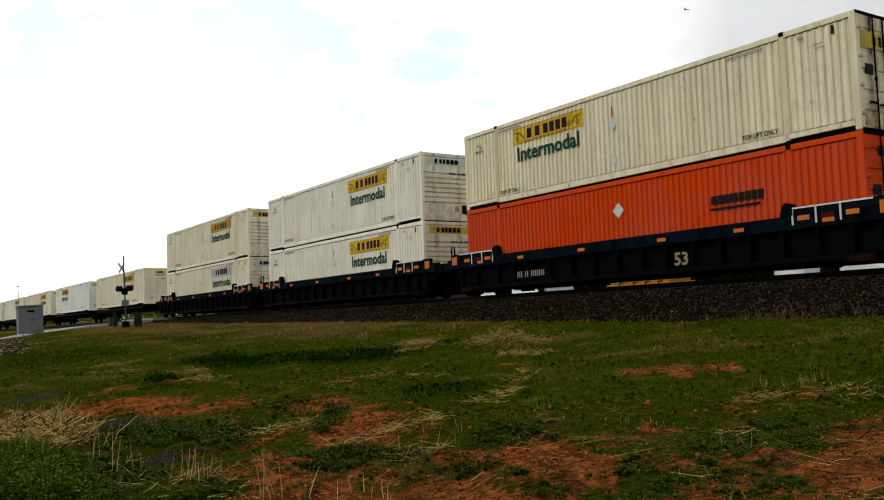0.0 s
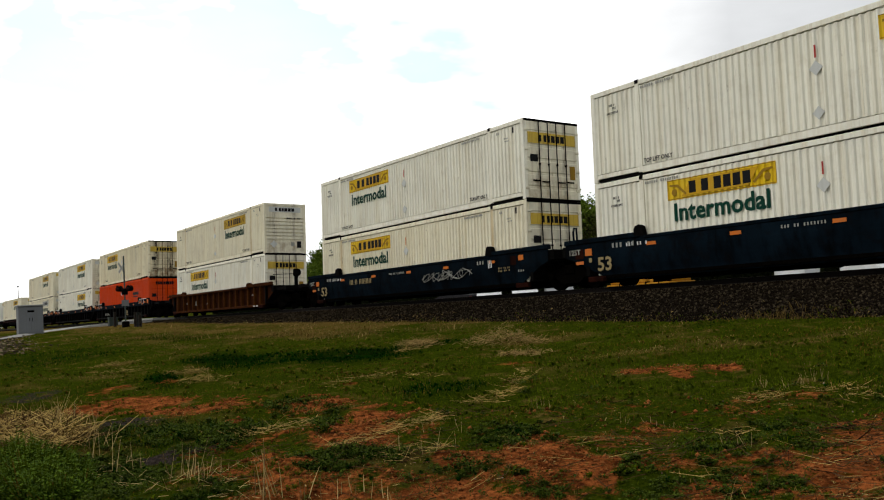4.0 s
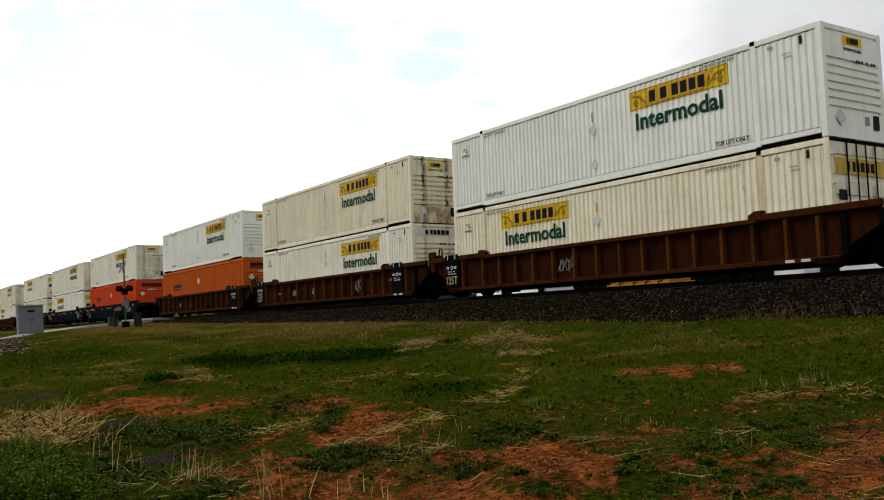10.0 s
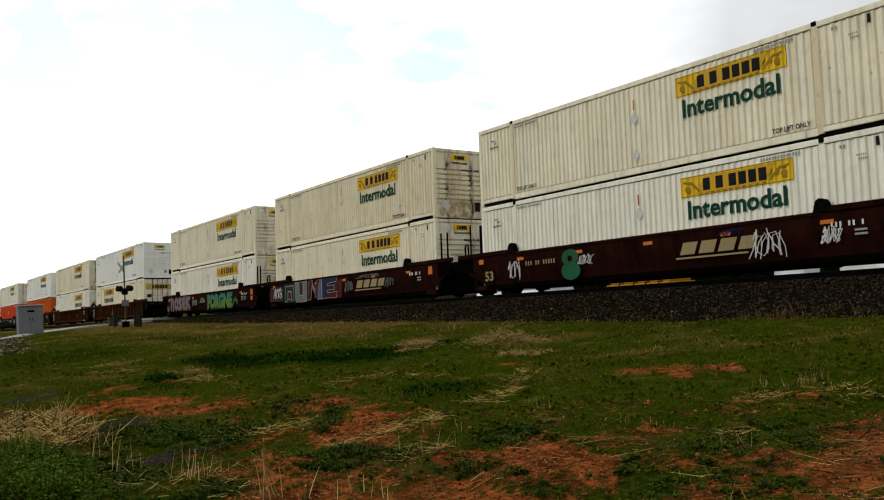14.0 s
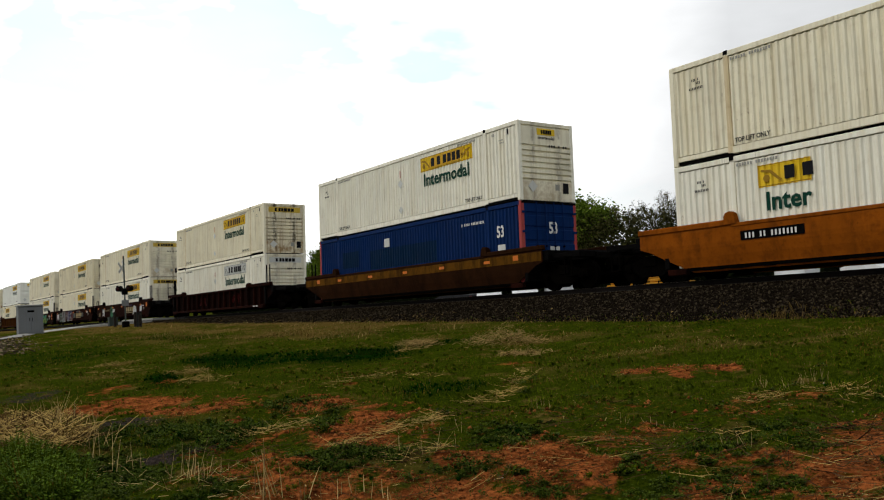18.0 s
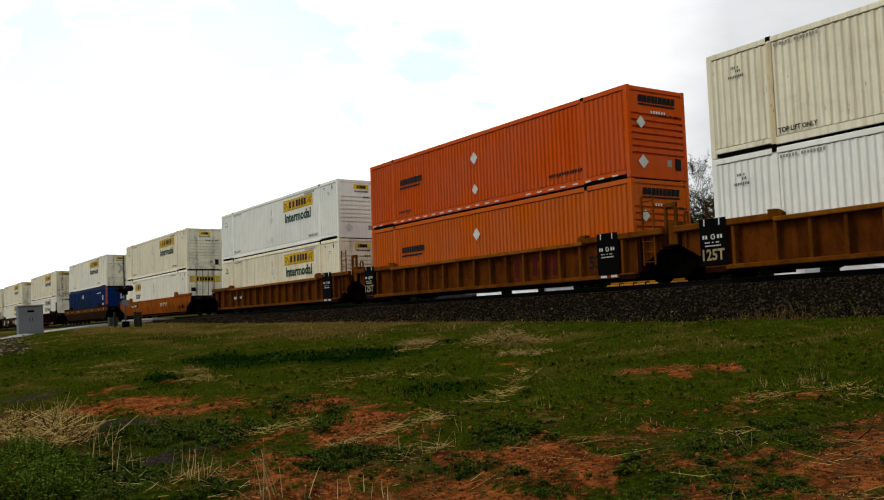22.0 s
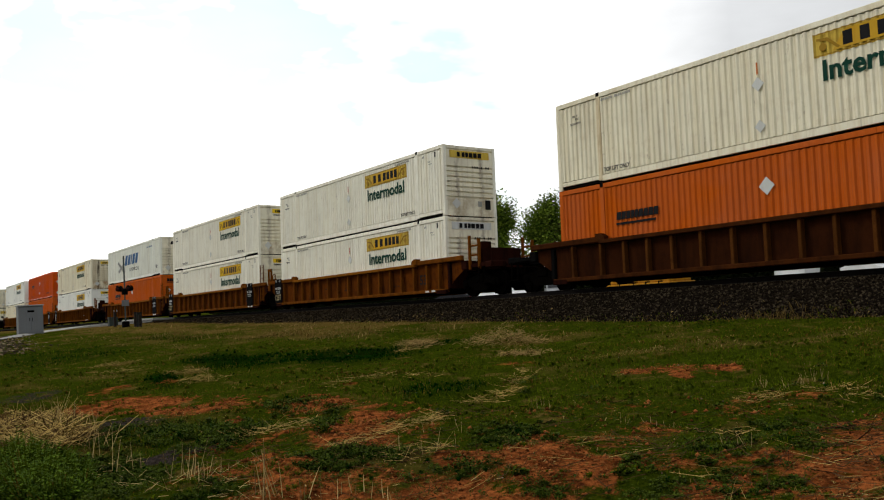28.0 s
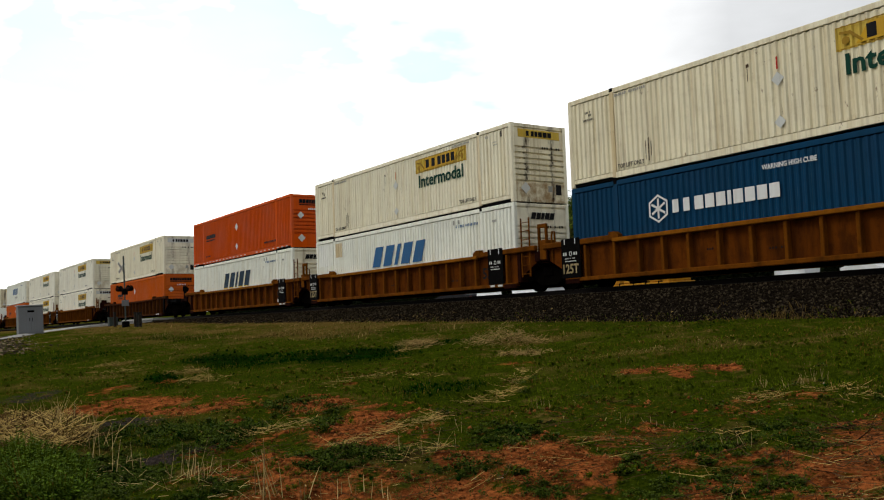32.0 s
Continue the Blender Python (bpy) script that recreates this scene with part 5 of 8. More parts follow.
def end_gear(car, e, kind, style, steel):
    """Ladders, posts, rails and steps at one end of a car."""
    tone = BLACK if style == "banded" or steel is CAR_BLUE else (CAR_DARK if steel is CAR_TAN else steel)
    yellow = style == "ribbed" and steel is CAR_YELLOW
    for s in (-1, 1):
        if e > 0 and yellow and kind == "a":
            part("ladder", lambda: ladder(e, s), tone, car, "steel corner ladder", key=("ladder", e, s))
        elif e > 0 and steel is CAR_DARK:
            for k, x in enumerate((8.62, 9.06)):
                part("grab_post", lambda: Geo().box(x - 0.03, x + 0.03, s * 1.40 - 0.03, s * 1.40 + 0.03, 1.2, 2.56, 0.01), BLACK, car, "thin upright post", key=("grab_post", s, k))
        if kind == "c" and yellow and e > 0:
            for k, x in enumerate((9.62, 10.22)):
                part("corner_post", lambda: Geo().box(*sorted((e * x, e * (x + 0.10))), s * 1.30 - 0.05, s * 1.30 + 0.05, 1.0, 2.30 - 0.16 * k, 0.012), tone, car, "upright steel post", key=("end_post", e, s, k))
            for z in (1.50, 1.86):
                part("hand_rail", lambda: Geo().box(*sorted((e * 9.66, e * 10.28)), s * 1.30 - 0.03, s * 1.30 + 0.03, z, z + 0.07, 0.01), tone, car, key=("end_rail", e, s, z))
        if kind == "c":
            part("foot_step", lambda: Geo().box(*sorted((e * 10.30, e * 10.72)), *sorted((s * 1.08, s * 1.42)), 0.42, 0.46, 0.006).box(*sorted((e * 10.32, e * 10.36)), s * 1.38 - 0.02, s * 1.38 + 0.02, 0.44, 1.08).box(*sorted((e * 10.66, e * 10.70)), s * 1.38 - 0.02, s * 1.38 + 0.02, 0.44, 1.08), GREASE, car, "hanging foot step", key=("foot_step", e, s))
        elif style == "ribbed" and e > 0:
            top = 2.28 if yellow else 1.86
            part("step_frame", lambda: Geo().box(9.28, 9.37, s * 1.24 - 0.05, s * 1.24 + 0.05, 1.3, top, 0.015).box(9.66, 9.75, s * 1.24 - 0.05, s * 1.24 + 0.05, 1.3, top, 0.015).box(9.28, 9.75, s * 1.24 - 0.05, s * 1.24 + 0.05, top - 0.12, top + 0.02, 0.015), tone, car, "upright steel frame", key=("step_frame", s, top))
        elif style == "ribbed":
            part("corner_box", lambda: Geo().box(-9.62, -9.30, *sorted((s * 1.02, s * 1.46)), 1.05, 1.72, 0.02), tone, car, "raised corner box", key=("corner_box", s))
        if style == "banded":
            part("end_chord", lambda: Geo().box(*sorted((e * 6.05, e * 8.92)), *sorted((s * (SIDE + 0.036), s * (SIDE - 0.09))), 1.40, 1.62, 0.02), steel, car, "raised navy end of the top band", key=("banded_chord", e, s))
    if style == "banded":
        part("edge_strip", lambda: Geo().box(*sorted((e * 6.15, e * 8.35)), -SIDE - 0.044, -SIDE - 0.036, 1.575, 1.615), PALEINK, car, "white top edge", key=("edge_strip", e))
        for k, x in enumerate((6.2, 6.85, 7.5)):
            part("mark_line", lambda: Geo().box(*sorted((e * x, e * (x + 0.05))), -SIDE - 0.044, -SIDE - 0.036, 1.18, 1.57), PLACARD, car, "white tick", key=("mark_line", e, k))
            part("reflector", lambda: Geo().box(*sorted((e * (x + 0.16), e * (x + 0.50))), -SIDE - 0.044, -SIDE - 0.036, 1.28, 1.40), GRAF_RED if k == 1 else REFLECT, car, "orange reflector", key=("end_reflector", e, k))
        part("reflector", lambda: Geo().box(*sorted((e * 8.50, e * 8.82)), -SIDE - 0.044, -SIDE - 0.036, 1.22, 1.52), REFLECT, car, "large orange reflector", key=("square_reflector", e))
    if style == "ribbed" and kind == "a" and steel in (CAR_YELLOW, CAR_BROWN):
        # a black board from the lower chord to the top, with two white ticks over it
        x0, x1 = (-8.42, -7.52) if e < 0 else (6.72, 7.62)
        board = part("mark_board", lambda: Geo().box(x0, x1, -SIDE - 0.048, -SIDE - 0.037, 0.34, 1.63, 0.003), BLACK, car, "black stencil board", key=("mark_board", e))
        for k, q in enumerate((0.18, 0.74)):
            part("mark_line", lambda: Geo().box(x0 + q * (x1 - x0), x0 + q * (x1 - x0) + 0.03, -SIDE - 0.056, -SIDE - 0.049, 1.44, 1.62), PALEINK, board, "white tick", key=("board_tick", e, k))
            part("number_mark", lambda: dashes(x0 + 0.10 + 0.5 * k, 1.08, 0.20, 0.10, 2, 3 + k, -SIDE - 0.056), PLACARD, board, key=("board_figure", e, k))
        part("stencil_ring", lambda: stencil_ring((x0 + x1) / 2, 1.13, 0.075), PLACARD, board, "small white ring", key=("stencil_ring", e))
        for k in range(2):
            part("number_mark", lambda: dashes(x0 + 0.18, 0.96 - 0.09 * k, 0.55, 0.035, 9, 5 + k, -SIDE - 0.056), PLACARD, board, key=("board_line", e, k))
        if e < 0:
            place(part("lettering", words("125T", 0.30, 0.74, TANINK), TANINK, board, "white painted figures"), x0 + 0.08, -SIDE - 0.056, 0.50)
    if kind == "c" and yellow and e > 0:
        part("bulkhead", lambda: Geo().box(*sorted((e * 9.78, e * 9.86)), -1.05, 1.05, 1.18, 1.86, 0.02).box(*sorted((e * 9.70, e * 9.95)), -0.9, -0.45, 1.18, 2.08, 0.03), CAR_DARK if steel in (CAR_YELLOW, CAR_ORANGE, CAR_TAN) else BLACK, car, "low end bulkhead", key=("bulkhead", e))


def well_floor():
    g = Geo()
    for i in range(17):
        x = -8.0 + i
        g.box(x - 0.16, x + 0.16, -1.42, 1.42, 0.24, 0.33)
    g.box(-8.3, 8.3, -0.2, 0.2, 0.22, 0.31)
    g.box(-8.3, 8.3, -1.42, -1.1, 0.25, 0.34).box(-8.3, 8.3, 1.1, 1.42, 0.25, 0.34)
    return g


def outside(style):
    """How far out the marks lie on a car's side."""
    return {"ribbed": -SIDE + 0.158, "smooth": -SIDE + 0.002, "banded": -SIDE - 0.036}[style]


def side_marks(car, style, marks):
    """Reflectors and painted figures on the near side."""
    y = outside(style)
    thin = lambda x0, x1, z0, z1: Geo().box(x0, x1, y - 0.008, y - 0.001, z0, z1)
    if style == "banded":
        for x in (-7.0, -4.6, -1.5, 1.9, 4.6, 7.2):
            part("reflector", lambda: thin(x - 0.16, x + 0.16, 1.17, 1.27), REFLECT, car, "orange reflector", key=("reflector", style, x))
    elif style == "smooth":
        for x in () if car["label"].startswith("smooth-sided orange") else (-5.6, -2.6, 0.4, 3.2, 6.2):
            part("reflector", lambda: thin(x - 0.18, x + 0.18, 1.12, 1.22), REFLECT, car, "orange reflector", key=("reflector", style, x))
        for x in () if car["label"].startswith("smooth-sided orange") else ((7.9,) if "navy" in car["label"] else (-7.9, 7.9)):
            part("reflector", lambda: thin(x - 0.14, x + 0.14, 1.12, 1.30), REFLECT, car, "orange reflector", key=("reflector_end", x))
    else:
        for x in (6.95, 7.4):
            part("reflector", lambda: Geo().box(x - 0.13, x + 0.13, -SIDE - 0.038, -SIDE - 0.031, 0.25, 0.32), PLACARD, car, "pale reflector", key=("reflector_low", x))
    for kind, *a in marks:
        if kind == "word":
            text, x, z, h, w, ink = a
            bold = 0.07 if ink in (GRAF_GREEN, GRAF_GREY, GRAF_BLUE, GRAF_RED, GRAF_TEAL) else 0.026
            t = part("lettering", words(text, h, w, ink, bold), ink, car)
            place(t, x, y - 0.010 - 0.004 * (ink is GRAF_TEAL), z)
        elif kind == "bars":
            x, z, w, h, n, ink = a
            tagged(part("number_mark", lambda: dashes(x, z, w, h, int(n * 1.6), 9, y - 0.014, 0.45), ink, car, "plain painted marks", key=("car_marks", style, *a[:5])), kind="stuff")
        elif kind == "plate":
            x0, x1, z0, z1, ink = a
            part("painted_panel", lambda: thin(x0, x1, z0, z1), ink, car, key=("car_panel", style, *a[:4]))
        elif kind == "scrawl":
            x, z, w, h, ink, seed = a
            tagged(part("painted_scrawl", lambda: scrawl(x, z, w, h, seed, y - 0.010), ink, car, "sprayed scrawl", key=("scrawl", style, *a[:4], seed)), kind="stuff")
        elif kind == "fat":
            # fat silver letters with a black line and a pink halo
            x, z, w, h = a
            for k, (ink, wide, lift) in enumerate(((GRAF_PINK, 0.33, 0.006), (INK, 0.26, 0.010), (GRAF_GREY, 0.215, 0.014))):
                tagged(part("sprayed_letters", fat_letters(x, z, w, h, wide, y - lift), ink, car, ("pink halo", "black outline", "silver letters")[k]), kind="stuff")
        elif kind == "shape":
            outline, ink, lift = a
            lift += 0.004
            part("sprayed_shape", Geo().plate(list(outline), y - 0.006 - lift, y - 0.002 - lift), ink, car, "sprayed coloured shape")


FAT = [[((0.1, 0.1), (0.1, 0.75), (0.0, 0.95)), ((0.1, 0.6), (0.35, 0.85), (0.7, 0.75), (0.78, 0.1))],
       [((0.5, 0.12), (0.12, 0.3), (0.12, 0.7), (0.5, 0.88), (0.88, 0.7), (0.88, 0.3), (0.5, 0.12))],
       [((0.85, 0.82), (0.3, 0.88), (0.15, 0.65), (0.75, 0.42), (0.8, 0.18), (0.1, 0.14))],
       [((0.12, 0.48), (0.85, 0.52), (0.7, 0.85), (0.25, 0.82), (0.12, 0.45), (0.3, 0.12), (0.85, 0.16))],
       [((0.15, 0.1), (0.15, 0.92)), ((0.2, 0.5), (0.55, 0.82), (1.0, 0.85)), ((0.4, 0.55), (0.95, 0.1))]]


def fat_letters(x, z, w, h, wide, y):
    """Five fat letters drawn with a broad stroke, each piece of it a rounded bar."""
    g = Geo()
    for i, strokes in enumerate(FAT):
        for line in strokes:
            pts = [(x + w * (i + 0.08 + 0.84 * u) / 5, z + h * v) for u, v in line]
            for (ax, az), (bx, bz) in zip(pts, pts[1:]):
                turn = math.atan2(bz - az, bx - ax)
                ring = [(bx + wide / 2 * math.cos(turn + q), bz + wide / 2 * math.sin(turn + q)) for q in (-1.57, -0.78, 0.0, 0.78, 1.57)]
                ring += [(ax + wide / 2 * math.cos(turn + q), az + wide / 2 * math.sin(turn + q)) for q in (1.57, 2.36, 3.14, 3.93, 4.71)]
                g.plate(ring, y - 0.0003 * len(g.f) / 12, y + 0.002)
    return g


def stencil_ring(x, z, r):
    g = Geo()
    for i in range(10):
        a, b = math.tau * i / 10, math.tau * (i + 1) / 10
        g.plate([(x + r * math.cos(a), z + r * math.sin(a)), (x + r * math.cos(b), z + r * math.sin(b)), (x + r * 0.66 * math.cos(b), z + r * 0.66 * math.sin(b)), (x + r * 0.66 * math.cos(a), z + r * 0.66 * math.sin(a))], -SIDE - 0.054, -SIDE - 0.047)
    return g


def scrawl(x, z, w, h, seed, y):
    """A sprayed line that loops about."""
    rnd = random.Random(seed)
    g = Geo()
    for k in range(3):
        pts, n = [], 15
        ph, fx = rnd.random() * 6, rnd.uniform(1.5, 3.0)
        for i in range(n):
            q = i / (n - 1)
            pts.append((x + w * (q * 0.8 + 0.1) + 0.09 * w * math.sin(q * 17 + ph), y, z + h * (0.5 + 0.45 * math.sin(q * fx * 7 + ph) * (0.6 + 0.4 * rnd.random()))))
        g.tube(pts, 0.014, 4, False)
    return g


def spine_car(label):
    """A low skeleton car that carries one container above its beam."""
    car = thing("spine_car", label, "railcar", "cars of the train")
    part("beam", lambda: Geo().box(-9.4, 9.4, -0.33, 0.33, 0.62, 1.05, 0.04), BLACK, car, "black centre beam", key="spine_beam")
    for x in (-7.6, -3.0, 3.0, 7.6):
        part("cross_arm", lambda: Geo().box(x - 0.2, x + 0.2, -1.35, 1.35, 0.92, 1.18, 0.03), BLACK, car, key=("spine_arm", x))
    for s in (-1, 1):
        part("side_rail", lambda: Geo().box(-7.9, 7.9, *sorted((s * 1.25, s * 1.38)), 0.88, 1.06, 0.02), CAR_DARK, car, key=("spine_rail", s))
    truck(car, -9.65)
    return car


# ---------------------------------------------------------------- the train
def gone(t):
    """How far the train has gone by t seconds; it gathers speed slowly."""
    return 14.862 * t + 0.00561 * t * t


BLUE_MARKS = (("word", "53", -7.87, 0.50, 0.42, 0.62, TANINK), ("word", "125T", -9.15, 1.06, 0.17, 0.52, GREYINK), ("plate", -8.42, -8.12, 1.00, 1.22, REFLECT), ("plate", -8.86, -8.50, 0.74, 0.84, REFLECT), ("plate", -8.88, -8.50, 0.92, 1.22, CAR_DARK), ("bars", -7.2, 1.16, 1.0, 0.14, 4, GREYINK), ("plate", -8.25, -8.13, 0.78, 0.92, TANINK), ("bars", 5.3, 1.12, 1.0, 0.13, 4, GREYINK), ("bars", 6.6, 0.78, 0.7, 0.06, 5, TANINK), ("bars", 6.6, 0.88, 0.7, 0.06, 6, TANINK), ("bars", -1.2, 1.14, 1.3, 0.08, 9, GREYINK), ("bars", -6.6, 1.16, 0.9, 0.10, 5, PALEINK), ("bars", 6.0, 0.95, 0.25, 0.3, 2, PALEINK),
              ("plate", 7.3, 7.62, 0.98, 1.30, CAR_DARK), ("bars", 7.75, 0.72, 0.5, 0.07, 3, GREYINK))
NUMBER = ("bars", -4.85, 0.90, 2.1, 0.22, 10, TANINK)
YELLOW_MARKS = (("word", "53", 6.12, 0.60, 0.40, 0.52, INK), ("bars", 4.0, 0.60, 0.5, 0.07, 4, INK), ("bars", -2.6, 0.80, 0.5, 0.06, 4, INK), ("bars", -0.6, 0.66, 0.7, 0.05, 5, INK))
LEFT_PLATES = tuple(("plate", a, b, 0.74, 1.02, BLACK) for a, b in ((-5.92, -5.16), (-4.97, -4.18))) + (("bars", -5.86, 0.80, 0.66, 0.16, 3, PALEINK), ("bars", -4.92, 0.80, 0.70, 0.16, 4, PALEINK))
NUMBER_PLATES = tuple(("plate", a, b, 0.68, 0.92, BLACK) for a, b in ((4.0, 4.76), (4.94, 5.76))) + (("bars", 4.06, 0.73, 0.66, 0.14, 3, PALEINK), ("bars", 5.0, 0.73, 0.70, 0.14, 4, PALEINK))
OLD_MARKS = (("bars", -5.8, 0.78, 0.6, 0.12, 4, GREYINK), ("scrawl", -4.0, 0.6, 0.7, 0.4, GREYINK, 3), ("scrawl", -1.6, 0.62, 0.6, 0.4, GREYINK, 4), ("bars", 6.2, 0.9, 0.7, 0.10, 4, GREYINK))
# the railroad's slanted name is left as plain slanted blocks
NAME_BLOCKS = tuple(("shape", ((1.6 + 0.66 * i, 0.72), (2.12 + 0.66 * i, 0.72), (2.26 + 0.66 * i, 1.06), (1.74 + 0.66 * i, 1.06)), TANINK, 0.0) for i in range(4))
RAIL_MARKS = NAME_BLOCKS + (("plate", 1.45, 3.9, 0.60, 0.65, TANINK), ("bars", 6.3, 1.02, 0.9, 0.12, 5, PALEINK), ("bars", 6.9, 0.78, 0.7, 0.05, 1, GREYINK), ("bars", 6.9, 0.88, 0.7, 0.05, 1, GREYINK), ("plate", 7.75, 8.05, 0.98, 1.22, REFLECT))
GRAF_A = (("bars", 6.3, 1.02, 0.9, 0.12, 5, PALEINK), ("bars", 6.3, 0.72, 0.8, 0.22, 5, GREYINK), ("plate", 7.75, 8.05, 0.98, 1.22, REFLECT), ("plate", 7.75, 8.05, 0.68, 0.90, REFLECT),
          ("fat", -7.55, 0.42, 4.35, 0.92), ("scrawl", -2.9, 0.6, 1.3, 0.5, GREYINK, 21), ("word", "53", -8.35, 0.42, 0.34, 0.42, TANINK), ("plate", -9.15, -8.75, 1.12, 1.30, REFLECT), ("word", "FORGNE", 0.22, 0.38, 0.92, 4.6, GRAF_GREEN), ("word", "FORGNE", 0.36, 0.46, 0.78, 4.4, GRAF_TEAL),
          ("shape", ((4.7, 0.42), (5.2, 0.95), (5.75, 0.72), (5.6, 0.45), (5.3, 0.75), (4.9, 0.40)), GRAF_GREEN, 0.0), ("scrawl", -1.2, 0.7, 1.0, 0.5, GREYINK, 23))


def sprayed_letter(x0, x1, z0, z1, strokes):
    """A block letter: each stroke a four-cornered field with a pale line round it. strokes: corners in parts of the letter's box, and the paint."""
    out = []
    for corners, ink in strokes:
        p = [(x0 + u * (x1 - x0), z0 + w * (z1 - z0)) for u, w in corners]
        cx, cz = sum(q[0] for q in p) / 4, sum(q[1] for q in p) / 4
        out.append(("shape", [(x + math.copysign(0.035, x - cx), z + math.copysign(0.030, z - cz)) for x, z in p], GREYINK, 0.0))
        out.append(("shape", p, ink, 0.006))
    return tuple(out)


box_ = lambda a, b, c, d: ((a, c), (b, c), (b, d), (a, d))
GRAF_N = sprayed_letter(-6.40, -5.32, 0.40, 1.16, [(((0.0, 0.0), (0.26, 0.0), (0.30, 1.0), (0.08, 1.0)), GRAF_FOREST), (((0.30, 0.70), (0.92, 0.70), (1.0, 1.0), (0.30, 1.0)), GRAF_FOREST), (((0.74, 0.06), (1.0, 0.06), (0.98, 0.70), (0.72, 0.70)), GRAF_FOREST), (((0.33, 0.12), (0.68, 0.14), (0.66, 0.62), (0.35, 0.62)), GRAF_RED)])
GRAF_U = sprayed_letter(-5.16, -3.72, 0.32, 1.34, [(((0.06, 0.0), (0.36, 0.30), (0.34, 1.0), (0.0, 1.0)), GRAF_GREY), (((0.70, 0.30), (0.98, 0.0), (1.0, 1.0), (0.70, 1.0)), GRAF_GREY), (((0.10, 0.0), (0.94, 0.0), (0.70, 0.28), (0.36, 0.28)), GRAF_GREY), (((0.40, 0.34), (0.66, 0.34), (0.66, 0.98), (0.38, 0.98)), GRAF_DULL)])
GRAF_M = sprayed_letter(-3.60, -2.02, 0.38, 1.34, [(((0.0, 0.0), (0.20, 0.0), (0.36, 1.0), (0.10, 1.0)), GRAF_RED), (((0.30, 1.0), (0.36, 0.55), (0.60, 0.12), (0.56, 0.50)), GRAF_GREY), (((0.52, 0.14), (0.60, 0.12), (0.88, 1.0), (0.66, 1.0)), GRAF_RED), (((0.72, 0.0), (1.0, 0.0), (0.98, 1.0), (0.80, 1.0)), GRAF_SILVER)])
GRAF_E = sprayed_letter(-1.95, -0.35, 0.40, 1.36, [(box_(0.0, 0.34, 0.0, 1.0), GRAF_BLUE), (((0.34, 0.74), (0.92, 0.78), (1.0, 1.0), (0.30, 1.0)), GRAF_BLUE), (box_(0.34, 0.80, 0.40, 0.60), GRAF_BLUE), (((0.30, 0.0), (0.95, 0.0), (1.0, 0.26), (0.34, 0.24)), GRAF_RED)])
GRAF_B = RAIL_MARKS + (("plate", -6.60, -5.22, 0.30, 1.30, GRAF_FOREST), ("plate", -0.62, 0.15, 0.36, 1.24, GRAF_RED)) + GRAF_N + GRAF_U + GRAF_M + GRAF_E + (("plate", -8.5, -6.7, 0.42, 1.2, GRAF_DULL),
          ("scrawl", -8.0, 0.5, 1.2, 0.7, PALEINK, 24), ("scrawl", 0.4, 0.5, 0.9, 0.7, GRAF_GREY, 25), ("scrawl", 1.6, 1.12, 2.2, 0.2, GRAF_GREY, 26), ("scrawl", 4.2, 0.6, 0.8, 0.5, GRAF_GREY, 27))
GRAF_C = RAIL_MARKS + (("word", "53", -7.68, 0.50, 0.34, 0.5, TANINK), ("scrawl", -6.4, 0.4, 0.9, 0.8, PALEINK, 31), ("shape", [(-3.0 + 0.46 * math.cos(k * math.tau / 16), 0.58 + 0.30 * math.sin(k * math.tau / 16)) for k in range(16)], GRAF_GREEN, 0.0), ("shape", [(-3.02 + 0.40 * math.cos(k * math.tau / 16), 1.02 + 0.27 * math.sin(k * math.tau / 16)) for k in range(16)], GRAF_GREEN, 0.002), ("shape", [(-3.02 + 0.12 * math.cos(k * math.tau / 10), 0.98 + 0.10 * math.sin(k * math.tau / 10)) for k in range(10)], CAR_DARK, 0.006), ("bars", -5.3, 0.90, 1.6, 0.15, 8, TANINK),
          ("scrawl", 3.9, 0.35, 1.2, 0.9, PALEINK, 32), ("scrawl", -2.7, 0.7, 0.8, 0.4, PALEINK, 33), ("scrawl", 6.0, 0.6, 0.6, 0.5, PALEINK, 34), ("scrawl", 2.9, 1.1, 0.9, 0.2, GRAF_BLUE, 35))
FADED_NAME = tuple(("plate", a, b, c, d, GRAF_RED) for a, b, c, d in ((1.9, 2.9, 1.02, 1.16), (2.3, 2.5, 0.52, 1.02), (3.1, 3.7, 1.02, 1.16), (3.3, 3.5, 0.52, 1.02), (4.0, 4.2, 0.52, 1.16), (4.35, 4.55, 0.52, 1.16)))

WHITE_BOX = "white corrugated container with yellow panel"
CREAM_BOX = "cream weathered container with yellow panel"
STAIN_BOX = "stained cream container streaked with rust"
RED_BOX = "orange-red corrugated container with black blocks"
ORANGE_BOX = "orange corrugated container with pale diamonds"

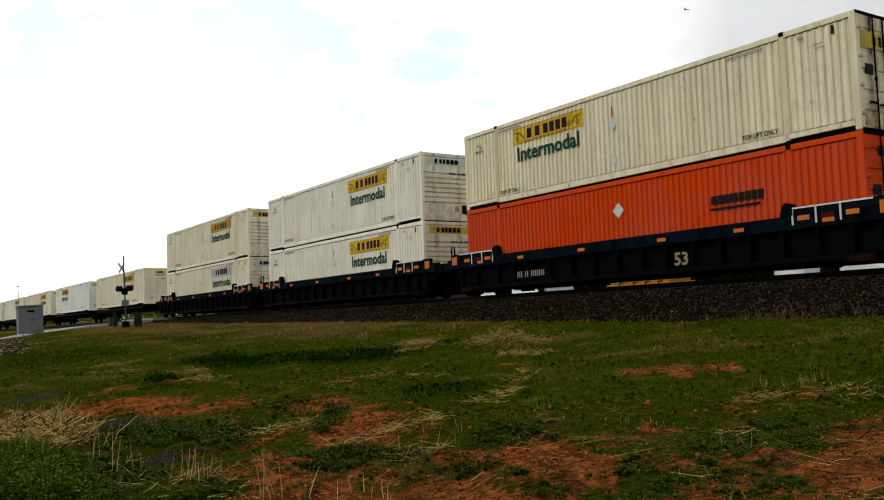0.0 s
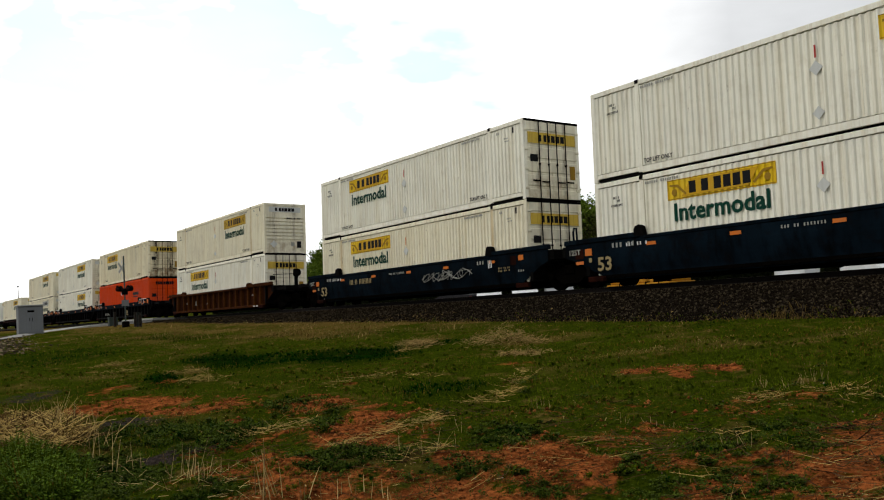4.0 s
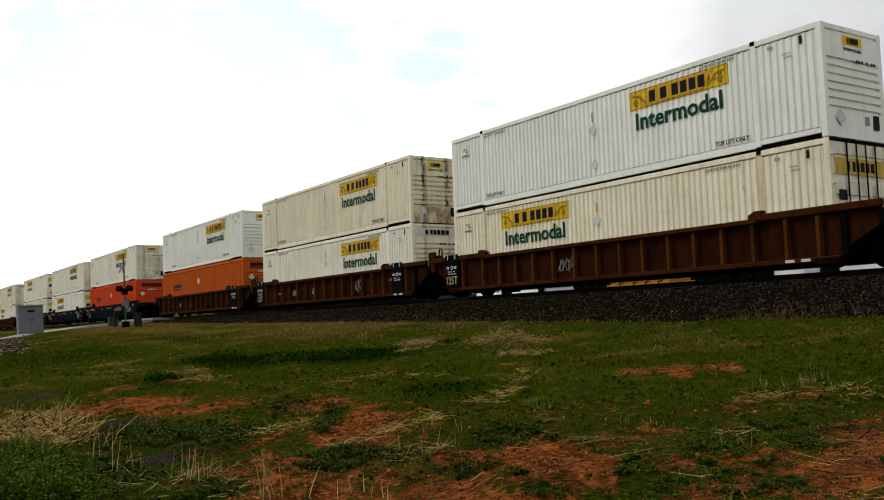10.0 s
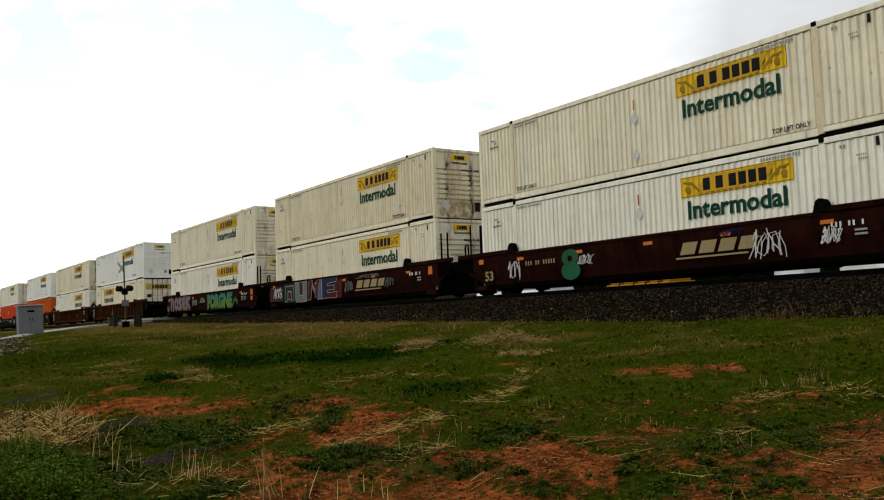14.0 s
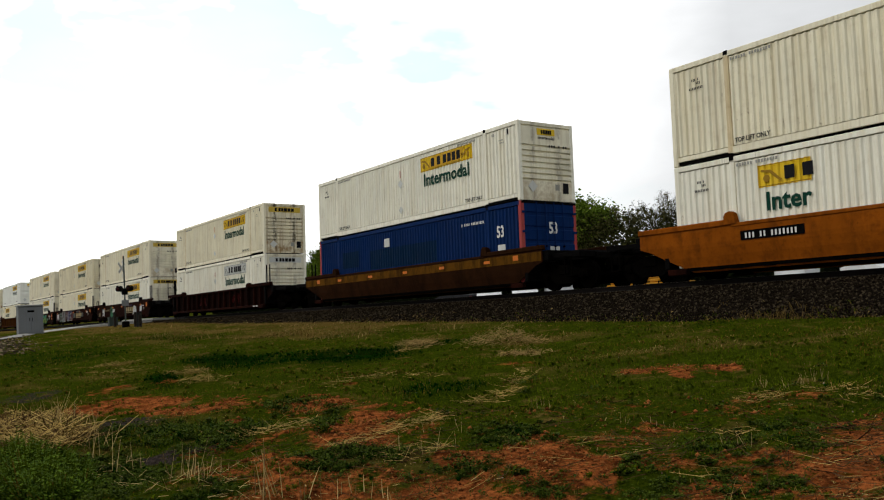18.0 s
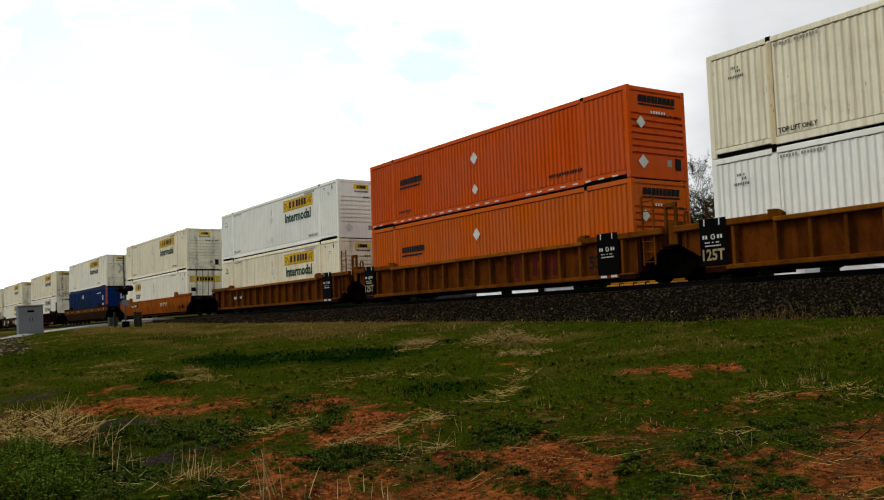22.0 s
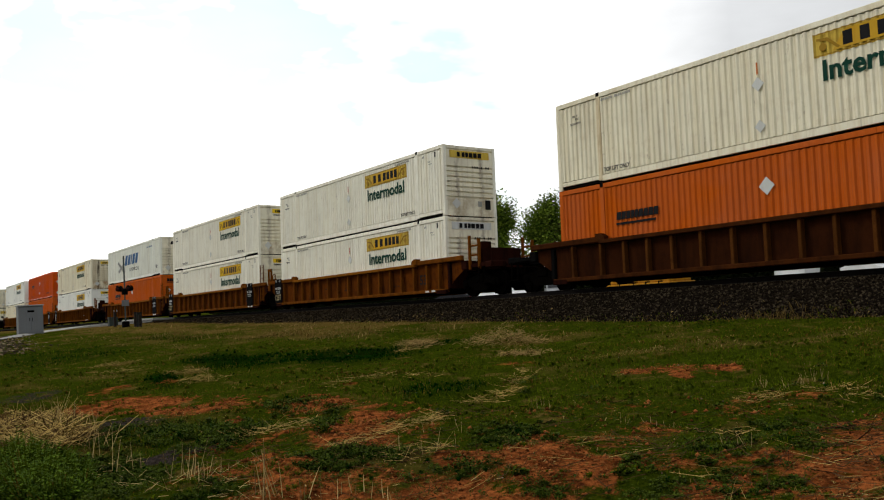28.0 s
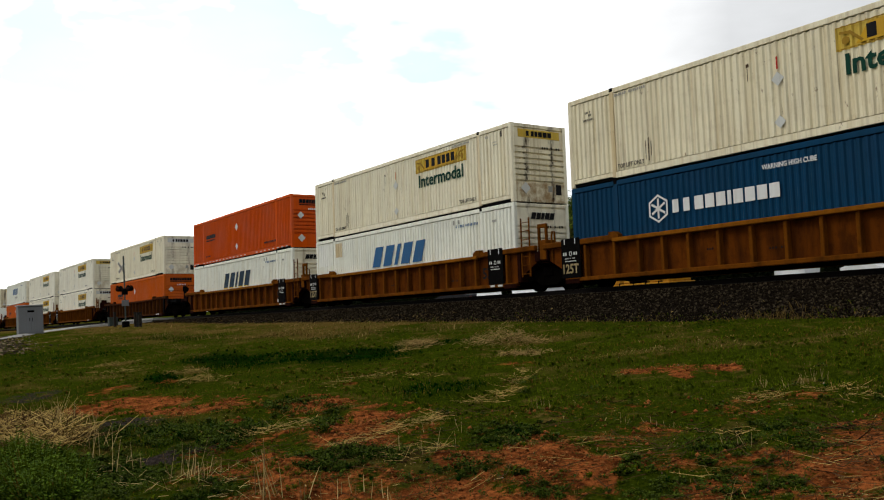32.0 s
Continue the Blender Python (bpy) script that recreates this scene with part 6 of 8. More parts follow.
# place of the left end at the start, car style, steel, ends, car marks, upper box, lower box; a box: paint, flank, end, label
TRAIN = [
    (-66.4, "banded", CAR_BLUE, "ca", (), (CREAM, "RF", "FY", CREAM_BOX), (CREAM, "RG", "FS", CREAM_BOX)),
    (-47.2, "banded", CAR_BLUE, "aa", (), (WHITE, "R", "FS", WHITE_BOX), (WHITE, "R", "FY", WHITE_BOX)),
    (-27.9, "banded", CAR_BLUE, "ac", (("word", "53", 2.35, 0.45, 0.36, 0.5, TANINK), ("bars", -4.8, 0.52, 1.5, 0.2, 9, GREYINK)), (AGED, "L", "D", STAIN_BOX), (RED, "SR", "DS", RED_BOX)),
    (-4.45, "ribbed", CAR_BROWN, "cc", OLD_MARKS, (CREAM, "RF", "FS", CREAM_BOX), (WHITE, "L", "D", WHITE_BOX)),
    (19.1, "smooth", CAR_BLUE, "ca", BLUE_MARKS + (NUMBER, ("scrawl", 1.3, 0.62, 2.4, 0.5, GREYINK, 11), ("scrawl", 2.6, 0.6, 2.4, 0.5, GREYINK, 12)), (WHITE, "L", "D", WHITE_BOX), (CREAM, "L", "D", CREAM_BOX)),
    (38.7, "smooth", CAR_BLUE, "aa", BLUE_MARKS + (("scrawl", 6.3, 0.4, 1.0, 0.8, GREYINK, 13),), (WHITE, "R", "F", WHITE_BOX), (WHITE, "L", "D", WHITE_BOX)),
    (58.1, "smooth", CAR_BLUE, "ac", BLUE_MARKS + (("bars", 2.0, 0.86, 2.3, 0.26, 10, TANINK), ("scrawl", 6.1, 0.6, 1.2, 0.5, GREYINK, 14)), (WHITE, "R", "F", WHITE_BOX), (RED, "SL", "FB", RED_BOX)),
    (81.8, "ribbed", CAR_BROWN, "ca", OLD_MARKS, (CLEAN, "R", "F", WHITE_BOX), (ORANGE, "SL", "FB", ORANGE_BOX)),
    (101.1, "ribbed", CAR_BROWN, "aa", OLD_MARKS + (("scrawl", 2.6, 0.5, 1.3, 0.7, GREYINK, 15),), (CREAM, "R", "F", STAIN_BOX), (WHITE, "R", "FS", WHITE_BOX)),
    (120.4, "ribbed", CAR_BROWN, "ac", (("scrawl", -2.0, 0.5, 1.0, 0.6, GREYINK, 16),), (CLEAN, "R", "F", WHITE_BOX), (CREAM, "L", "D", CREAM_BOX)),
    (143.8, "smooth", CAR_DARK, "ca", GRAF_A, (CREAM, "R", "F", CREAM_BOX), (WHITE, "R", "F", WHITE_BOX)),
    (162.9, "smooth", CAR_DARK, "aa", GRAF_B, (AGED, "R", "F", STAIN_BOX), (CREAM, "R", "F", CREAM_BOX)),
    (182.2, "smooth", CAR_DARK, "ac", GRAF_C, (CREAM, "R", "FY", CREAM_BOX), (WHITE, "R", "FY", WHITE_BOX)),
    (205.3, "ribbed", CAR_DARK, "cc", (("scrawl", 3.0, 0.5, 1.4, 0.7, GRAF_RED, 17), ("scrawl", -3.0, 0.5, 1.4, 0.7, GRAF_RED, 18)), (CREAM, "R", "FY", STAIN_BOX), (WHITE, "RG", "FS", WHITE_BOX)),
    (228.6, "smooth", CAR_TAN, "cc", (), (WHITE, "R", "F", WHITE_BOX), (BLUE, "53", "DX", "dark blue container with red posts")),
    (251.8, "smooth", CAR_ORANGE, "cc", (("plate", -5.75, -3.85, 0.95, 1.20, BLACK), ("bars", -5.6, 1.0, 1.6, 0.14, 9, PALEINK), ("plate", 6.82, 7.05, 0.56, 0.80, CAR_DARK), ("plate", 7.40, 7.78, 0.60, 0.82, BLACK), ("plate", 2.3, 3.75, 1.00, 1.10, TAPE), ("plate", 2.42, 2.72, 0.84, 1.0, TAPE), ("plate", 3.0, 3.2, 0.88, 1.0, TAPE), ("shape", ((3.62, 0.80), (3.78, 0.80), (4.10, 1.14), (3.92, 1.14)), TAPE, 0.0), ("shape", ((3.70, 0.98), (3.84, 0.90), (3.62, 1.12), (3.46, 1.12)), TAPE, 0.002)), (CREAM, "R", "F", CREAM_BOX), (WHITE, "P", "D", "white container with half painted-over panel")),
    (274.9, "ribbed", CAR_YELLOW, "ca", YELLOW_MARKS + LEFT_PLATES, (CLEAN, "R", "F", WHITE_BOX), (CREAM, "R", "F", CREAM_BOX)),
    (294.3, "ribbed", CAR_YELLOW, "aa", YELLOW_MARKS + FADED_NAME, (DEEP, "SL", "FB", ORANGE_BOX), (ORANGE, "SL", "FB", ORANGE_BOX)),
    (313.5, "ribbed", CAR_YELLOW, "ac", YELLOW_MARKS + NUMBER_PLATES, (CREAM, "R", "F", STAIN_BOX), (CLEAN, "R", "F", WHITE_BOX)),
    (336.4, "ribbed", CAR_YELLOW, "ca", YELLOW_MARKS + LEFT_PLATES, (CHALK, "WT", "FW", "white container with slanted blue blocks"), (ORANGE, "SL", "FB", ORANGE_BOX)),
    (355.7, "ribbed", CAR_YELLOW, "aa", YELLOW_MARKS, (WHITE, "R", "F", WHITE_BOX), (WHITE, "R", "F", WHITE_BOX)),
    (375.0, "ribbed", CAR_YELLOW, "ac", YELLOW_MARKS, (WHITE, "RF", "FY", WHITE_BOX), (WHITE, "RF", "FS", WHITE_BOX)),
    (398.0, "ribbed", CAR_BROWN, "cc", (), (CREAM, "RF", "FS", CREAM_BOX), (ORANGE, "SL", "FB", ORANGE_BOX)),
    (421.1, "ribbed", CAR_YELLOW, "ca", YELLOW_MARKS + (("scrawl", 6.08, 0.38, 0.55, 0.20, PALEINK, 41), ("scrawl", 6.1, 0.44, 0.5, 0.16, PALEINK, 42)), (DEEP, "SL", "FB", RED_BOX), (CHALK, "WK", "FW", "white container with slanted blue blocks")),
    (440.2, "ribbed", CAR_YELLOW, "aa", YELLOW_MARKS, (CREAM, "RF", "FY", STAIN_BOX), (CHALK, "WB", "FW", "patched white container with slanted blue blocks")),
    (459.4, "ribbed", CAR_YELLOW, "ac", YELLOW_MARKS, (AGED, "RF", "F", STAIN_BOX), (TEAL, "CH", "F", "steel-blue container with white sign")),
]
MOVING = []                       # thing, place of its middle at the start, height over the rail
for left_end, style, steel, ends, marks, upper, lower in TRAIN:
    middle = left_end + HALF
    tone = {CAR_BLUE: "navy blue", CAR_BROWN: "rusty brown", CAR_DARK: "dark brown", CAR_YELLOW: "weathered yellow", CAR_ORANGE: "orange", CAR_TAN: "dirty tan"}[steel]
    sort = {"ribbed": "ribbed", "smooth": "smooth-sided", "banded": "black and"}[style]
    sprayed = " covered in sprayed letters" if marks in (GRAF_A, GRAF_B, GRAF_C) else ""
    MOVING.append((well_car(style, steel, ends[0], ends[1], f"{sort} {tone} steel well car on rails{sprayed}", marks), middle, 0.0))
    for box, z, where in ((lower, 0.36, "in a well car"), (upper, 0.36 + HIGH + 0.012, "stacked on another")):
        MOVING.append((container(f"{box[3]}, {where}", box[0], box[1], box[2], post=POST_RED if box[0] is BLUE else None, end_paint=RUSTY if box[3] is STAIN_BOX else (SCUFFED if box[0] in (CREAM, WHITE, CHALK) else None)), middle, z))
for i, look_ in enumerate(((CREAM, "R", "F", CREAM_BOX), (CLEAN, "L", "FY", WHITE_BOX), (CREAM, "R", "FY", CREAM_BOX), (WHITE, "R", "F", WHITE_BOX), (CREAM, "L", "FY", CREAM_BOX), (CREAM, "R", "F", CREAM_BOX))):
    middle = -88.7 - 19.35 * i + HALF
    MOVING.append((spine_car("low black skeleton railcar with one container on it"), middle, 0.0))
    MOVING.append((container(f"{look_[3]}, on a skeleton car", *look_[:3]), middle, 1.20))


def motions():
    """All that moves: the train, and its wheels."""
    for ob, middle, z in MOVING:
        walk(ob, [(t, pose(middle - gone(t), TRACK_Y, 0, CANT, 0, 0) @ pose(0, 0, z)) for t in (0, 4, 8, 12, 16, 20, 24, 28, 32)])
    walk(INSECT, [(t, pose(*q, 0, -15, 200)) for t, q in ((0.0, (-3.671, 4.413, 1.521)), (0.1, (-4.447, 3.621, 1.539)), (0.4, (-5.787, 0.619, 1.234)), (23.6, (-4.94, 0.44, 0.411)), (23.75, (-4.896, 0.64, 0.564)), (24.0, (-4.783, 0.96, 0.87)), (24.2, (-4.659, 1.22, 1.118)), (24.3, (-4.563, 1.386, 1.279)), (24.5, (-4.348, 1.676, 1.588)), (32.0, (-4.567, 2.107, 1.999)))])
    for a, sets in WHEELS.items():
        first = sets[0]
        walk(first, [(i / FPS, pose(a, 0, 0.457, 0, -math.degrees(gone(i / FPS) / 0.457) % 360.0, 0)) for i in range(32 * FPS + 1)])
        for w in sets[1:]:
            w.rotation_mode = "QUATERNION"
            w.animation_data_create()
            w.animation_data.action = first.animation_data.action
            w.animation_data.action_slot = first.animation_data.action_slot


# ---------------------------------------------------------------- trees behind the track
BARK = grainy("grey_brown_bark", (0.010, 0.008, 0.006), (0.032, 0.026, 0.020), 10.0, 0.9, spec=0.1)


def leaf_material(name, a, b):
    n = Nodes(name)
    r = n.node("ShaderNodeNewGeometry").outputs["Random Per Island"]
    v = n.coords(shift=False)
    col = n.mix(r, a, b)
    col = n.mix(n.math("MULTIPLY", n.ramp(n.noise(v, 0.8, 3), 0.4, 0.7), 0.5), col, tuple(c * 0.5 for c in a))
    n.b.inputs["Transmission Weight"].default_value = 0.0
    return n.done(col, 0.8, 0, 0.03)


LEAF_OLIVE = leaf_material("budding_olive_leaves", (0.034, 0.036, 0.007), (0.165, 0.155, 0.038))
LEAF_SCRUB = leaf_material("dark_olive_scrub_leaves", (0.016, 0.018, 0.004), (0.070, 0.068, 0.016))
LEAF_DARK = leaf_material("dark_scrub_leaves", (0.003, 0.005, 0.0012), (0.012, 0.017, 0.003))
LEAF_GREEN = leaf_material("spring_green_leaves", (0.042, 0.082, 0.006), (0.185, 0.255, 0.024))


def grow(seed, height, spread, levels, leafy, leaf_size, up=0.55, trunk_r=0.16, fork=3):
    """Limbs as tapered tubes, and leaf quads at the twigs."""
    rnd = random.Random(seed)
    g = Geo()
    g.smooth = True
    leaves = []

    def limb(p, d, length, r, level):
        n = 4 if level < 2 else 3
        pts, rr = [p], [r]
        q, dd = Vector(p), Vector(d)
        for i in range(n):
            dd = (dd + Vector((rnd.uniform(-1, 1), rnd.uniform(-1, 1), rnd.uniform(-0.4, 1.0) * up)) * (0.10 if level == 0 else 0.17 if level < 3 else 0.12)).normalized()
            q = q + dd * (length / n)
            pts.append(q.copy())
            rr.append(max(0.010, r * (1 - 0.62 * (i + 1) / n)))
        g.tube(pts, rr, 6 if level == 0 else (4 if level < 3 else 3), False)
        if level >= levels:
            for i in range(leafy):
                a = pts[rnd.randrange(1, len(pts))]
                leaves.append((a + Vector((rnd.gauss(0, 1), rnd.gauss(0, 1), rnd.gauss(0, 1))) * leaf_size * 2.2, rnd.random() * 6.3, rnd.uniform(0.5, 1.3) * leaf_size))
            return
        kids = fork + (1 if level == 0 else 0)
        for k in range(kids):
            at = rnd.uniform(0.35, 1.0) if k else 1.0
            i = min(n - 1, int(at * n))
            base = pts[i].lerp(pts[i + 1], at * n - i) if i < n else pts[-1]
            side = Vector((rnd.uniform(-1, 1), rnd.uniform(-1, 1), rnd.uniform(-0.1, 0.9))).normalized()
            nd = (dd * (1.0 if k == 0 else 0.62) + side * spread * (1.0 if level < 2 else 0.8)).normalized()
            limb(base, nd, length * rnd.uniform(0.55, 0.80), max(0.009, rr[min(i + 1, n)] * 0.72), level + 1)

    limb(Vector((0, 0, -0.15)), Vector((rnd.uniform(-0.1, 0.1), rnd.uniform(-0.1, 0.1), 1)).normalized(), height * 0.34, trunk_r, 0)
    top = max(v[2] for v in g.v)
    k = height / top
    g.v = [(x * k, y * k, z * k) for x, y, z in g.v]
    lv, lf = [], []
    for p, a, s in leaves:
        p = p * k
        u = Vector((math.cos(a), math.sin(a), rnd.uniform(-0.6, 0.6))) * s
        w = Vector((-math.sin(a) * 0.6, math.cos(a) * 0.6, rnd.uniform(-0.9, 0.9))) * s * 0.8
        b = len(lv)
        lv += [tuple(p - u), tuple(p + w), tuple(p + u), tuple(p - w)]
        lf.append((b, b + 1, b + 2, b + 3))
    return g, lv, lf


def tree(x, y, top, seed, kind):
    """One tree, as tall as top over its foot."""
    z = float(ground_z(x, y))
    h = top - z
    if kind == "bare":
        g, lv, lf = grow(seed, h, 0.86, 5, 2, 0.030, 0.42, 0.27, 4)
        label, leaf = "tall bare tree with a few small buds behind the track", LEAF_OLIVE
    elif kind == "bud":
        g, lv, lf = grow(seed, h, 0.74, 5, 10, 0.050, 0.75, 0.23, 3)
        label, leaf = "tree with thin olive spring leaves behind the track", LEAF_OLIVE
    else:
        g, lv, lf = grow(seed, h, 0.7, 4, 30, 0.12, 0.7, 0.16, 4)
        label, leaf = "leafy green tree behind the track", LEAF_GREEN
    ob = thing("tree", label, "tree", "trees behind the track", at=pose(x, y, z))
    part("trunk", g, BARK, ob, "branching grey trunk and limbs")
    if lv:
        c = Geo()
        c.add(lv, lf)
        tagged(part("crown", c, leaf, ob, "sparse leaves"), kind="stuff")
    return ob


TREES = [(-30.9, 50.0, 9.5, "bare"), (-27.2, 51.5, 9.0, "bare"), (-32.9, 52.0, 7.6, "bud"), (-34.6, 50.0, 7.7, "bud"), (-36.4, 51.5, 7.4, "bud"), (-37.4, 49.5, 8.3, "bud"), (-38.9, 51.5, 7.6, "bud"), (-40.4, 50.0, 9.0, "bud"), (-42.2, 51.5, 8.1, "bud"), (-44.2, 50.0, 7.3, "bud"),
         (-46.6, 51.0, 6.9, "bud"), (-49.4, 50.5, 6.6, "bud"), (-52.2, 50.0, 6.8, "leafy"), (-55.0, 50.5, 8.2, "leafy"), (-57.6, 51.0, 7.4, "leafy"), (-60.5, 51.0, 8.9, "leafy"), (-65.0, 50.5, 10.0, "leafy"), (-70.5, 50.0, 8.6, "leafy"), (-76.5, 51.0, 9.3, "leafy"),
         (-84.0, 50.0, 9.7, "leafy"), (-91.0, 51.0, 9.0, "leafy"), (-98.0, 50.0, 9.0, "leafy"), (-106.0, 51.0, 8.3, "leafy"), (-24.5, 50.5, 7.6, "bud"), (-21.0, 51.0, 8.4, "bare")]
for i, (tx, ty, tz, tk) in enumerate(TREES):
    tree(tx, ty, tz, 100 + i, tk)


def thicket(x0, x1, y, top, seed, n, material, label):
    """Undergrowth too dense to count: thin stems with small leaves."""
    rng = np.random.default_rng(seed)
    cx = rng.uniform(x0, x1, n // 60)
    hh = top * (0.45 + 0.55 * rng.random(n // 60) ** 1.5)
    i = rng.integers(0, len(cx), n)
    q = rng.random(n) ** 0.7
    px = cx[i] + rng.normal(0, 0.55, n) * (0.5 + q)
    py = y + rng.normal(0, 0.7, n)
    pz = ground_z(px, py) + q * hh[i]
    s = rng.uniform(0.05, 0.13, n) * (1 + (x1 - x0 > 200) * 1.6)
    a = rng.uniform(0, math.tau, n)
    u = np.stack([np.cos(a), np.sin(a), rng.uniform(-0.7, 0.7, n)], -1) * s[:, None]
    w = np.stack([-np.sin(a) * 0.6, np.cos(a) * 0.6, rng.uniform(-1, 1, n)], -1) * s[:, None] * 0.8
    p = np.stack([px, py, pz], -1)
    v = np.stack([p - u, p + w, p + u, p - w], 1).reshape(-1, 3)
    return stuff("undergrowth", v, np.arange(len(v)).reshape(-1, 4), material, label, "undergrowth")


thicket(-54, -41, 48.0, 5.4, 61, 26000, LEAF_SCRUB, "olive undergrowth between the trees")
thicket(-41, -32, 48.0, 5.0, 66, 24000, LEAF_SCRUB, "olive bushes beside the bare tree")
thicket(-33, -14, 48.0, 4.9, 67, 36000, LEAF_SCRUB, "low olive undergrowth below the bare trees")
thicket(-118, -53, 48.0, 5.6, 62, 60000, LEAF_GREEN, "dense green undergrowth below the trees")
thicket(-60, -10, 43.6, 2.0, 64, 60000, LEAF_DARK, "low dark scrub behind the parked vehicles")
thicket(-120, -58, 43.6, 1.3, 65, 40000, LEAF_DARK, "low dark scrub beyond the track")
thicket(-420, -110, 56.0, 2.6, 63, 30000, LEAF_GREEN, "low dark hedge far along the track")


# ---------------------------------------------------------------- road and crossing
ASPHALT = grainy("worn_asphalt", (0.030, 0.030, 0.031), (0.065, 0.064, 0.062), 20.0, 0.9, spec=0.2)
CONCRETE = grainy("pale_concrete", (0.24, 0.23, 0.21), (0.40, 0.39, 0.36), 12.0, 0.9, spec=0.2)
GREY_METAL = paint("grey_cabinet_paint", (0.17, 0.18, 0.19), amount=0.25, rust=0.15)
SILVER = paint("galvanised_steel", (0.32, 0.33, 0.33), amount=0.3, rust=0.2)
ROAD_Y = [-400, -40, 0, 8.6, 15.5, 18.6]
ROAD_Z = [-1.9, -1.6, -1.15, -0.64, -0.20, -0.06]


def strip(x0, x1, y_list, z_fn, thick):
    g = Geo()
    v, f = [], []
    for y in y_list:
        z = z_fn(y)
        v += [(x0, y, z - thick), (x0, y, z), (x1, y, z), (x1, y, z - thick)]
    for i in range(len(y_list) - 1):
        a = 4 * i
        for k in range(4):
            f.append((a + k, a + (k + 1) % 4, a + 4 + (k + 1) % 4, a + 4 + k))
    return g.add(v, f)


road_z = lambda y: float(np.interp(y, ROAD_Y, ROAD_Z))
steps = [-400, -100, -40, -20, -10] + [i * 1.0 for i in range(-5, 18)] + [18.6]
tagged(new("road", strip(-75, -66.2, steps, lambda y: road_z(y), 0.5).mesh("road", ASPHALT)), "worn asphalt road up to the level crossing", "road", kind="structure")
tagged(new("road_edge", strip(-66.2, -65.75, steps, lambda y: road_z(y) + 0.02, 0.5).mesh("road_edge", CONCRETE)), "pale concrete edge of the road", "kerb", kind="structure")
bank = tagged(new("road_bank", strip(-65.75, -62.5, steps, lambda y: road_z(y) - 0.16, 0.6).mesh("road_bank", BALLAST)), "gravel bank beside the road", "gravel", kind="structure")
lane = Geo()
lane_pts = [(-50.0, 6.1, 0.5), (-53.3, 6.95, 0.6), (-57.5, 8.6, 0.7), (-61.5, 10.5, 0.75), (-66.0, 13.0, 0.8), (-70.5, 16.6, 0.8)]
lane_v = []
for lx, ly, lw in lane_pts:
    for q, k_ in ((0.0, 0), (1.0, 1)):
        lane_v.append((lx - q * lw * 2.6, ly + q * lw * 0.25, float(ground_z(lx - q * lw * 2.6, ly + q * lw * 0.25)) + 0.05 + 0.06 * q))
lane.add(lane_v, [(2 * i, 2 * i + 1, 2 * i + 3, 2 * i + 2) for i in range(len(lane_pts) - 1)])
tagged(new("gravel_lane", lane.mesh("gravel_lane", CONCRETE)), "pale gravel lane up to the level crossing", "road", kind="structure")
panel = thing("crossing_panel", "grey planked crossing panel between the rails", "level crossing", kind="structure", at=pose(0, TRACK_Y, 0, CANT, 0, 0))
for k, (a, b) in enumerate(((-2.4, -0.83), (-0.67, -0.05), (0.02, 0.67), (0.83, 2.4))):
    part("plank", Geo().box(-75, -66.2, a, b, -0.17, -0.012, 0.01), CONCRETE, panel)

rng = np.random.default_rng(8)
k = 4200
gxp = -62 + 26 * rng.random(k) ** 1.3
gyp = np.interp(gxp, [-62, -36], [7.7, 4.6]) + rng.normal(0, 0.75, k)
gs = 0.022 + 0.075 * rng.random(k) ** 3
octa = np.array([(1, 0, 0.1), (-0.9, 0.2, 0), (0.1, 1, -0.1), (-0.1, -1, 0.1), (0.1, 0, 0.8), (0, 0.1, -0.7)])
tri8 = np.array([(0, 2, 4), (2, 1, 4), (1, 3, 4), (3, 0, 4), (2, 0, 5), (1, 2, 5), (3, 1, 5), (0, 3, 5)])
gp = octa[None] * np.array([1.0, 1.0, 0.55]) * (1 + 0.6 * (rng.random((k, 6, 3)) - 0.5)) * gs[:, None, None] + np.stack([gxp, gyp, ground_z(gxp, gyp) + gs * 0.3], -1)[:, None]


def rubble_material():
    n = Nodes("mixed_rubble")
    r = n.node("ShaderNodeNewGeometry").outputs["Random Per Island"]
    col = n.mix(n.math("POWER", r, 3.2), (0.022, 0.015, 0.009), (0.40, 0.305, 0.19))
    fine = n.noise(n.coords(shift=False), 30, 4)
    col = n.mix(n.math("MULTIPLY", n.ramp(fine, 0.4, 0.7), 0.4), col, (0.06, 0.045, 0.03))
    n.bump(fine, 0.4, 0.01)
    return n.done(col, 0.95, 0, 0.05)


ROCK = rubble_material()
stuff("rubble", gp.reshape(-1, 3), (tri8[None] + 6 * np.arange(k)[:, None, None]).reshape(-1, 3), ROCK, "pale broken stones on the verge", "rubble")


def cabinet():
    ob = thing("signal_cabinet", "grey metal relay cabinet beside the crossing", "cabinet", at=pose(-61.0, 9.70, -0.58))
    part("body", Geo().box(-0.42, 0.42, -0.71, 0.71, 0.06, 1.78, 0.02), GREY_METAL, ob)
    part("roof", Geo().box(-0.5, 0.5, -0.77, 0.77, 1.78, 1.86, 0.025), SILVER, ob, "pale overhanging roof")
    part("plinth", Geo().box(-0.46, 0.46, -0.74, 0.74, -0.2, 0.07), CONCRETE, ob, "concrete plinth")
    for s in (-1, 1):
        d = part("door", Geo().box(0.42, 0.445, *sorted((s * 0.01, s * 0.68)), 0.14, 1.72, 0.008), GREY_METAL, ob)
        part("handle", Geo().box(0.445, 0.48, s * 0.08 - 0.015, s * 0.08 + 0.015, 0.85, 1.05, 0.006), BLACK, d)
    part("vent", Geo().box(0.446, 0.462, -0.2, 0.2, 1.40, 1.52, 0.006), BLACK, ob, "dark louvred vent")


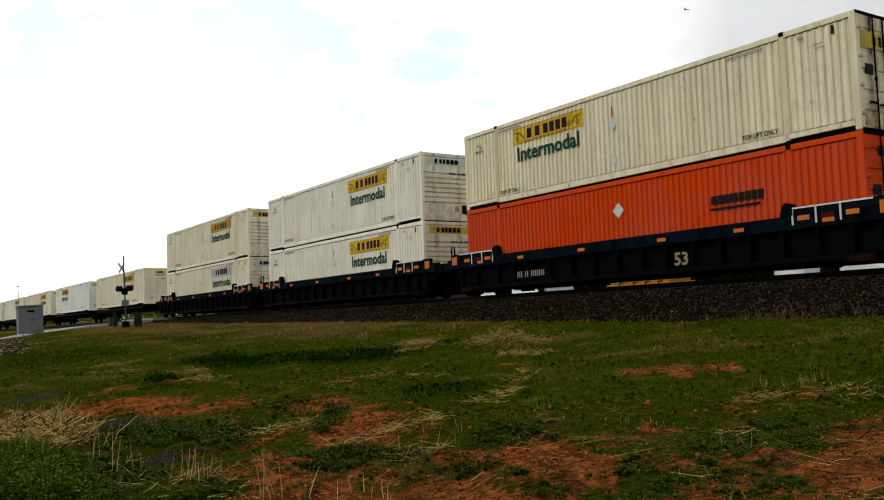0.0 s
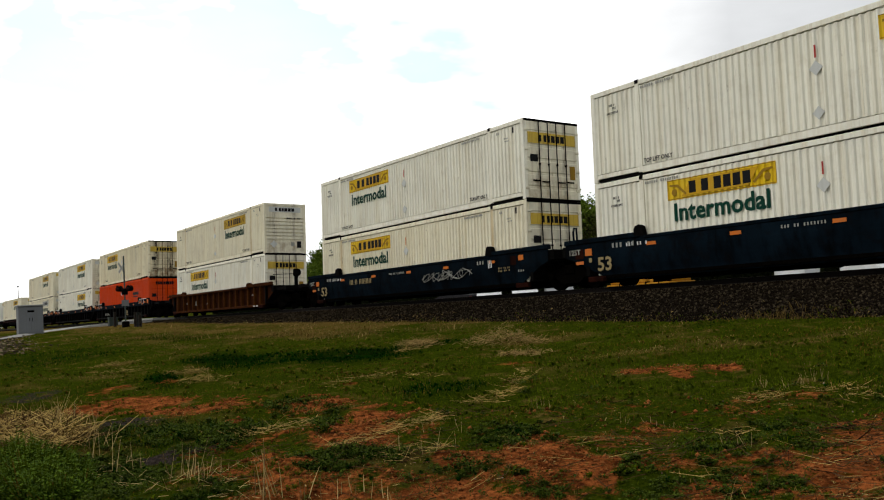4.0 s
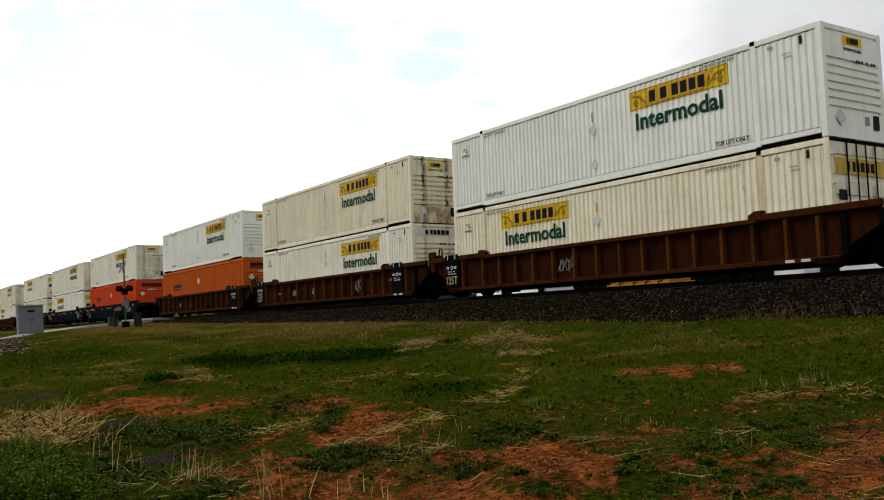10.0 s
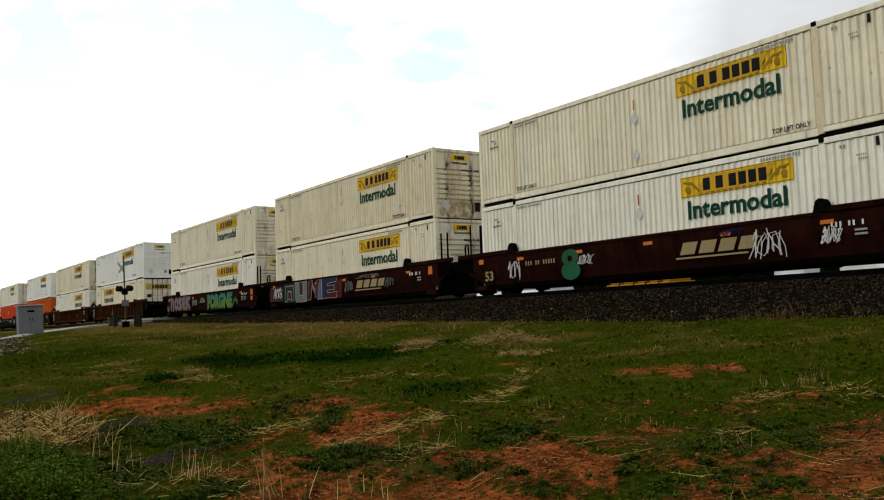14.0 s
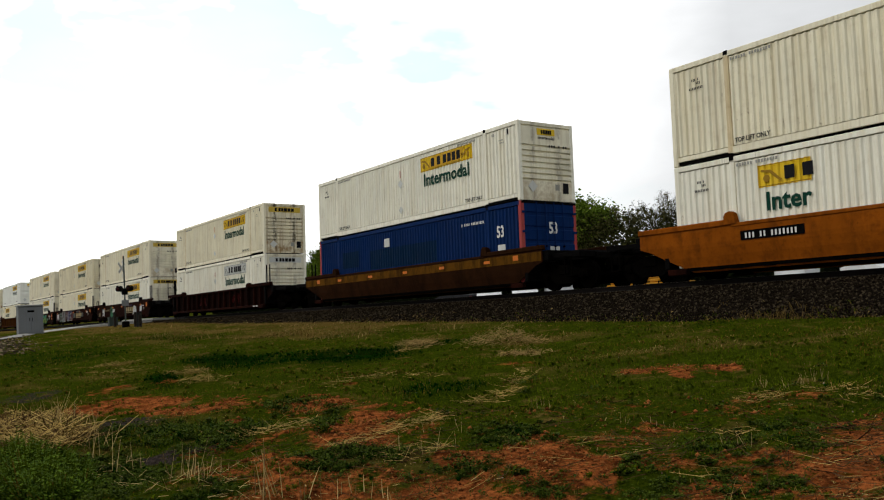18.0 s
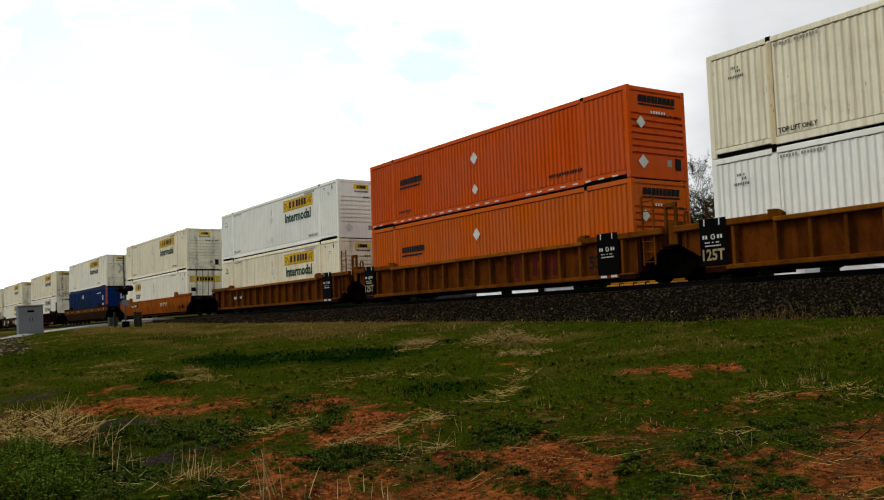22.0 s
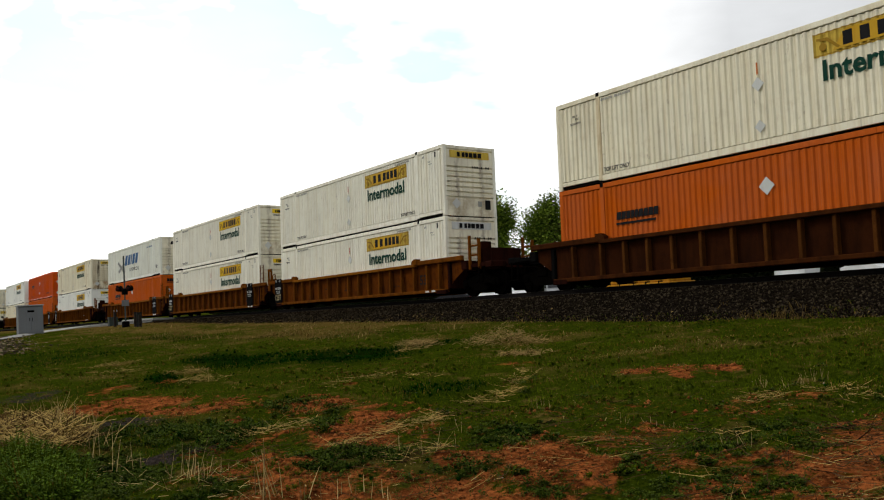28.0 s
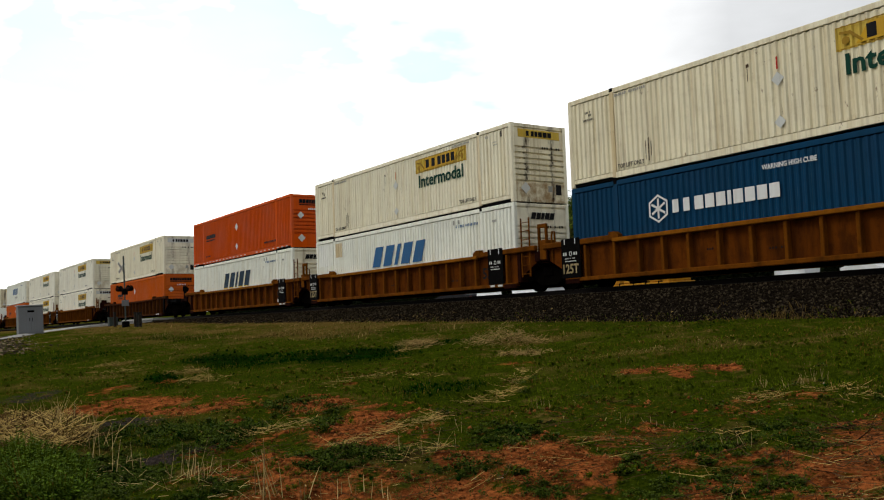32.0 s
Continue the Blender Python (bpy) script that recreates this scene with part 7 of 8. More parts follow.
cabinet()
LENS_RED = grainy("dark_red_lens", (0.016, 0.003, 0.003), (0.03, 0.004, 0.004), 5.0, 0.25)
MAST_GREY = paint("grey_green_mast_paint", (0.060, 0.075, 0.068), amount=0.3, rust=0.2)
DULL_METAL = paint("dull_grey_steel", (0.018, 0.020, 0.019), amount=0.3, rust=0.2)
BOX_GREEN = paint("grey_green_box_paint", (0.030, 0.044, 0.040), amount=0.3, rust=0.1)
SIGN_WHITE = paint("sign_white", (0.50, 0.50, 0.48), amount=0.3, rust=0.1)


def signal_mast():
    ob = thing("crossing_signal", "railway crossing signal mast with black lamps and crossbuck", "crossing signal", at=pose(-57.0, 14.5, -0.50, 0, 0, 0))
    part("mast", Geo().tube([(0, 0, 0), (0, 0, 4.45)], 0.045, 10), MAST_GREY, ob, "grey-green steel mast")
    part("base", Geo().box(-0.2, 0.2, -0.2, 0.2, -0.1, 0.42, 0.05), BLACK, ob, "cast base")
    part("foundation", Geo().box(-0.5, 0.5, -0.5, 0.5, -0.5, 0.02, 0.04), BARK, ob)
    for a in (38, -38):
        p = part("crossbuck_board", Geo().box(-0.48, 0.48, -0.012, 0.012, -0.085, 0.085, 0.006), SIGN_WHITE, ob, "weathered white crossbuck board")
        p.matrix_basis = pose(-0.10, -0.10 - 0.014 * (a > 0), 3.72, 0, 0, 138) @ pose(0, 0, 0, 0, a, 0)
    part("cross_arm", Geo().tube([(-0.20, -0.26, 2.42), (0.20, 0.26, 2.42)], 0.04, 8), BLACK, ob, "arm that carries the lamps")
    for s in (-1, 1):
        for f in (-1, 1):
            h = part("lamp", Geo().lathe([(0.02, 0.02), (0.13, 0.04), (0.15, 0.20), (0.11, 0.28)], "y", 16), BLACK, ob, "black flashing lamp")
            h.matrix_basis = pose(s * 0.20, s * 0.26, 2.42, 0, 0, 55 + (180 if f > 0 else 0))
            part("backing_disc", Geo().lathe([(0.165, 0.19), (0.170, 0.20), (0.165, 0.21)], "y", 22), BLACK, h, "round black backing")
            part("hood", Geo().tube([(0, 0.20, 0.16), (0, 0.42, 0.13)], 0.05, 6), BLACK, h)
            part("lens", Geo().lathe([(0.10, 0.281), (0.07, 0.30), (0.01, 0.31)], "y", 14), LENS_RED, h, "dark red lens")
    part("junction_box", Geo().box(-0.14, 0.14, -0.16, 0.16, 2.05, 2.42, 0.02), BLACK, ob)
    part("sign_plate", Geo().box(0.06, 0.075, -0.22, 0.22, 1.35, 1.72, 0.004), GREY_METAL, ob)


signal_mast()


def low_box(x, y, w, d, h, label, material):
    ob = thing("junction_box", label, "box", at=pose(x, y, float(ground_z(x, y)) - 0.03))
    part("body", Geo().box(-d / 2, d / 2, -w / 2, w / 2, 0, h, 0.02), material, ob)
    part("lid", Geo().box(-d / 2 - 0.02, d / 2 + 0.02, -w / 2 - 0.02, w / 2 + 0.02, h, h + 0.05, 0.012), material, ob)


low_box(-61.0, 14.7, 0.55, 0.45, 0.62, "small grey-green metal box beside the crossing", BOX_GREEN)
low_box(-55.9, 15.0, 0.30, 0.3, 0.85, "small dark grey metal box beside the track", DULL_METAL)
for px_, py_, ph in ((-58.8, 14.3, 0.95), (-55.2, 14.6, 0.95), (-54.2, 14.6, 0.7)):
    post = thing("wooden_post", "short weathered wooden post beside the crossing", "post", at=pose(px_, py_, float(ground_z(px_, py_))))
    part("shaft", Geo().box(-0.07, 0.07, -0.07, 0.07, -0.1, ph, 0.015), BARK, post)


def light_pole(x, y):
    z = float(ground_z(x, y))
    ob = thing("light_pole", "distant light pole with a short arm", "light pole", at=pose(x, y, z))
    part("pole", Geo().tube([(0, 0, -0.1), (0, 0, 8.6)], [0.12, 0.07], 8), SILVER, ob)
    part("lamp_head", Geo().box(-0.9, 0.9, -0.12, 0.12, 8.5, 8.68, 0.04), BLACK, ob, "dark lamp head")


light_pole(-180.0, 26.8)


# ---------------------------------------------------------------- vehicles parked beyond the track
CAR_WHITE = paint("white_car_paint", (0.74, 0.75, 0.76), amount=0.08, rust=0.0, rough=0.3)
GLASS = grainy("dark_window_glass", (0.010, 0.012, 0.014), (0.02, 0.022, 0.025), 3.0, 0.08)
TYRE = grainy("tyre_rubber", (0.008, 0.008, 0.008), (0.02, 0.02, 0.02), 20.0, 0.85)
MACHINE = paint("yellow_machine_paint", (0.50, 0.225, 0.008), dirt=(0.05, 0.03, 0.01), amount=0.8)
TAIL_RED = paint("red_tail_lamp", (0.45, 0.01, 0.01), amount=0.05, rust=0.0)


def parked_car(x, y, turn, body=CAR_WHITE):
    """A parked saloon car."""
    z = float(ground_z(x, y))
    tint = "white" if body is CAR_WHITE else body.name.split("_")[0]
    ob = thing("parked_car", tint + " parked saloon car beyond the track", "car", "parked vehicles", at=pose(x, y, z, 0, 0, turn))
    out, hw, r = [(-2.2, 0.35), (2.2, 0.35), (2.25, 0.75), (1.3, 0.92), (0.55, 1.38), (-0.9, 1.42), (-1.7, 0.98), (-2.25, 0.92)], 0.84, 0.33
    part("body", Geo().plate(out, -hw, hw), body, ob)
    for s in (-1, 1):
        part("side_window", Geo().plate([(-1.45, 0.98), (1.1, 0.96), (0.5, 1.32), (-0.85, 1.35)], *sorted((s * (hw + 0.004), s * (hw - 0.03)))), GLASS, ob)
        for a in (-1.4, 1.4):
            w = part("wheel", Geo().lathe([(r * 0.5, s * (hw - 0.22)), (r, s * (hw - 0.20)), (r, s * (hw + 0.01)), (r * 0.6, s * (hw + 0.02))], "y", 16, (a, 0, r)), TYRE, ob)
            part("rim", Geo().lathe([(r * 0.55, s * (hw + 0.018)), (r * 0.2, s * (hw + 0.03))], "y", 12, (a, 0, r)), SILVER, w)
        part("tail_lamp", Geo().box(-2.24, -2.18, s * hw * 0.8 - 0.1, s * hw * 0.8 + 0.1, 0.72, 0.9), TAIL_RED, ob)
        part("headlamp", Geo().box(2.18, 2.27, s * hw * 0.75 - 0.14, s * hw * 0.75 + 0.14, 0.62, 0.73), PLACARD, ob)
    part("windscreen", Geo().plate([(1.22, 0.985), (1.26, 1.0), (0.62, 1.37), (0.58, 1.35)], -hw + 0.10, hw - 0.10), GLASS, ob, "dark windscreen")
    part("grille", Geo().box(2.20, 2.262, -0.42, 0.42, 0.48, 0.66, 0.01), BLACK, ob, "black grille")
    return ob


parked_car(-50.9, 38.0, 322)
parked_car(-47.2, 38.2, 322)
parked_car(-44.2, 38.6, 322, paint("silver_car_paint", (0.26, 0.27, 0.28), amount=0.08, rust=0.0, rough=0.3))
parked_car(-55.6, 38.6, 184, paint("dark_car_paint", (0.03, 0.03, 0.035), amount=0.05, rust=0.0, rough=0.3))
parked_car(-22.3, 38.4, 326)


def box_trailer(x, y):
    z = float(ground_z(x, y))
    ob = thing("box_trailer", "small white box trailer parked beyond the track", "trailer", "parked vehicles", at=pose(x, y, z))
    part("body", Geo().box(-0.85, 0.85, -0.6, 0.6, 0.45, 1.75, 0.04), CAR_WHITE, ob, "white box body")
    part("drawbar", Geo().box(-1.6, -0.85, -0.06, 0.06, 0.42, 0.52, 0.01), BLACK, ob)
    for s in (-1, 1):
        part("mudguard", Geo().box(-0.5, 0.5, *sorted((s * 0.60, s * 0.80)), 0.72, 0.78, 0.01), CAR_WHITE, ob)
        part("wheel", Geo().lathe([(0.15, s * 0.62), (0.31, s * 0.64), (0.31, s * 0.78), (0.15, s * 0.80)], "y", 16, (0, 0, 0.31)), TYRE, ob)


box_trailer(-26.25, 38.0)


def yellow_loader(x, y):
    z = float(ground_z(x, y))
    ob = thing("yellow_trailer", "low yellow flat trailer parked beyond the track", "trailer", at=pose(x, y, z, 0, 0, 2))
    part("bed", Geo().box(-2.3, 2.3, -1.1, 1.1, 0.62, 0.86, 0.03), MACHINE, ob, "yellow bed")
    part("drawbar", Geo().box(2.3, 3.5, -0.12, 0.12, 0.55, 0.7, 0.02), BLACK, ob)
    for a in (-1.6, -0.8):
        for s in (-1, 1):
            part("wheel", Geo().lathe([(0.2, s * 0.85), (0.38, s * 0.87), (0.38, s * 1.08), (0.2, s * 1.1)], "y", 16, (a, 0, 0.38)), TYRE, ob)
    for k, (x0, x1, h) in enumerate(((-2.2, -1.35, 0.30), (-1.2, -0.35, 0.16), (-0.1, 0.55, 0.34), (0.75, 1.5, 0.20), (1.65, 2.2, 0.28))):
        part("load", Geo().box(x0, x1, -0.9, 0.9, 0.86, 0.86 + h, 0.05), MACHINE, ob, "yellow piece of the load")
    for x in (-1.28, -0.22, 0.65, 1.58):
        part("chain", Geo().box(x - 0.04, x + 0.04, -1.12, 1.12, 0.58, 0.93, 0.01), BLACK, ob, "black tie-down chain")


yellow_loader(-35.7, 38.0)


# ---------------------------------------------------------------- grass and weeds
def blade_material(name, a, b, dry, share):
    n = Nodes(name)
    r = n.node("ShaderNodeNewGeometry").outputs["Random Per Island"]
    v = n.coords(shift=False)
    col = n.mix(r, a, b)
    patch = n.noise(v, 0.45, 4)
    col = n.mix(n.ramp(n.noise(v, 0.8, 5), 0.38, 0.62), tuple(0.5 * c for c in b), col)
    odd = n.math("FRACT", n.math("MULTIPLY", r, 17.3))
    col = n.mix(n.math("LESS_THAN", n.math("ADD", odd, n.ramp(patch, 0.3, 0.7, 0.25, -0.25)), share), col, dry)
    return n.done(col, 0.85, 0, 0.0)


BLADE = blade_material("grass_blades", (0.027, 0.046, 0.0015), (0.108, 0.144, 0.0056), (0.16, 0.092, 0.018), 0.10)
# dense grass, its green deepened to carry the shade of the hollows
LUSH_SHADED = blade_material("lush_grass_blades", (0.003, 0.019, 0.0012), (0.011, 0.052, 0.0030), (0.04, 0.05, 0.006), 0.02)
DRY = blade_material("dead_brown_grass", (0.066, 0.040, 0.009), (0.235, 0.150, 0.042), (0.36, 0.25, 0.09), 0.14)
BLEACHED = blade_material("bleached_stems", (0.33, 0.225, 0.075), (0.68, 0.50, 0.21), (0.16, 0.10, 0.04), 0.15)
MATTED = blade_material("matted_straw", (0.15, 0.090, 0.020), (0.58, 0.40, 0.125), (0.05, 0.026, 0.008), 0.30)
OLD_STRAW = blade_material("old_brown_straw", (0.14, 0.085, 0.022), (0.46, 0.31, 0.115), (0.05, 0.026, 0.008), 0.25)
PALE = blade_material("pale_bleached_straw", (0.20, 0.125, 0.030), (0.66, 0.47, 0.16), (0.12, 0.07, 0.025), 0.18)
TWIG = blade_material("dead_twig_bark", (0.040, 0.018, 0.008), (0.13, 0.072, 0.034), (0.018, 0.009, 0.005), 0.3)
FRESH = leaf_material("fresh_weed_leaves", (0.020, 0.046, 0.002), (0.118, 0.188, 0.013))
WEED = leaf_material("weed_leaves", (0.014, 0.027, 0.0016), (0.074, 0.102, 0.009))


def blades(name, px, py, height, width, lean, seed, material, label, base_z=None):
    """Many thin bent blades, each a narrow strip of three faces."""
    rng = np.random.default_rng(seed)
    n = len(px)
    a = rng.uniform(0, math.tau, n)
    side = np.stack([np.cos(a), np.sin(a), np.zeros(n)], -1) * (width / 2)[:, None]
    b = rng.uniform(0, math.tau, n)
    lo = np.stack([px, py, (surface_z(px, py) if base_z is None else base_z) - 0.01], -1)
    bend = np.stack([np.cos(b), np.sin(b), np.zeros(n)], -1) * (height * lean * rng.uniform(0.2, 1.0, n))[:, None]
    up = np.stack([np.zeros(n), np.zeros(n), height], -1)
    mid = lo + up * 0.55 + bend * 0.35
    tip = lo + up * np.clip(1.0 - 0.35 * lean, 0.25, 1)[..., None] + bend if np.ndim(lean) else lo + up * max(0.25, 1.0 - 0.35 * lean) + bend
    v = np.stack([lo - side, lo + side, mid + side * 0.7, mid - side * 0.7, tip], 1).reshape(-1, 3)
    i = 5 * np.arange(n)[:, None]
    f = np.concatenate([i + np.array([[0, 1, 2]]), i + np.array([[0, 2, 3]]), i + np.array([[3, 2, 4]])], 0)
    return stuff(name, v, f, material, label, "grass")


def meadow(n, seed):
    """Blades thin out with the distance; the dense ones and those in painted hollow shade are darker."""
    rng = np.random.default_rng(seed)
    r = 3.2 * (60 / 3.2) ** rng.random(n)
    a = np.radians(rng.uniform(22, 94, n))
    x, y = -r * np.sin(a), r * np.cos(a)
    tall = patches(x, y, 1.5, 5)
    tuft = patchy(x, y, 0.16, 9)
    bare = 1 - growth_at(x, y)
    dry, deep = dry_at(x, y), lush_at(x, y)
    keep = (y < 17.8) & (y > 0.6) & (x > -62) & (rng.random(n) > bare) & (rng.random(n) < 0.30 + 0.75 * tuft) & (rng.random(n) > dry * 0.85)
    h = (0.012 + 0.050 * rng.random(n) ** 1.6) * (0.35 + 1.1 * tall) * (0.5 + 0.9 * tuft) * np.clip(r / 7, 0.8, 1.6) * (1 - 0.5 * bare) * (1 + 0.4 * deep)
    w = 0.0024 + 0.00052 * r
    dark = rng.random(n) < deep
    for pick, name, paint_, label in ((keep & ~dark, "meadow_grass", BLADE, "short green spring grass on the meadow"), (keep & dark, "lush_grass", LUSH_SHADED, "dense green grass, darkened for the shade of hollows")):
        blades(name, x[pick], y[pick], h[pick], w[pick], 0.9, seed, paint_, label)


meadow(560000, 21)


def strewn(spots, per, seed, height, spread, lean, name, label, material, width=0.006):
    rng = np.random.default_rng(seed)
    cx = np.repeat([s[0] for s in spots], per)
    cy = np.repeat([s[1] for s in spots], per)
    sz = np.repeat([s[2] for s in spots], per)
    x, y = cx + rng.normal(0, 1, len(cx)) * spread * sz, cy + rng.normal(0, 1, len(cx)) * spread * sz
    h = height * sz * (0.15 + 0.85 * rng.random(len(cx)))
    return blades(name, x, y, h, np.full(len(cx), width) * rng.uniform(0.6, 1.3, len(cx)), lean, seed, material, label)


def straws(name, heaps, per, seed, length, width, steep, material, label):
    """Straight dead stalks that lie across one another. heaps: place, radius, height of the heap, the way most of them point."""
    rng = np.random.default_rng(seed)
    hx, hy, hr, hh, hw = (np.repeat(np.array(q, float), per) for q in zip(*heaps))
    m = len(hx)
    q = rng.normal(0, 0.5, (m, 2)) * hr[:, None]
    x, y = hx + q[:, 0], hy + q[:, 1]
    rise = hh * np.clip(1 - (np.hypot(q[:, 0], q[:, 1]) / (hr * 1.2)) ** 2, 0, 1) * rng.random(m)
    a = hw + rng.normal(0, 0.7, m) + math.pi * (rng.random(m) < 0.45)
    up = np.radians(steep * np.abs(rng.normal(0, 0.6, m))).clip(0, 1.35)
    ln = length * rng.uniform(0.25, 1.0, m)
    d = np.stack([np.cos(a) * np.cos(up), np.sin(a) * np.cos(up), np.sin(up)], -1) * ln[:, None]
    lo = np.stack([x, y, surface_z(x, y) + 0.008 + rise], -1)
    w = width * rng.uniform(0.6, 1.2, m)
    side = np.stack([-np.sin(a), np.cos(a), np.zeros(m)], -1) * w[:, None] * 0.5
    lift = np.stack([np.zeros(m), np.zeros(m), w * 0.7], -1)
    hi = lo + d
    hi[:, 2] = np.maximum(hi[:, 2], surface_z(hi[:, 0], hi[:, 1]) + 0.006)
    v = np.stack([lo - side, lo + side, lo + lift, hi - side * 0.5, hi + side * 0.5, hi + lift * 0.6], 1).reshape(-1, 3)
    i = 6 * np.arange(m)[:, None]
    f = np.concatenate([i + np.array([[0, 2, 5, 3]]), i + np.array([[2, 1, 4, 5]])], 0)
    return stuff(name, v, f, material, label, "straw")


def stalks(name, rows, seed, width, tilt, material, label):
    """Straight dead stems that stand. rows: place, height, how many, how far about."""
    rng = np.random.default_rng(seed)
    x, y, h, about = [], [], [], []
    for px, py, ph, n, far in rows:
        x += [px] * n
        y += [py] * n
        h += [ph] * n
        about += [far] * n
    x, y, h, about = (np.array(q, float) for q in (x, y, h, about))
    m = len(x)
    x, y, h = x + rng.normal(0, 1, m) * about, y + rng.normal(0, 1, m) * about, h * rng.uniform(0.45, 1.0, m)
    a, lean = rng.uniform(0, math.tau, m), np.abs(rng.normal(0, tilt, m))
    lo = np.stack([x, y, surface_z(x, y) - 0.01], -1)
    d = np.stack([np.cos(a) * np.sin(lean), np.sin(a) * np.sin(lean), np.cos(lean)], -1) * h[:, None]
    hi, mid = lo + d, lo + d * 0.55 + np.stack([rng.normal(0, 0.02, m) * h, rng.normal(0, 0.02, m) * h, np.zeros(m)], -1)
    w = (width * rng.uniform(0.55, 1.15, m))[:, None]
    ring = [np.array([math.cos(q), math.sin(q), 0.0])[None] * w * 0.5 for q in (0.3, 2.4, 4.5)]
    v = np.stack([p + q * k for p, k in ((lo, 1.0), (mid, 0.8), (hi, 0.35)) for q in ring], 1).reshape(-1, 3)
    i = 9 * np.arange(m)[:, None]
    f = np.concatenate([i + np.array([[b + k, b + (k + 1) % 3, b + 3 + (k + 1) % 3, b + 3 + k]]) for b in (0, 3) for k in range(3)], 0)
    return stuff(name, v, f, material, label, "stalks")


# the heap of straw, swaths and small heaps over the meadow
PILE = [(-13.05, 1.74, 0.55, 0.22, 0.4), (-10.57, 1.52, 0.38, 0.20, 1.0), (-12.09, 1.93, 0.5, 0.24, 2.0), (-9.99, 1.64, 0.35, 0.16, 1.2), (-10.48, 1.89, 0.35, 0.22, 0.2), (-14.6, 2.0, 0.5, 0.05, 2.4), (-13.6, 2.3, 0.4, 0.06, 0.8), (-10.3, 2.05, 0.25, 0.18, 1.6), (-11.4, 1.6, 0.5, 0.22, 0.9)]
straws("straw_pile", PILE, 85, 31, 0.32, 0.0085, 42, MATTED, "heap of dry pale straw in the grass")
straws("old_straw", PILE, 60, 54, 0.30, 0.0090, 50, TWIG, "dark rotten straw under the heap")
straws("bright_straw", PILE, 30, 39, 0.42, 0.0105, 42, PALE, "bright loose straw on the heap")
straws("straw_swath", [(-7.2, 3.61, 0.12, 0.03, 0.9), (-7.25, 3.86, 0.14, 0.04, 0.9), (-7.43, 4.14, 0.16, 0.05, 0.9), (-7.48, 4.36, 0.18, 0.05, 0.8), (-7.63, 4.64, 0.18, 0.05, 0.9), (-7.71, 4.89, 0.16, 0.05, 1.0), (-7.75, 5.05, 0.14, 0.05, 1.2), (-6.59, 3.77, 0.16, 0.04, 0.6), (-6.06, 3.61, 0.14, 0.03, 0.3), (-6.1, 3.95, 0.16, 0.04, 0.5),
                       (-8.78, 3.34, 0.16, 0.04, 0.5), (-8.74, 3.5, 0.18, 0.05, 0.6), (-8.81, 3.72, 0.18, 0.05, 0.5), (-8.95, 3.97, 0.18, 0.05, 0.7), (-9.55, 4.45, 0.2, 0.05, 0.7)], 26, 34, 0.24, 0.0048, 24, MATTED, "long pale straw swept over the ground")
straws("straw_rope", [(-8.64, 6.16, 0.14, 0.06, 0.9), (-8.59, 6.33, 0.16, 0.07, 0.8), (-8.62, 6.52, 0.16, 0.07, 0.9), (-8.7, 6.72, 0.16, 0.07, 1.0), (-9.3, 7.3, 0.2, 0.07, 0.9), (-9.9, 7.75, 0.2, 0.08, 1.1), (-10.3, 8.2, 0.2, 0.07, 1.0), (-12.08, 6.2, 0.3, 0.03, 0.6), (-12.07, 6.59, 0.3, 0.04, 0.6), (-12.01, 6.95, 0.3, 0.03, 0.6), (-11.48, 7.08, 0.22, 0.03, 0.5)], 22, 51, 0.22, 0.0058, 24, MATTED, "rope of pale straw lying on the grass")
straws("straw_tufts", [(-18.5, 5.8, 0.4, 0.06, 0.6), (-18.3, 6.0, 0.4, 0.06, 0.5), (-15.96, 5.48, 0.35, 0.06, 0.4), (-16.0, 5.13, 0.3, 0.05, 0.3), (-23.9, 5.7, 0.6, 0.08, 0.4), (-21.2, 5.3, 0.5, 0.08, 0.3),                        (-17.3, 10.5, 0.3, 0.06, 0.4)], 60, 32, 0.22, 0.0075, 30, MATTED, "flattened tufts of dry pale straw")
straws("straw_mound", [(-16.3, 11.8, 0.45, 0.12, 0.2), (-16.3, 12.2, 0.45, 0.24, 0.1), (-16.5, 12.7, 0.40, 0.34, 0.3), (-15.9, 12.5, 0.40, 0.26, 0.2), (-15.4, 12.6, 0.35, 0.14, 0.2), (-17.4, 11.1, 0.35, 0.12, 0.4), (-18.1, 11.2, 0.4, 0.14, 0.3), (-18.8, 11.6, 0.4, 0.12, 0.2), (-12.5, 10.2, 0.4, 0.10, 0.1), (-12.9, 10.1, 0.4, 0.08, 0.2)], 130, 55, 0.22, 0.0090, 38, OLD_STRAW, "mounds of matted dry straw below the bank")
straws("straw_wads", [(-5.6, 7.12, 0.16, 0.06, 0.5), (-5.54, 7.25, 0.18, 0.08, 0.6), (-5.56, 7.4, 0.18, 0.08, 0.7), (-5.64, 7.6, 0.12, 0.05, 0.9), (-5.44, 8.05, 0.2, 0.03, -0.5), (-5.43, 8.3, 0.2, 0.03, -0.5), (-5.28, 8.37, 0.22, 0.03, -0.4), (-5.1, 8.37, 0.22, 0.04, -0.5), (-4.87, 7.8, 0.22, 0.04, -0.5), (-4.73, 7.84, 0.22, 0.04, -0.4), (-5.0, 6.2, 0.2, 0.05, 0.8)], 20, 52, 0.16, 0.0050, 20, MATTED, "wads of bleached straw in the grass")
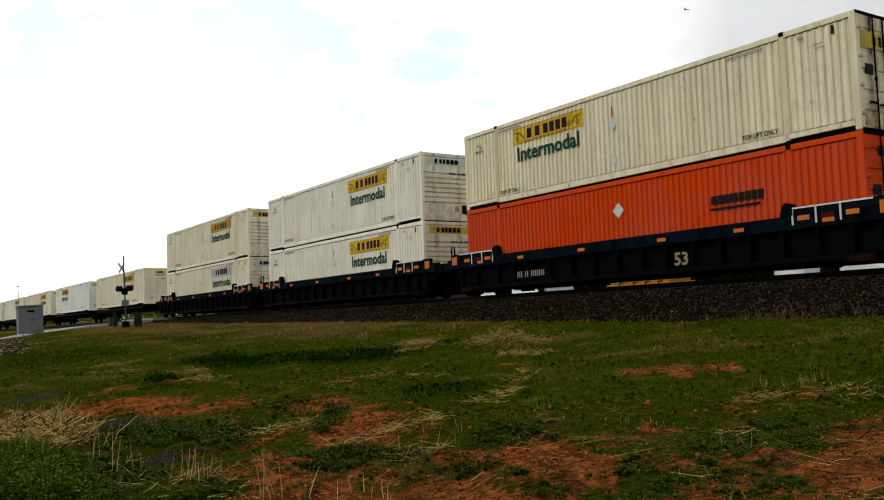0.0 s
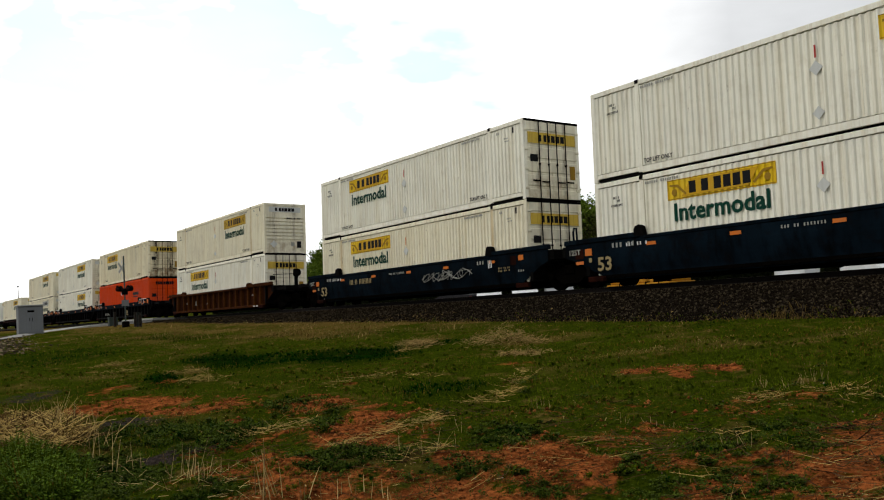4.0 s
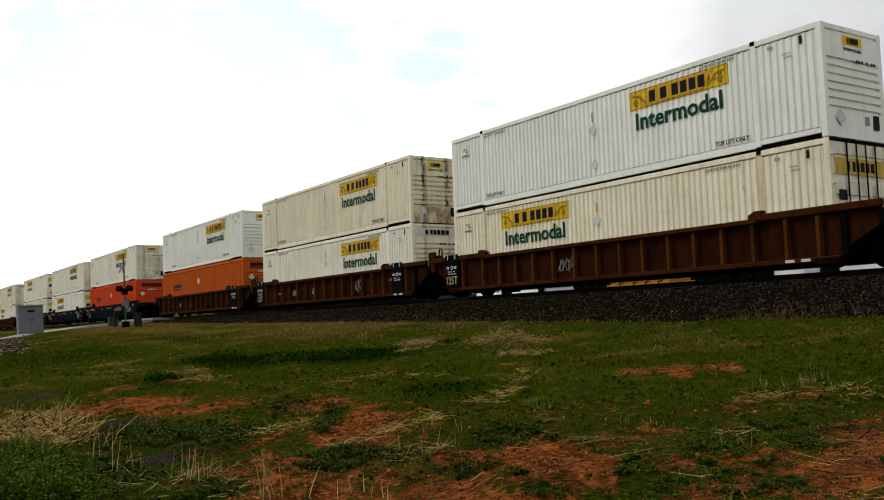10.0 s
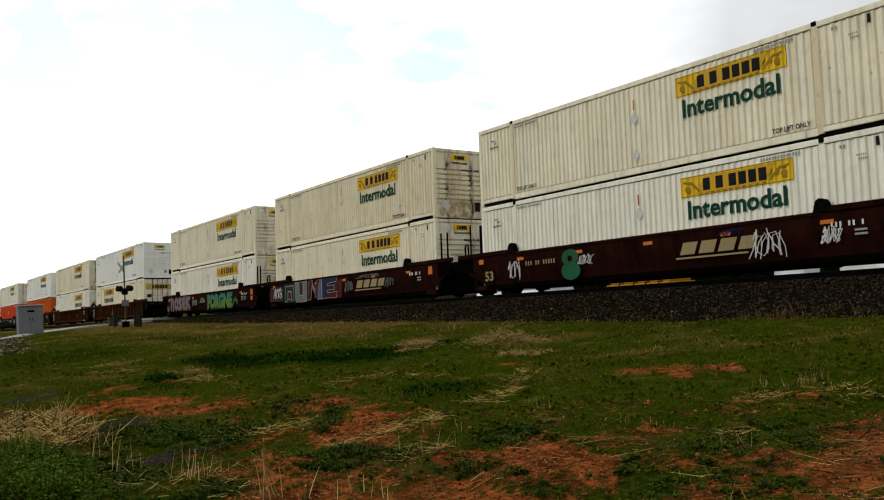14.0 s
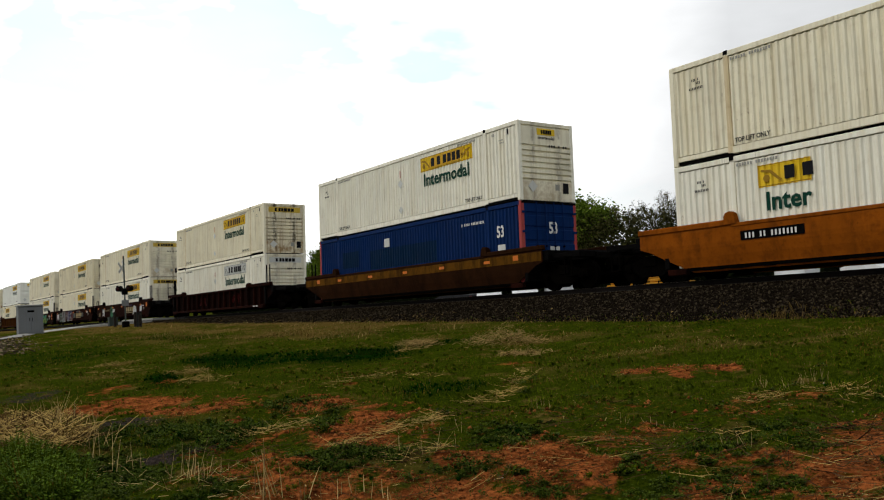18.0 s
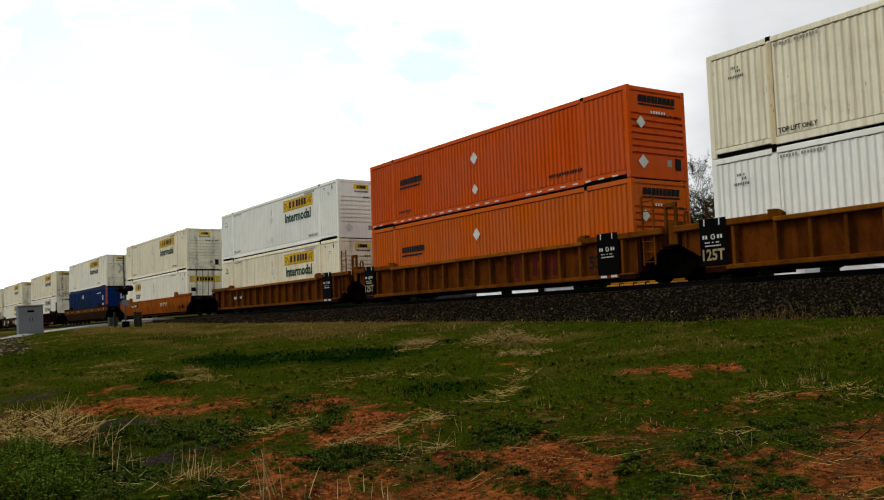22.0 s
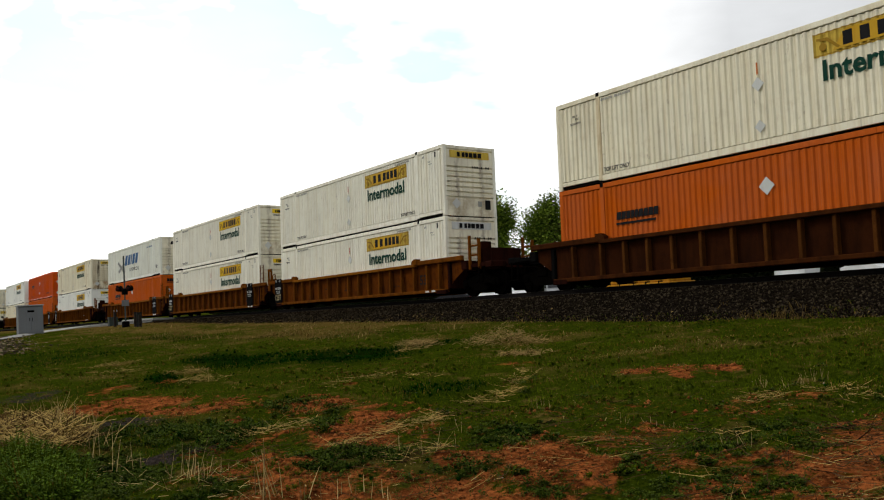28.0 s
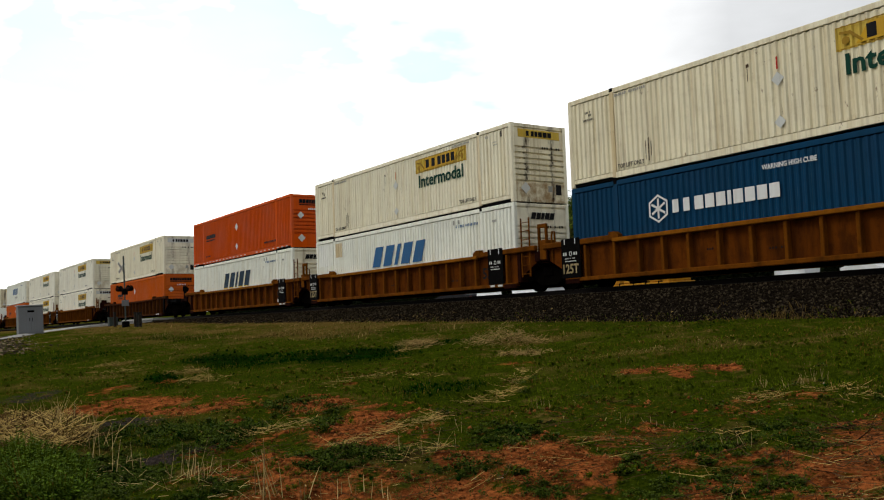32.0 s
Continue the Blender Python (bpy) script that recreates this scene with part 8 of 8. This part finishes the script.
straws("dead_stalks", [(-7.55, 1.9, 0.25, 0.05, 0.6), (-7.04, 1.98, 0.25, 0.05, 1.4), (-6.61, 2.06, 0.25, 0.05, 2.2), (-6.51, 2.24, 0.22, 0.04, 0.8), (-6.17, 2.28, 0.2, 0.03, 1.6), (-6.05, 2.32, 0.2, 0.03, 0.9), (-8.33, 1.95, 0.3, 0.05, 0.5), (-8.51, 2.1, 0.3, 0.05, 1.9), (-7.3, 2.3, 0.3, 0.04, 1.1), (-6.9, 2.35, 0.25, 0.04, 0.3)], 10, 35, 0.19, 0.0052, 40, BLEACHED, "stiff pale dead stalks, fallen over one another")
stalks("tall_stems", [(-7.38, 2.31, 0.34, 4, 0.06), (-6.71, 2.16, 0.30, 4, 0.05), (-6.94, 2.13, 0.34, 4, 0.06), (-6.75, 2.22, 0.26, 3, 0.05), (-5.93, 2.4, 0.44, 3, 0.03), (-5.88, 2.41, 0.52, 3, 0.03), (-5.85, 2.45, 0.40, 3, 0.03), (-6.01, 2.39, 0.36, 3, 0.04), (-5.66, 2.62, 0.30, 4, 0.05), (-5.64, 2.78, 0.16, 3, 0.06),
                      (-5.3, 2.96, 0.18, 4, 0.05), (-5.52, 2.92, 0.14, 2, 0.05), (-8.31, 1.98, 0.45, 2, 0.05), (-8.18, 2.14, 0.36, 2, 0.05), (-9.14, 1.95, 0.5, 4, 0.08), (-6.95, 2.44, 0.22, 2, 0.05)], 33, 0.0085, 0.17, BLEACHED, "tall thin dead stems standing in the grass")
stalks("standing_stalks", [(-13.6, 2.05, 0.42, 4, 0.15), (-13.0, 1.8, 0.4, 4, 0.2), (-12.06, 2.18, 0.5, 7, 0.12), (-11.34, 2.11, 0.5, 8, 0.10), (-10.44, 2.0, 0.5, 8, 0.10), (-10.36, 2.15, 0.4, 5, 0.10), (-9.52, 2.06, 0.42, 5, 0.08), (-11.8, 1.7, 0.34, 5, 0.3), (-10.8, 1.6, 0.3, 5, 0.3)], 36, 0.0105, 0.42, BLEACHED, "bleached stalks standing in the straw heap")
stalks("pale_sprigs", [(-5.75, 7.99, 0.16, 4, 0.05), (-6.07, 8.58, 0.20, 5, 0.06), (-6.05, 8.78, 0.20, 5, 0.06), (-6.0, 9.06, 0.18, 6, 0.10), (-6.23, 8.17, 0.16, 4, 0.04), (-6.11, 8.1, 0.16, 4, 0.04), (-4.45, 5.49, 0.14, 5, 0.04), (-4.33, 5.5, 0.18, 2, 0.02), (-5.82, 6.04, 0.12, 3, 0.03), (-5.72, 6.04, 0.12, 3, 0.03), (-5.63, 6.05, 0.12, 3, 0.03),
                       (-7.57, 6.17, 0.20, 3, 0.03), (-7.41, 6.2, 0.14, 4, 0.05), (-5.98, 5.88, 0.12, 4, 0.05), (-4.1, 8.3, 0.12, 5, 0.2), (-7.0, 4.7, 0.26, 5, 0.15), (-6.3, 4.0, 0.22, 4, 0.2)], 53, 0.0058, 0.46, BLEACHED, "pale thin sprigs standing in the grass")


def verge(n, seed):
    """Tufts that grow up into the foot of the ballast."""
    rng = np.random.default_rng(seed)
    x = -8 - 54 * rng.random(n) ** 1.3
    y = 17.0 + np.abs(rng.normal(0, 0.35, n)) * (0.3 + 1.2 * patchy(x, x * 0, 2.3, 91))
    for mat, pick, name, label in ((DRY, rng.random(n) < 0.6, "verge_straw", "dead brown grass at the foot of the ballast"), (BLADE, rng.random(n) < 0.2, "verge_grass", "green grass at the foot of the ballast")):
        spots = list(zip(x[pick], y[pick], rng.uniform(0.5, 1.3, int(pick.sum()))))
        strewn(spots, 16, seed, 0.16, 0.16, 1.5, name, label, mat, 0.020)


verge(420, 47)
strewn([(-34.6, 10.6, 1.5), (-33.0, 11.0, 1.4), (-31.0, 10.9, 1.3), (-36.2, 10.2, 1.4), (-29.0, 12.0, 1.2), (-27.5, 12.6, 1.2), (-25.2, 12.3, 1.2), (-23.0, 12.4, 1.1), (-38.5, 9.6, 1.4), (-41.0, 9.3, 1.3), (-30.2, 13.6, 1.3), (-26.4, 14.2, 1.3), (-22.0, 14.6, 1.2)], 120, 48, 0.26, 0.42, 1.3, "dead_clumps", "low clumps of dead brown weeds", DRY, 0.012)
strewn([(-13.2, 17.3, 0.9), (-12.7, 17.4, 1.2), (-12.3, 17.4, 1.1), (-11.9, 17.3, 0.8)], 60, 50, 0.34, 0.20, 0.8, "tan_tufts", "tan dead grass at the foot of the ballast", DRY, 0.012)
strewn([(-34.0, 10.3, 1.3), (-32.2, 10.6, 1.2), (-35.6, 9.9, 1.2), (-28.3, 11.8, 1.0), (-24.2, 12.0, 1.0)], 150, 49, 0.20, 0.45, 1.4, "dark_clumps", "dark matted weeds", LUSH_SHADED, 0.014)


def scatter_dry(n, seed):
    """Dry stems all over, and the pale strip along the bank."""
    rng = np.random.default_rng(seed)
    r = 4.0 * (70 / 4.0) ** rng.random(n)
    a = np.radians(rng.uniform(24, 90, n))
    x, y = -r * np.sin(a), r * np.cos(a)
    keep = (y < 18.3) & (y > 1.0) & (x > -62) & (rng.random(n) < dry_at(x, y) * 0.95 + 0.02) & (rng.random(n) > 0.7 * soil_at(x, y))
    x, y, r = x[keep], y[keep], r[keep]
    return blades("dry_grass", x, y, (0.02 + 0.075 * rng.random(len(x)) ** 2) * np.clip(r / 9, 0.7, 1.7), 0.0022 + 0.00045 * r, 2.2, seed, DRY, "dry brown grass among the green")


scatter_dry(170000, 41)


def weed_bush(x, y, size, seed, n, label):
    """Leafy weeds: many small leaves on low stems."""
    rnd = random.Random(seed)
    z = float(ground_z(x, y))
    ob = thing("weed_bush", label, "weeds", "weeds on the meadow", at=pose(x, y, z))
    g, lv, lf = Geo(), [], []
    for i in range(n):
        a, rr = rnd.random() * math.tau, size * math.sqrt(rnd.random())
        h = size * (0.38 + 0.62 * rnd.random() ** 1.5) * (1.1 - 0.6 * (rr / size))
        p0, p1 = Vector((rr * 0.7 * math.cos(a), rr * 0.7 * math.sin(a), 0)), Vector((rr * math.cos(a), rr * math.sin(a), h))
        g.tube([p0, p0.lerp(p1, 0.6) + Vector((0, 0, 0.02)), p1], [0.005, 0.004, 0.002], 3, False)
        for k in range(20):
            q = p0.lerp(p1, rnd.uniform(0.3, 1.05))
            b = rnd.random() * math.tau
            s = rnd.uniform(0.005, 0.015)
            u = Vector((math.cos(b), math.sin(b), rnd.uniform(-0.2, 0.7))) * s * 1.8
            w = Vector((-math.sin(b), math.cos(b), rnd.uniform(-0.4, 0.4))) * s
            c = len(lv)
            lv += [tuple(q), tuple(q + u * 0.5 + w), tuple(q + u), tuple(q + u * 0.5 - w)]
            lf.append((c, c + 1, c + 2, c + 3))
    part("stem_tangle", g, BLADE, ob)
    c = Geo()
    c.add(lv, lf)
    tagged(part("leaves", c, WEED if size < 0.2 else FRESH, ob), kind="stuff")


for i, (wx, wy, ws) in enumerate([(-8.9, 1.40, 0.40), (-8.2, 1.25, 0.36), (-9.2, 1.3, 0.40), (-7.7, 1.25, 0.30), (-8.5, 1.6, 0.28), (-7.7, 1.5, 0.26), (-9.6, 1.40, 0.34), (-7.4, 1.35, 0.24)]):
    weed_bush(wx, wy, ws, 300 + i, 190, "dense green leafy weeds in the meadow")
for i, (wx, wy, ws) in enumerate([(-8.0, 3.85, 0.22), (-6.9, 3.5, 0.2), (-9.9, 3.5, 0.25), (-10.6, 3.6, 0.22), (-5.6, 4.7, 0.16), (-4.6, 4.6, 0.15), (-4.2, 4.9, 0.14), (-4.4, 4.3, 0.14), (-5.0, 3.9, 0.12), (-3.7, 4.5, 0.12), (-3.9, 5.1, 0.13), (-4.0, 5.7, 0.14), (-12.3, 4.0, 0.12), (-7.9, 5.2, 0.2), (-4.8, 5.5, 0.14), (-3.3, 5.6, 0.12)]):
    weed_bush(wx, wy, ws * 0.5, 340 + i, 22, "small green weed in bare red soil")

k = 260
rng = np.random.default_rng(12)
rr = 3.6 * (14 / 3.6) ** rng.random(k)
aa = np.radians(rng.uniform(24, 88, k))
sx, sy = -rr * np.sin(aa), rr * np.cos(aa)
ss = 0.004 + 0.012 * rng.random(k) ** 3
sp = octa[None] * (1 + 0.6 * (rng.random((k, 6, 3)) - 0.5)) * ss[:, None, None] + np.stack([sx, sy, ground_z(sx, sy) + ss * 0.3], -1)[:, None]
PEBBLE = grainy("pale_pebbles", (0.14, 0.075, 0.040), (0.42, 0.33, 0.22), 30.0, 0.9, spec=0.0)
stuff("pebbles", sp.reshape(-1, 3), (tri8[None] + 6 * np.arange(k)[:, None, None]).reshape(-1, 3), PEBBLE, "small pale stones on the bare soil", "pebbles")


def twigs(n, seed):
    """Thin dead twigs that lie on the ground."""
    rnd = random.Random(seed)
    g = Geo()
    for i in range(n):
        r, a = 3.6 * (10 / 3.6) ** rnd.random(), math.radians(rnd.uniform(26, 72))
        x, y = -r * math.sin(a), r * math.cos(a)
        b, ln = rnd.random() * math.tau, rnd.uniform(0.08, 0.40)
        pts = []
        for k in range(4):
            q = k / 3 - 0.5
            px, py = x + math.cos(b) * ln * q + rnd.uniform(-0.006, 0.006), y + math.sin(b) * ln * q + rnd.uniform(-0.006, 0.006)
            pts.append((px, py, float(ground_z(px, py)) + 0.012 + (0.06 * rnd.random() if k == 3 else 0)))
        g.tube(pts, rnd.uniform(0.0016, 0.0036), 4, False)
    return tagged(new("twigs", g.mesh("twigs", TWIG)), "thin dead twigs lying on soil and grass", "twigs", kind="stuff")


twigs(420, 77)


def small_weeds(n, seed):
    """Low rosettes of small leaves over the trodden soil."""
    rng = np.random.default_rng(seed)
    r = 3.7 * (9.5 / 3.7) ** rng.random(n)
    a = np.radians(rng.uniform(26, 78, n))
    x, y = -r * np.sin(a), r * np.cos(a)
    clump = growth_at(x, y)
    keep = (rng.random(n) < np.clip(clump, 0.03, 1)) & (rng.random(n) < 0.15 + 1.3 * soil_at(x, y))
    x, y = x[keep], y[keep]
    m, leaves = len(x), 9
    size = rng.uniform(0.006, 0.017, m)
    z = ground_z(x, y)
    b = rng.uniform(0, math.tau, (m, leaves))
    s = size[:, None] * rng.uniform(0.6, 1.2, (m, leaves))
    lift = rng.uniform(0.1, 1.3, (m, leaves)) * s
    base = np.stack([x[:, None] + 0.5 * s * np.cos(b) * rng.uniform(0, 1.6, (m, leaves)), y[:, None] + 0.5 * s * np.sin(b), z[:, None] + lift], -1)
    u = np.stack([np.cos(b) * s, np.sin(b) * s, 0.5 * s * rng.uniform(-0.2, 1, (m, leaves))], -1)
    w = np.stack([-np.sin(b) * s, np.cos(b) * s, 0.4 * s * rng.uniform(-1, 1, (m, leaves))], -1) * 0.42
    v = np.stack([base, base + 0.55 * u + w, base + u, base + 0.55 * u - w], 2).reshape(-1, 3)
    return stuff("small_weeds", v, np.arange(len(v)).reshape(-1, 4), WEED, "low green weeds over the red soil", "weeds")


small_weeds(26000, 83)


def litter(n, seed):
    """Short broken bits of dead stalk that lie about on the near ground."""
    rng = np.random.default_rng(seed)
    r = 3.6 * (13 / 3.6) ** rng.random(n)
    a = np.radians(rng.uniform(24, 88, n))
    x, y = -r * np.sin(a), r * np.cos(a)
    keep = (y > 0.8) & (rng.random(n) < np.clip((patches(x, y, 0.9, 71) - 0.38) * 4, 0.05, 1) * (0.25 + 0.75 * soil_at(x, y)))
    x, y, r = x[keep], y[keep], r[keep]
    m = len(x)
    b, ln = rng.uniform(0, math.tau, m), 0.012 + 0.055 * rng.random(m) ** 2
    w = rng.uniform(0.0012, 0.0028, m)
    d, q = np.stack([np.cos(b), np.sin(b)], -1) * ln[:, None] * 0.5, np.stack([-np.sin(b), np.cos(b)], -1) * w[:, None]
    z0, z1 = ground_z(x - d[:, 0], y - d[:, 1]) + 0.006, ground_z(x + d[:, 0], y + d[:, 1]) + 0.006 + 0.03 * rng.random(m) ** 3
    c = np.stack([x, y], -1)
    v = np.stack([np.column_stack([c - d - q, z0]), np.column_stack([c - d + q, z0 + w]), np.column_stack([c + d + q, z1 + w]), np.column_stack([c + d - q, z1])], 1).reshape(-1, 3)
    return stuff("stalk_litter", v, np.arange(len(v)).reshape(-1, 4), DRY, "broken dead stalks lying on soil and grass", "litter")


litter(26000, 91)


# ---------------------------------------------------------------- a passing insect
def flying_insect():
    ob = thing("flying_insect", "small dark dragonfly in the air", "insect")
    g = Geo()
    g.smooth = True
    part("body", g.lathe([(0.001, -0.022), (0.0022, -0.015), (0.0022, 0.004), (0.0042, 0.008), (0.0042, 0.015), (0.001, 0.019)], "x", 8), BLACK, ob)
    for s in (-1, 1):
        for x in (0.004, 0.011):
            part("wing", Geo().add([(x, 0, 0.003), (x + 0.004, s * 0.024, 0.006), (x - 0.001, s * 0.026, 0.006), (x - 0.004, s * 0.004, 0.003)], [(0, 1, 2, 3)]), GREASE, ob)
    return ob


INSECT = flying_insect()

straws("lying_stalks", [(-3.72, 5.78, 0.2, 0.03, 0.5), (-3.42, 5.16, 0.2, 0.03, 0.5), (-3.55, 5.76, 0.2, 0.03, 0.7), (-3.49, 5.4, 0.2, 0.03, 0.6), (-2.94, 4.7, 0.15, 0.03, 0.9), (-5.6, 4.7, 0.4, 0.03, 0.9), (-6.2, 5.0, 0.4, 0.03, 0.7), (-4.7, 4.4, 0.4, 0.02, 0.5), (-4.1, 4.7, 0.3, 0.03, 2.2), (-5.2, 3.6, 0.35, 0.03, 2.6), (-3.5, 4.5, 0.2, 0.03, 2.3)], 6, 37, 0.40, 0.0042, 14, MATTED, "single long pale stalks lying on the soil")
straws("twig_tangle", [(-3.96, 6.08, 0.22, 0.05, 0.4), (-3.99, 6.35, 0.22, 0.06, 0.6), (-3.6, 5.9, 0.2, 0.05, 0.5), (-3.4, 5.3, 0.2, 0.04, 0.6), (-6.6, 3.5, 0.3, 0.03, 0.6), (-5.0, 5.2, 0.3, 0.03, 2.4), (-7.9, 5.6, 0.3, 0.03, 0.5), (-4.6, 4.9, 0.4, 0.02, 1.4), (-6.0, 3.7, 0.3, 0.03, 0.3)], 22, 38, 0.30, 0.0050, 22, TWIG, "tangle of dark dead twigs")


def clumped(name, rows, n, leaves, seed, size, material, label, blade):
    """Low clumps that grow out of one foot: blades that arch outwards, or small leaves in a dome. rows: places, weights."""
    rng = np.random.default_rng(seed)
    px, py, weight = rows
    pick = rng.choice(len(px), n, p=weight / weight.sum())
    cx, cy = px[pick], py[pick]
    far = np.hypot(cx, cy)
    big = size * (0.45 + 0.9 * rng.random(n)) * np.clip(far / 7, 0.8, 1.5)
    i = np.repeat(np.arange(n), leaves)
    m = len(i)
    a, q = rng.uniform(0, math.tau, m), np.sqrt(rng.random(m))
    foot = np.stack([cx[i], cy[i], ground_z(cx, cy)[i] - 0.006], -1)
    out = np.stack([np.cos(a), np.sin(a), np.zeros(m)], -1)
    side = np.stack([-np.sin(a), np.cos(a), np.zeros(m)], -1)
    up = np.array([0.0, 0.0, 1.0])
    b = big[i][:, None]
    if blade:
        w = (0.0022 + 0.00050 * far[i])[:, None] * rng.uniform(0.7, 1.2, (m, 1))
        h = b * rng.uniform(0.5, 1.0, (m, 1))
        lo = foot + out * b * 0.22 * q[:, None]
        mid = lo + up * h * 0.7 + out * b * 0.22 * q[:, None]
        tip = lo + up * h * rng.uniform(0.55, 1.0, (m, 1)) + out * b * rng.uniform(0.3, 0.9, (m, 1)) * q[:, None]
        v = np.stack([lo - side * w, lo + side * w, mid + side * w * 0.7, mid - side * w * 0.7, tip], 1).reshape(-1, 3)
        k = 5 * np.arange(m)[:, None]
        f = np.concatenate([k + np.array([[0, 1, 2]]), k + np.array([[0, 2, 3]]), k + np.array([[3, 2, 4]])], 0)
        return stuff(name, v, f, material, label, "grass")
    rise = np.sqrt(np.clip(1 - q ** 2, 0, 1))[:, None] * rng.uniform(0.25, 1.0, (m, 1))
    p = foot + out * b * 0.62 * q[:, None] + up * (b * 0.62 * rise + 0.006)
    s = rng.uniform(0.006, 0.015, (m, 1)) * np.clip(far[i] / 6, 0.8, 1.6)[:, None]
    u = (out * rng.uniform(0.3, 1.0, (m, 1)) + up * rng.uniform(-0.3, 0.8, (m, 1))) * s * 1.7
    w = (side + up * rng.uniform(-0.5, 0.5, (m, 1))) * s * 0.62
    v = np.stack([p, p + u * 0.5 + w, p + u, p + u * 0.5 - w], 1).reshape(-1, 3)
    return stuff(name, v, np.arange(len(v)).reshape(-1, 4), material, label, "weeds")


def spread(n, seed, r0, r1, weigh):
    """Places over the meadow in front, with the weight of each."""
    rng = np.random.default_rng(seed)
    r, a = r0 * (r1 / r0) ** rng.random(n), np.radians(rng.uniform(24, 90, n))
    x, y = -r * np.sin(a), r * np.cos(a)
    return x, y, np.where((y < 17.2) & (y > 0.7), weigh(x, y), 0.0) + 1e-9


clumped("leafy_weeds", spread(30000, 201, 3.6, 12.5, lambda x, y: weedy_at(x, y) ** 1.5 + 0.02 * (1 - soil_at(x, y)) * patchy(x, y, 0.4, 65)), 1700, 56, 202, 0.066, WEED, "dark green leafy weeds in low clumps", False)
clumped("lush_tussocks", spread(30000, 203, 6.0, 32.0, lambda x, y: lush_at(x, y) ** 2.5 * growth_at(x, y)), 1300, 26, 204, 0.040, LUSH_SHADED, "tussocks of dense green grass, darkened for the shade of hollows", True)
clumped("grass_tussocks", spread(30000, 205, 4.0, 26.0, lambda x, y: growth_at(x, y) ** 2 * (1 - dry_at(x, y)) * (1 - lush_at(x, y)) ** 2 * patchy(x, y, 0.9, 67) ** 2), 2600, 26, 206, 0.044, BLADE, "tussocks of green spring grass", True)


def clods(n, seed):
    """Crumbs of dry red earth on the bare places."""
    rng = np.random.default_rng(seed)
    r = 3.6 * (15 / 3.6) ** rng.random(n)
    a = np.radians(rng.uniform(26, 82, n))
    x, y = -r * np.sin(a), r * np.cos(a)
    keep = rng.random(n) < np.clip(soil_at(x, y) * 1.3 - 0.2, 0, 1)
    x, y, r = x[keep], y[keep], r[keep]
    m = len(x)
    s = (0.004 + 0.016 * rng.random(m) ** 3) * np.clip(r / 6, 0.8, 1.6)
    p = octa[None] * (1 + 0.7 * (rng.random((m, 6, 3)) - 0.5)) * s[:, None, None] + np.stack([x, y, ground_z(x, y) + s * 0.3], -1)[:, None]
    n_ = Nodes("red_earth_crumbs")
    q = n_.node("ShaderNodeNewGeometry").outputs["Random Per Island"]
    earth = n_.done(n_.mix(q, (0.05, 0.015, 0.004), (0.34, 0.115, 0.034)), 1.0, 0, 0.0)
    return stuff("earth_clods", p.reshape(-1, 3), (tri8[None] + 6 * np.arange(m)[:, None, None]).reshape(-1, 3), earth, "crumbs of dry red earth on bare soil", "earth")


clods(40000, 95)


motions()
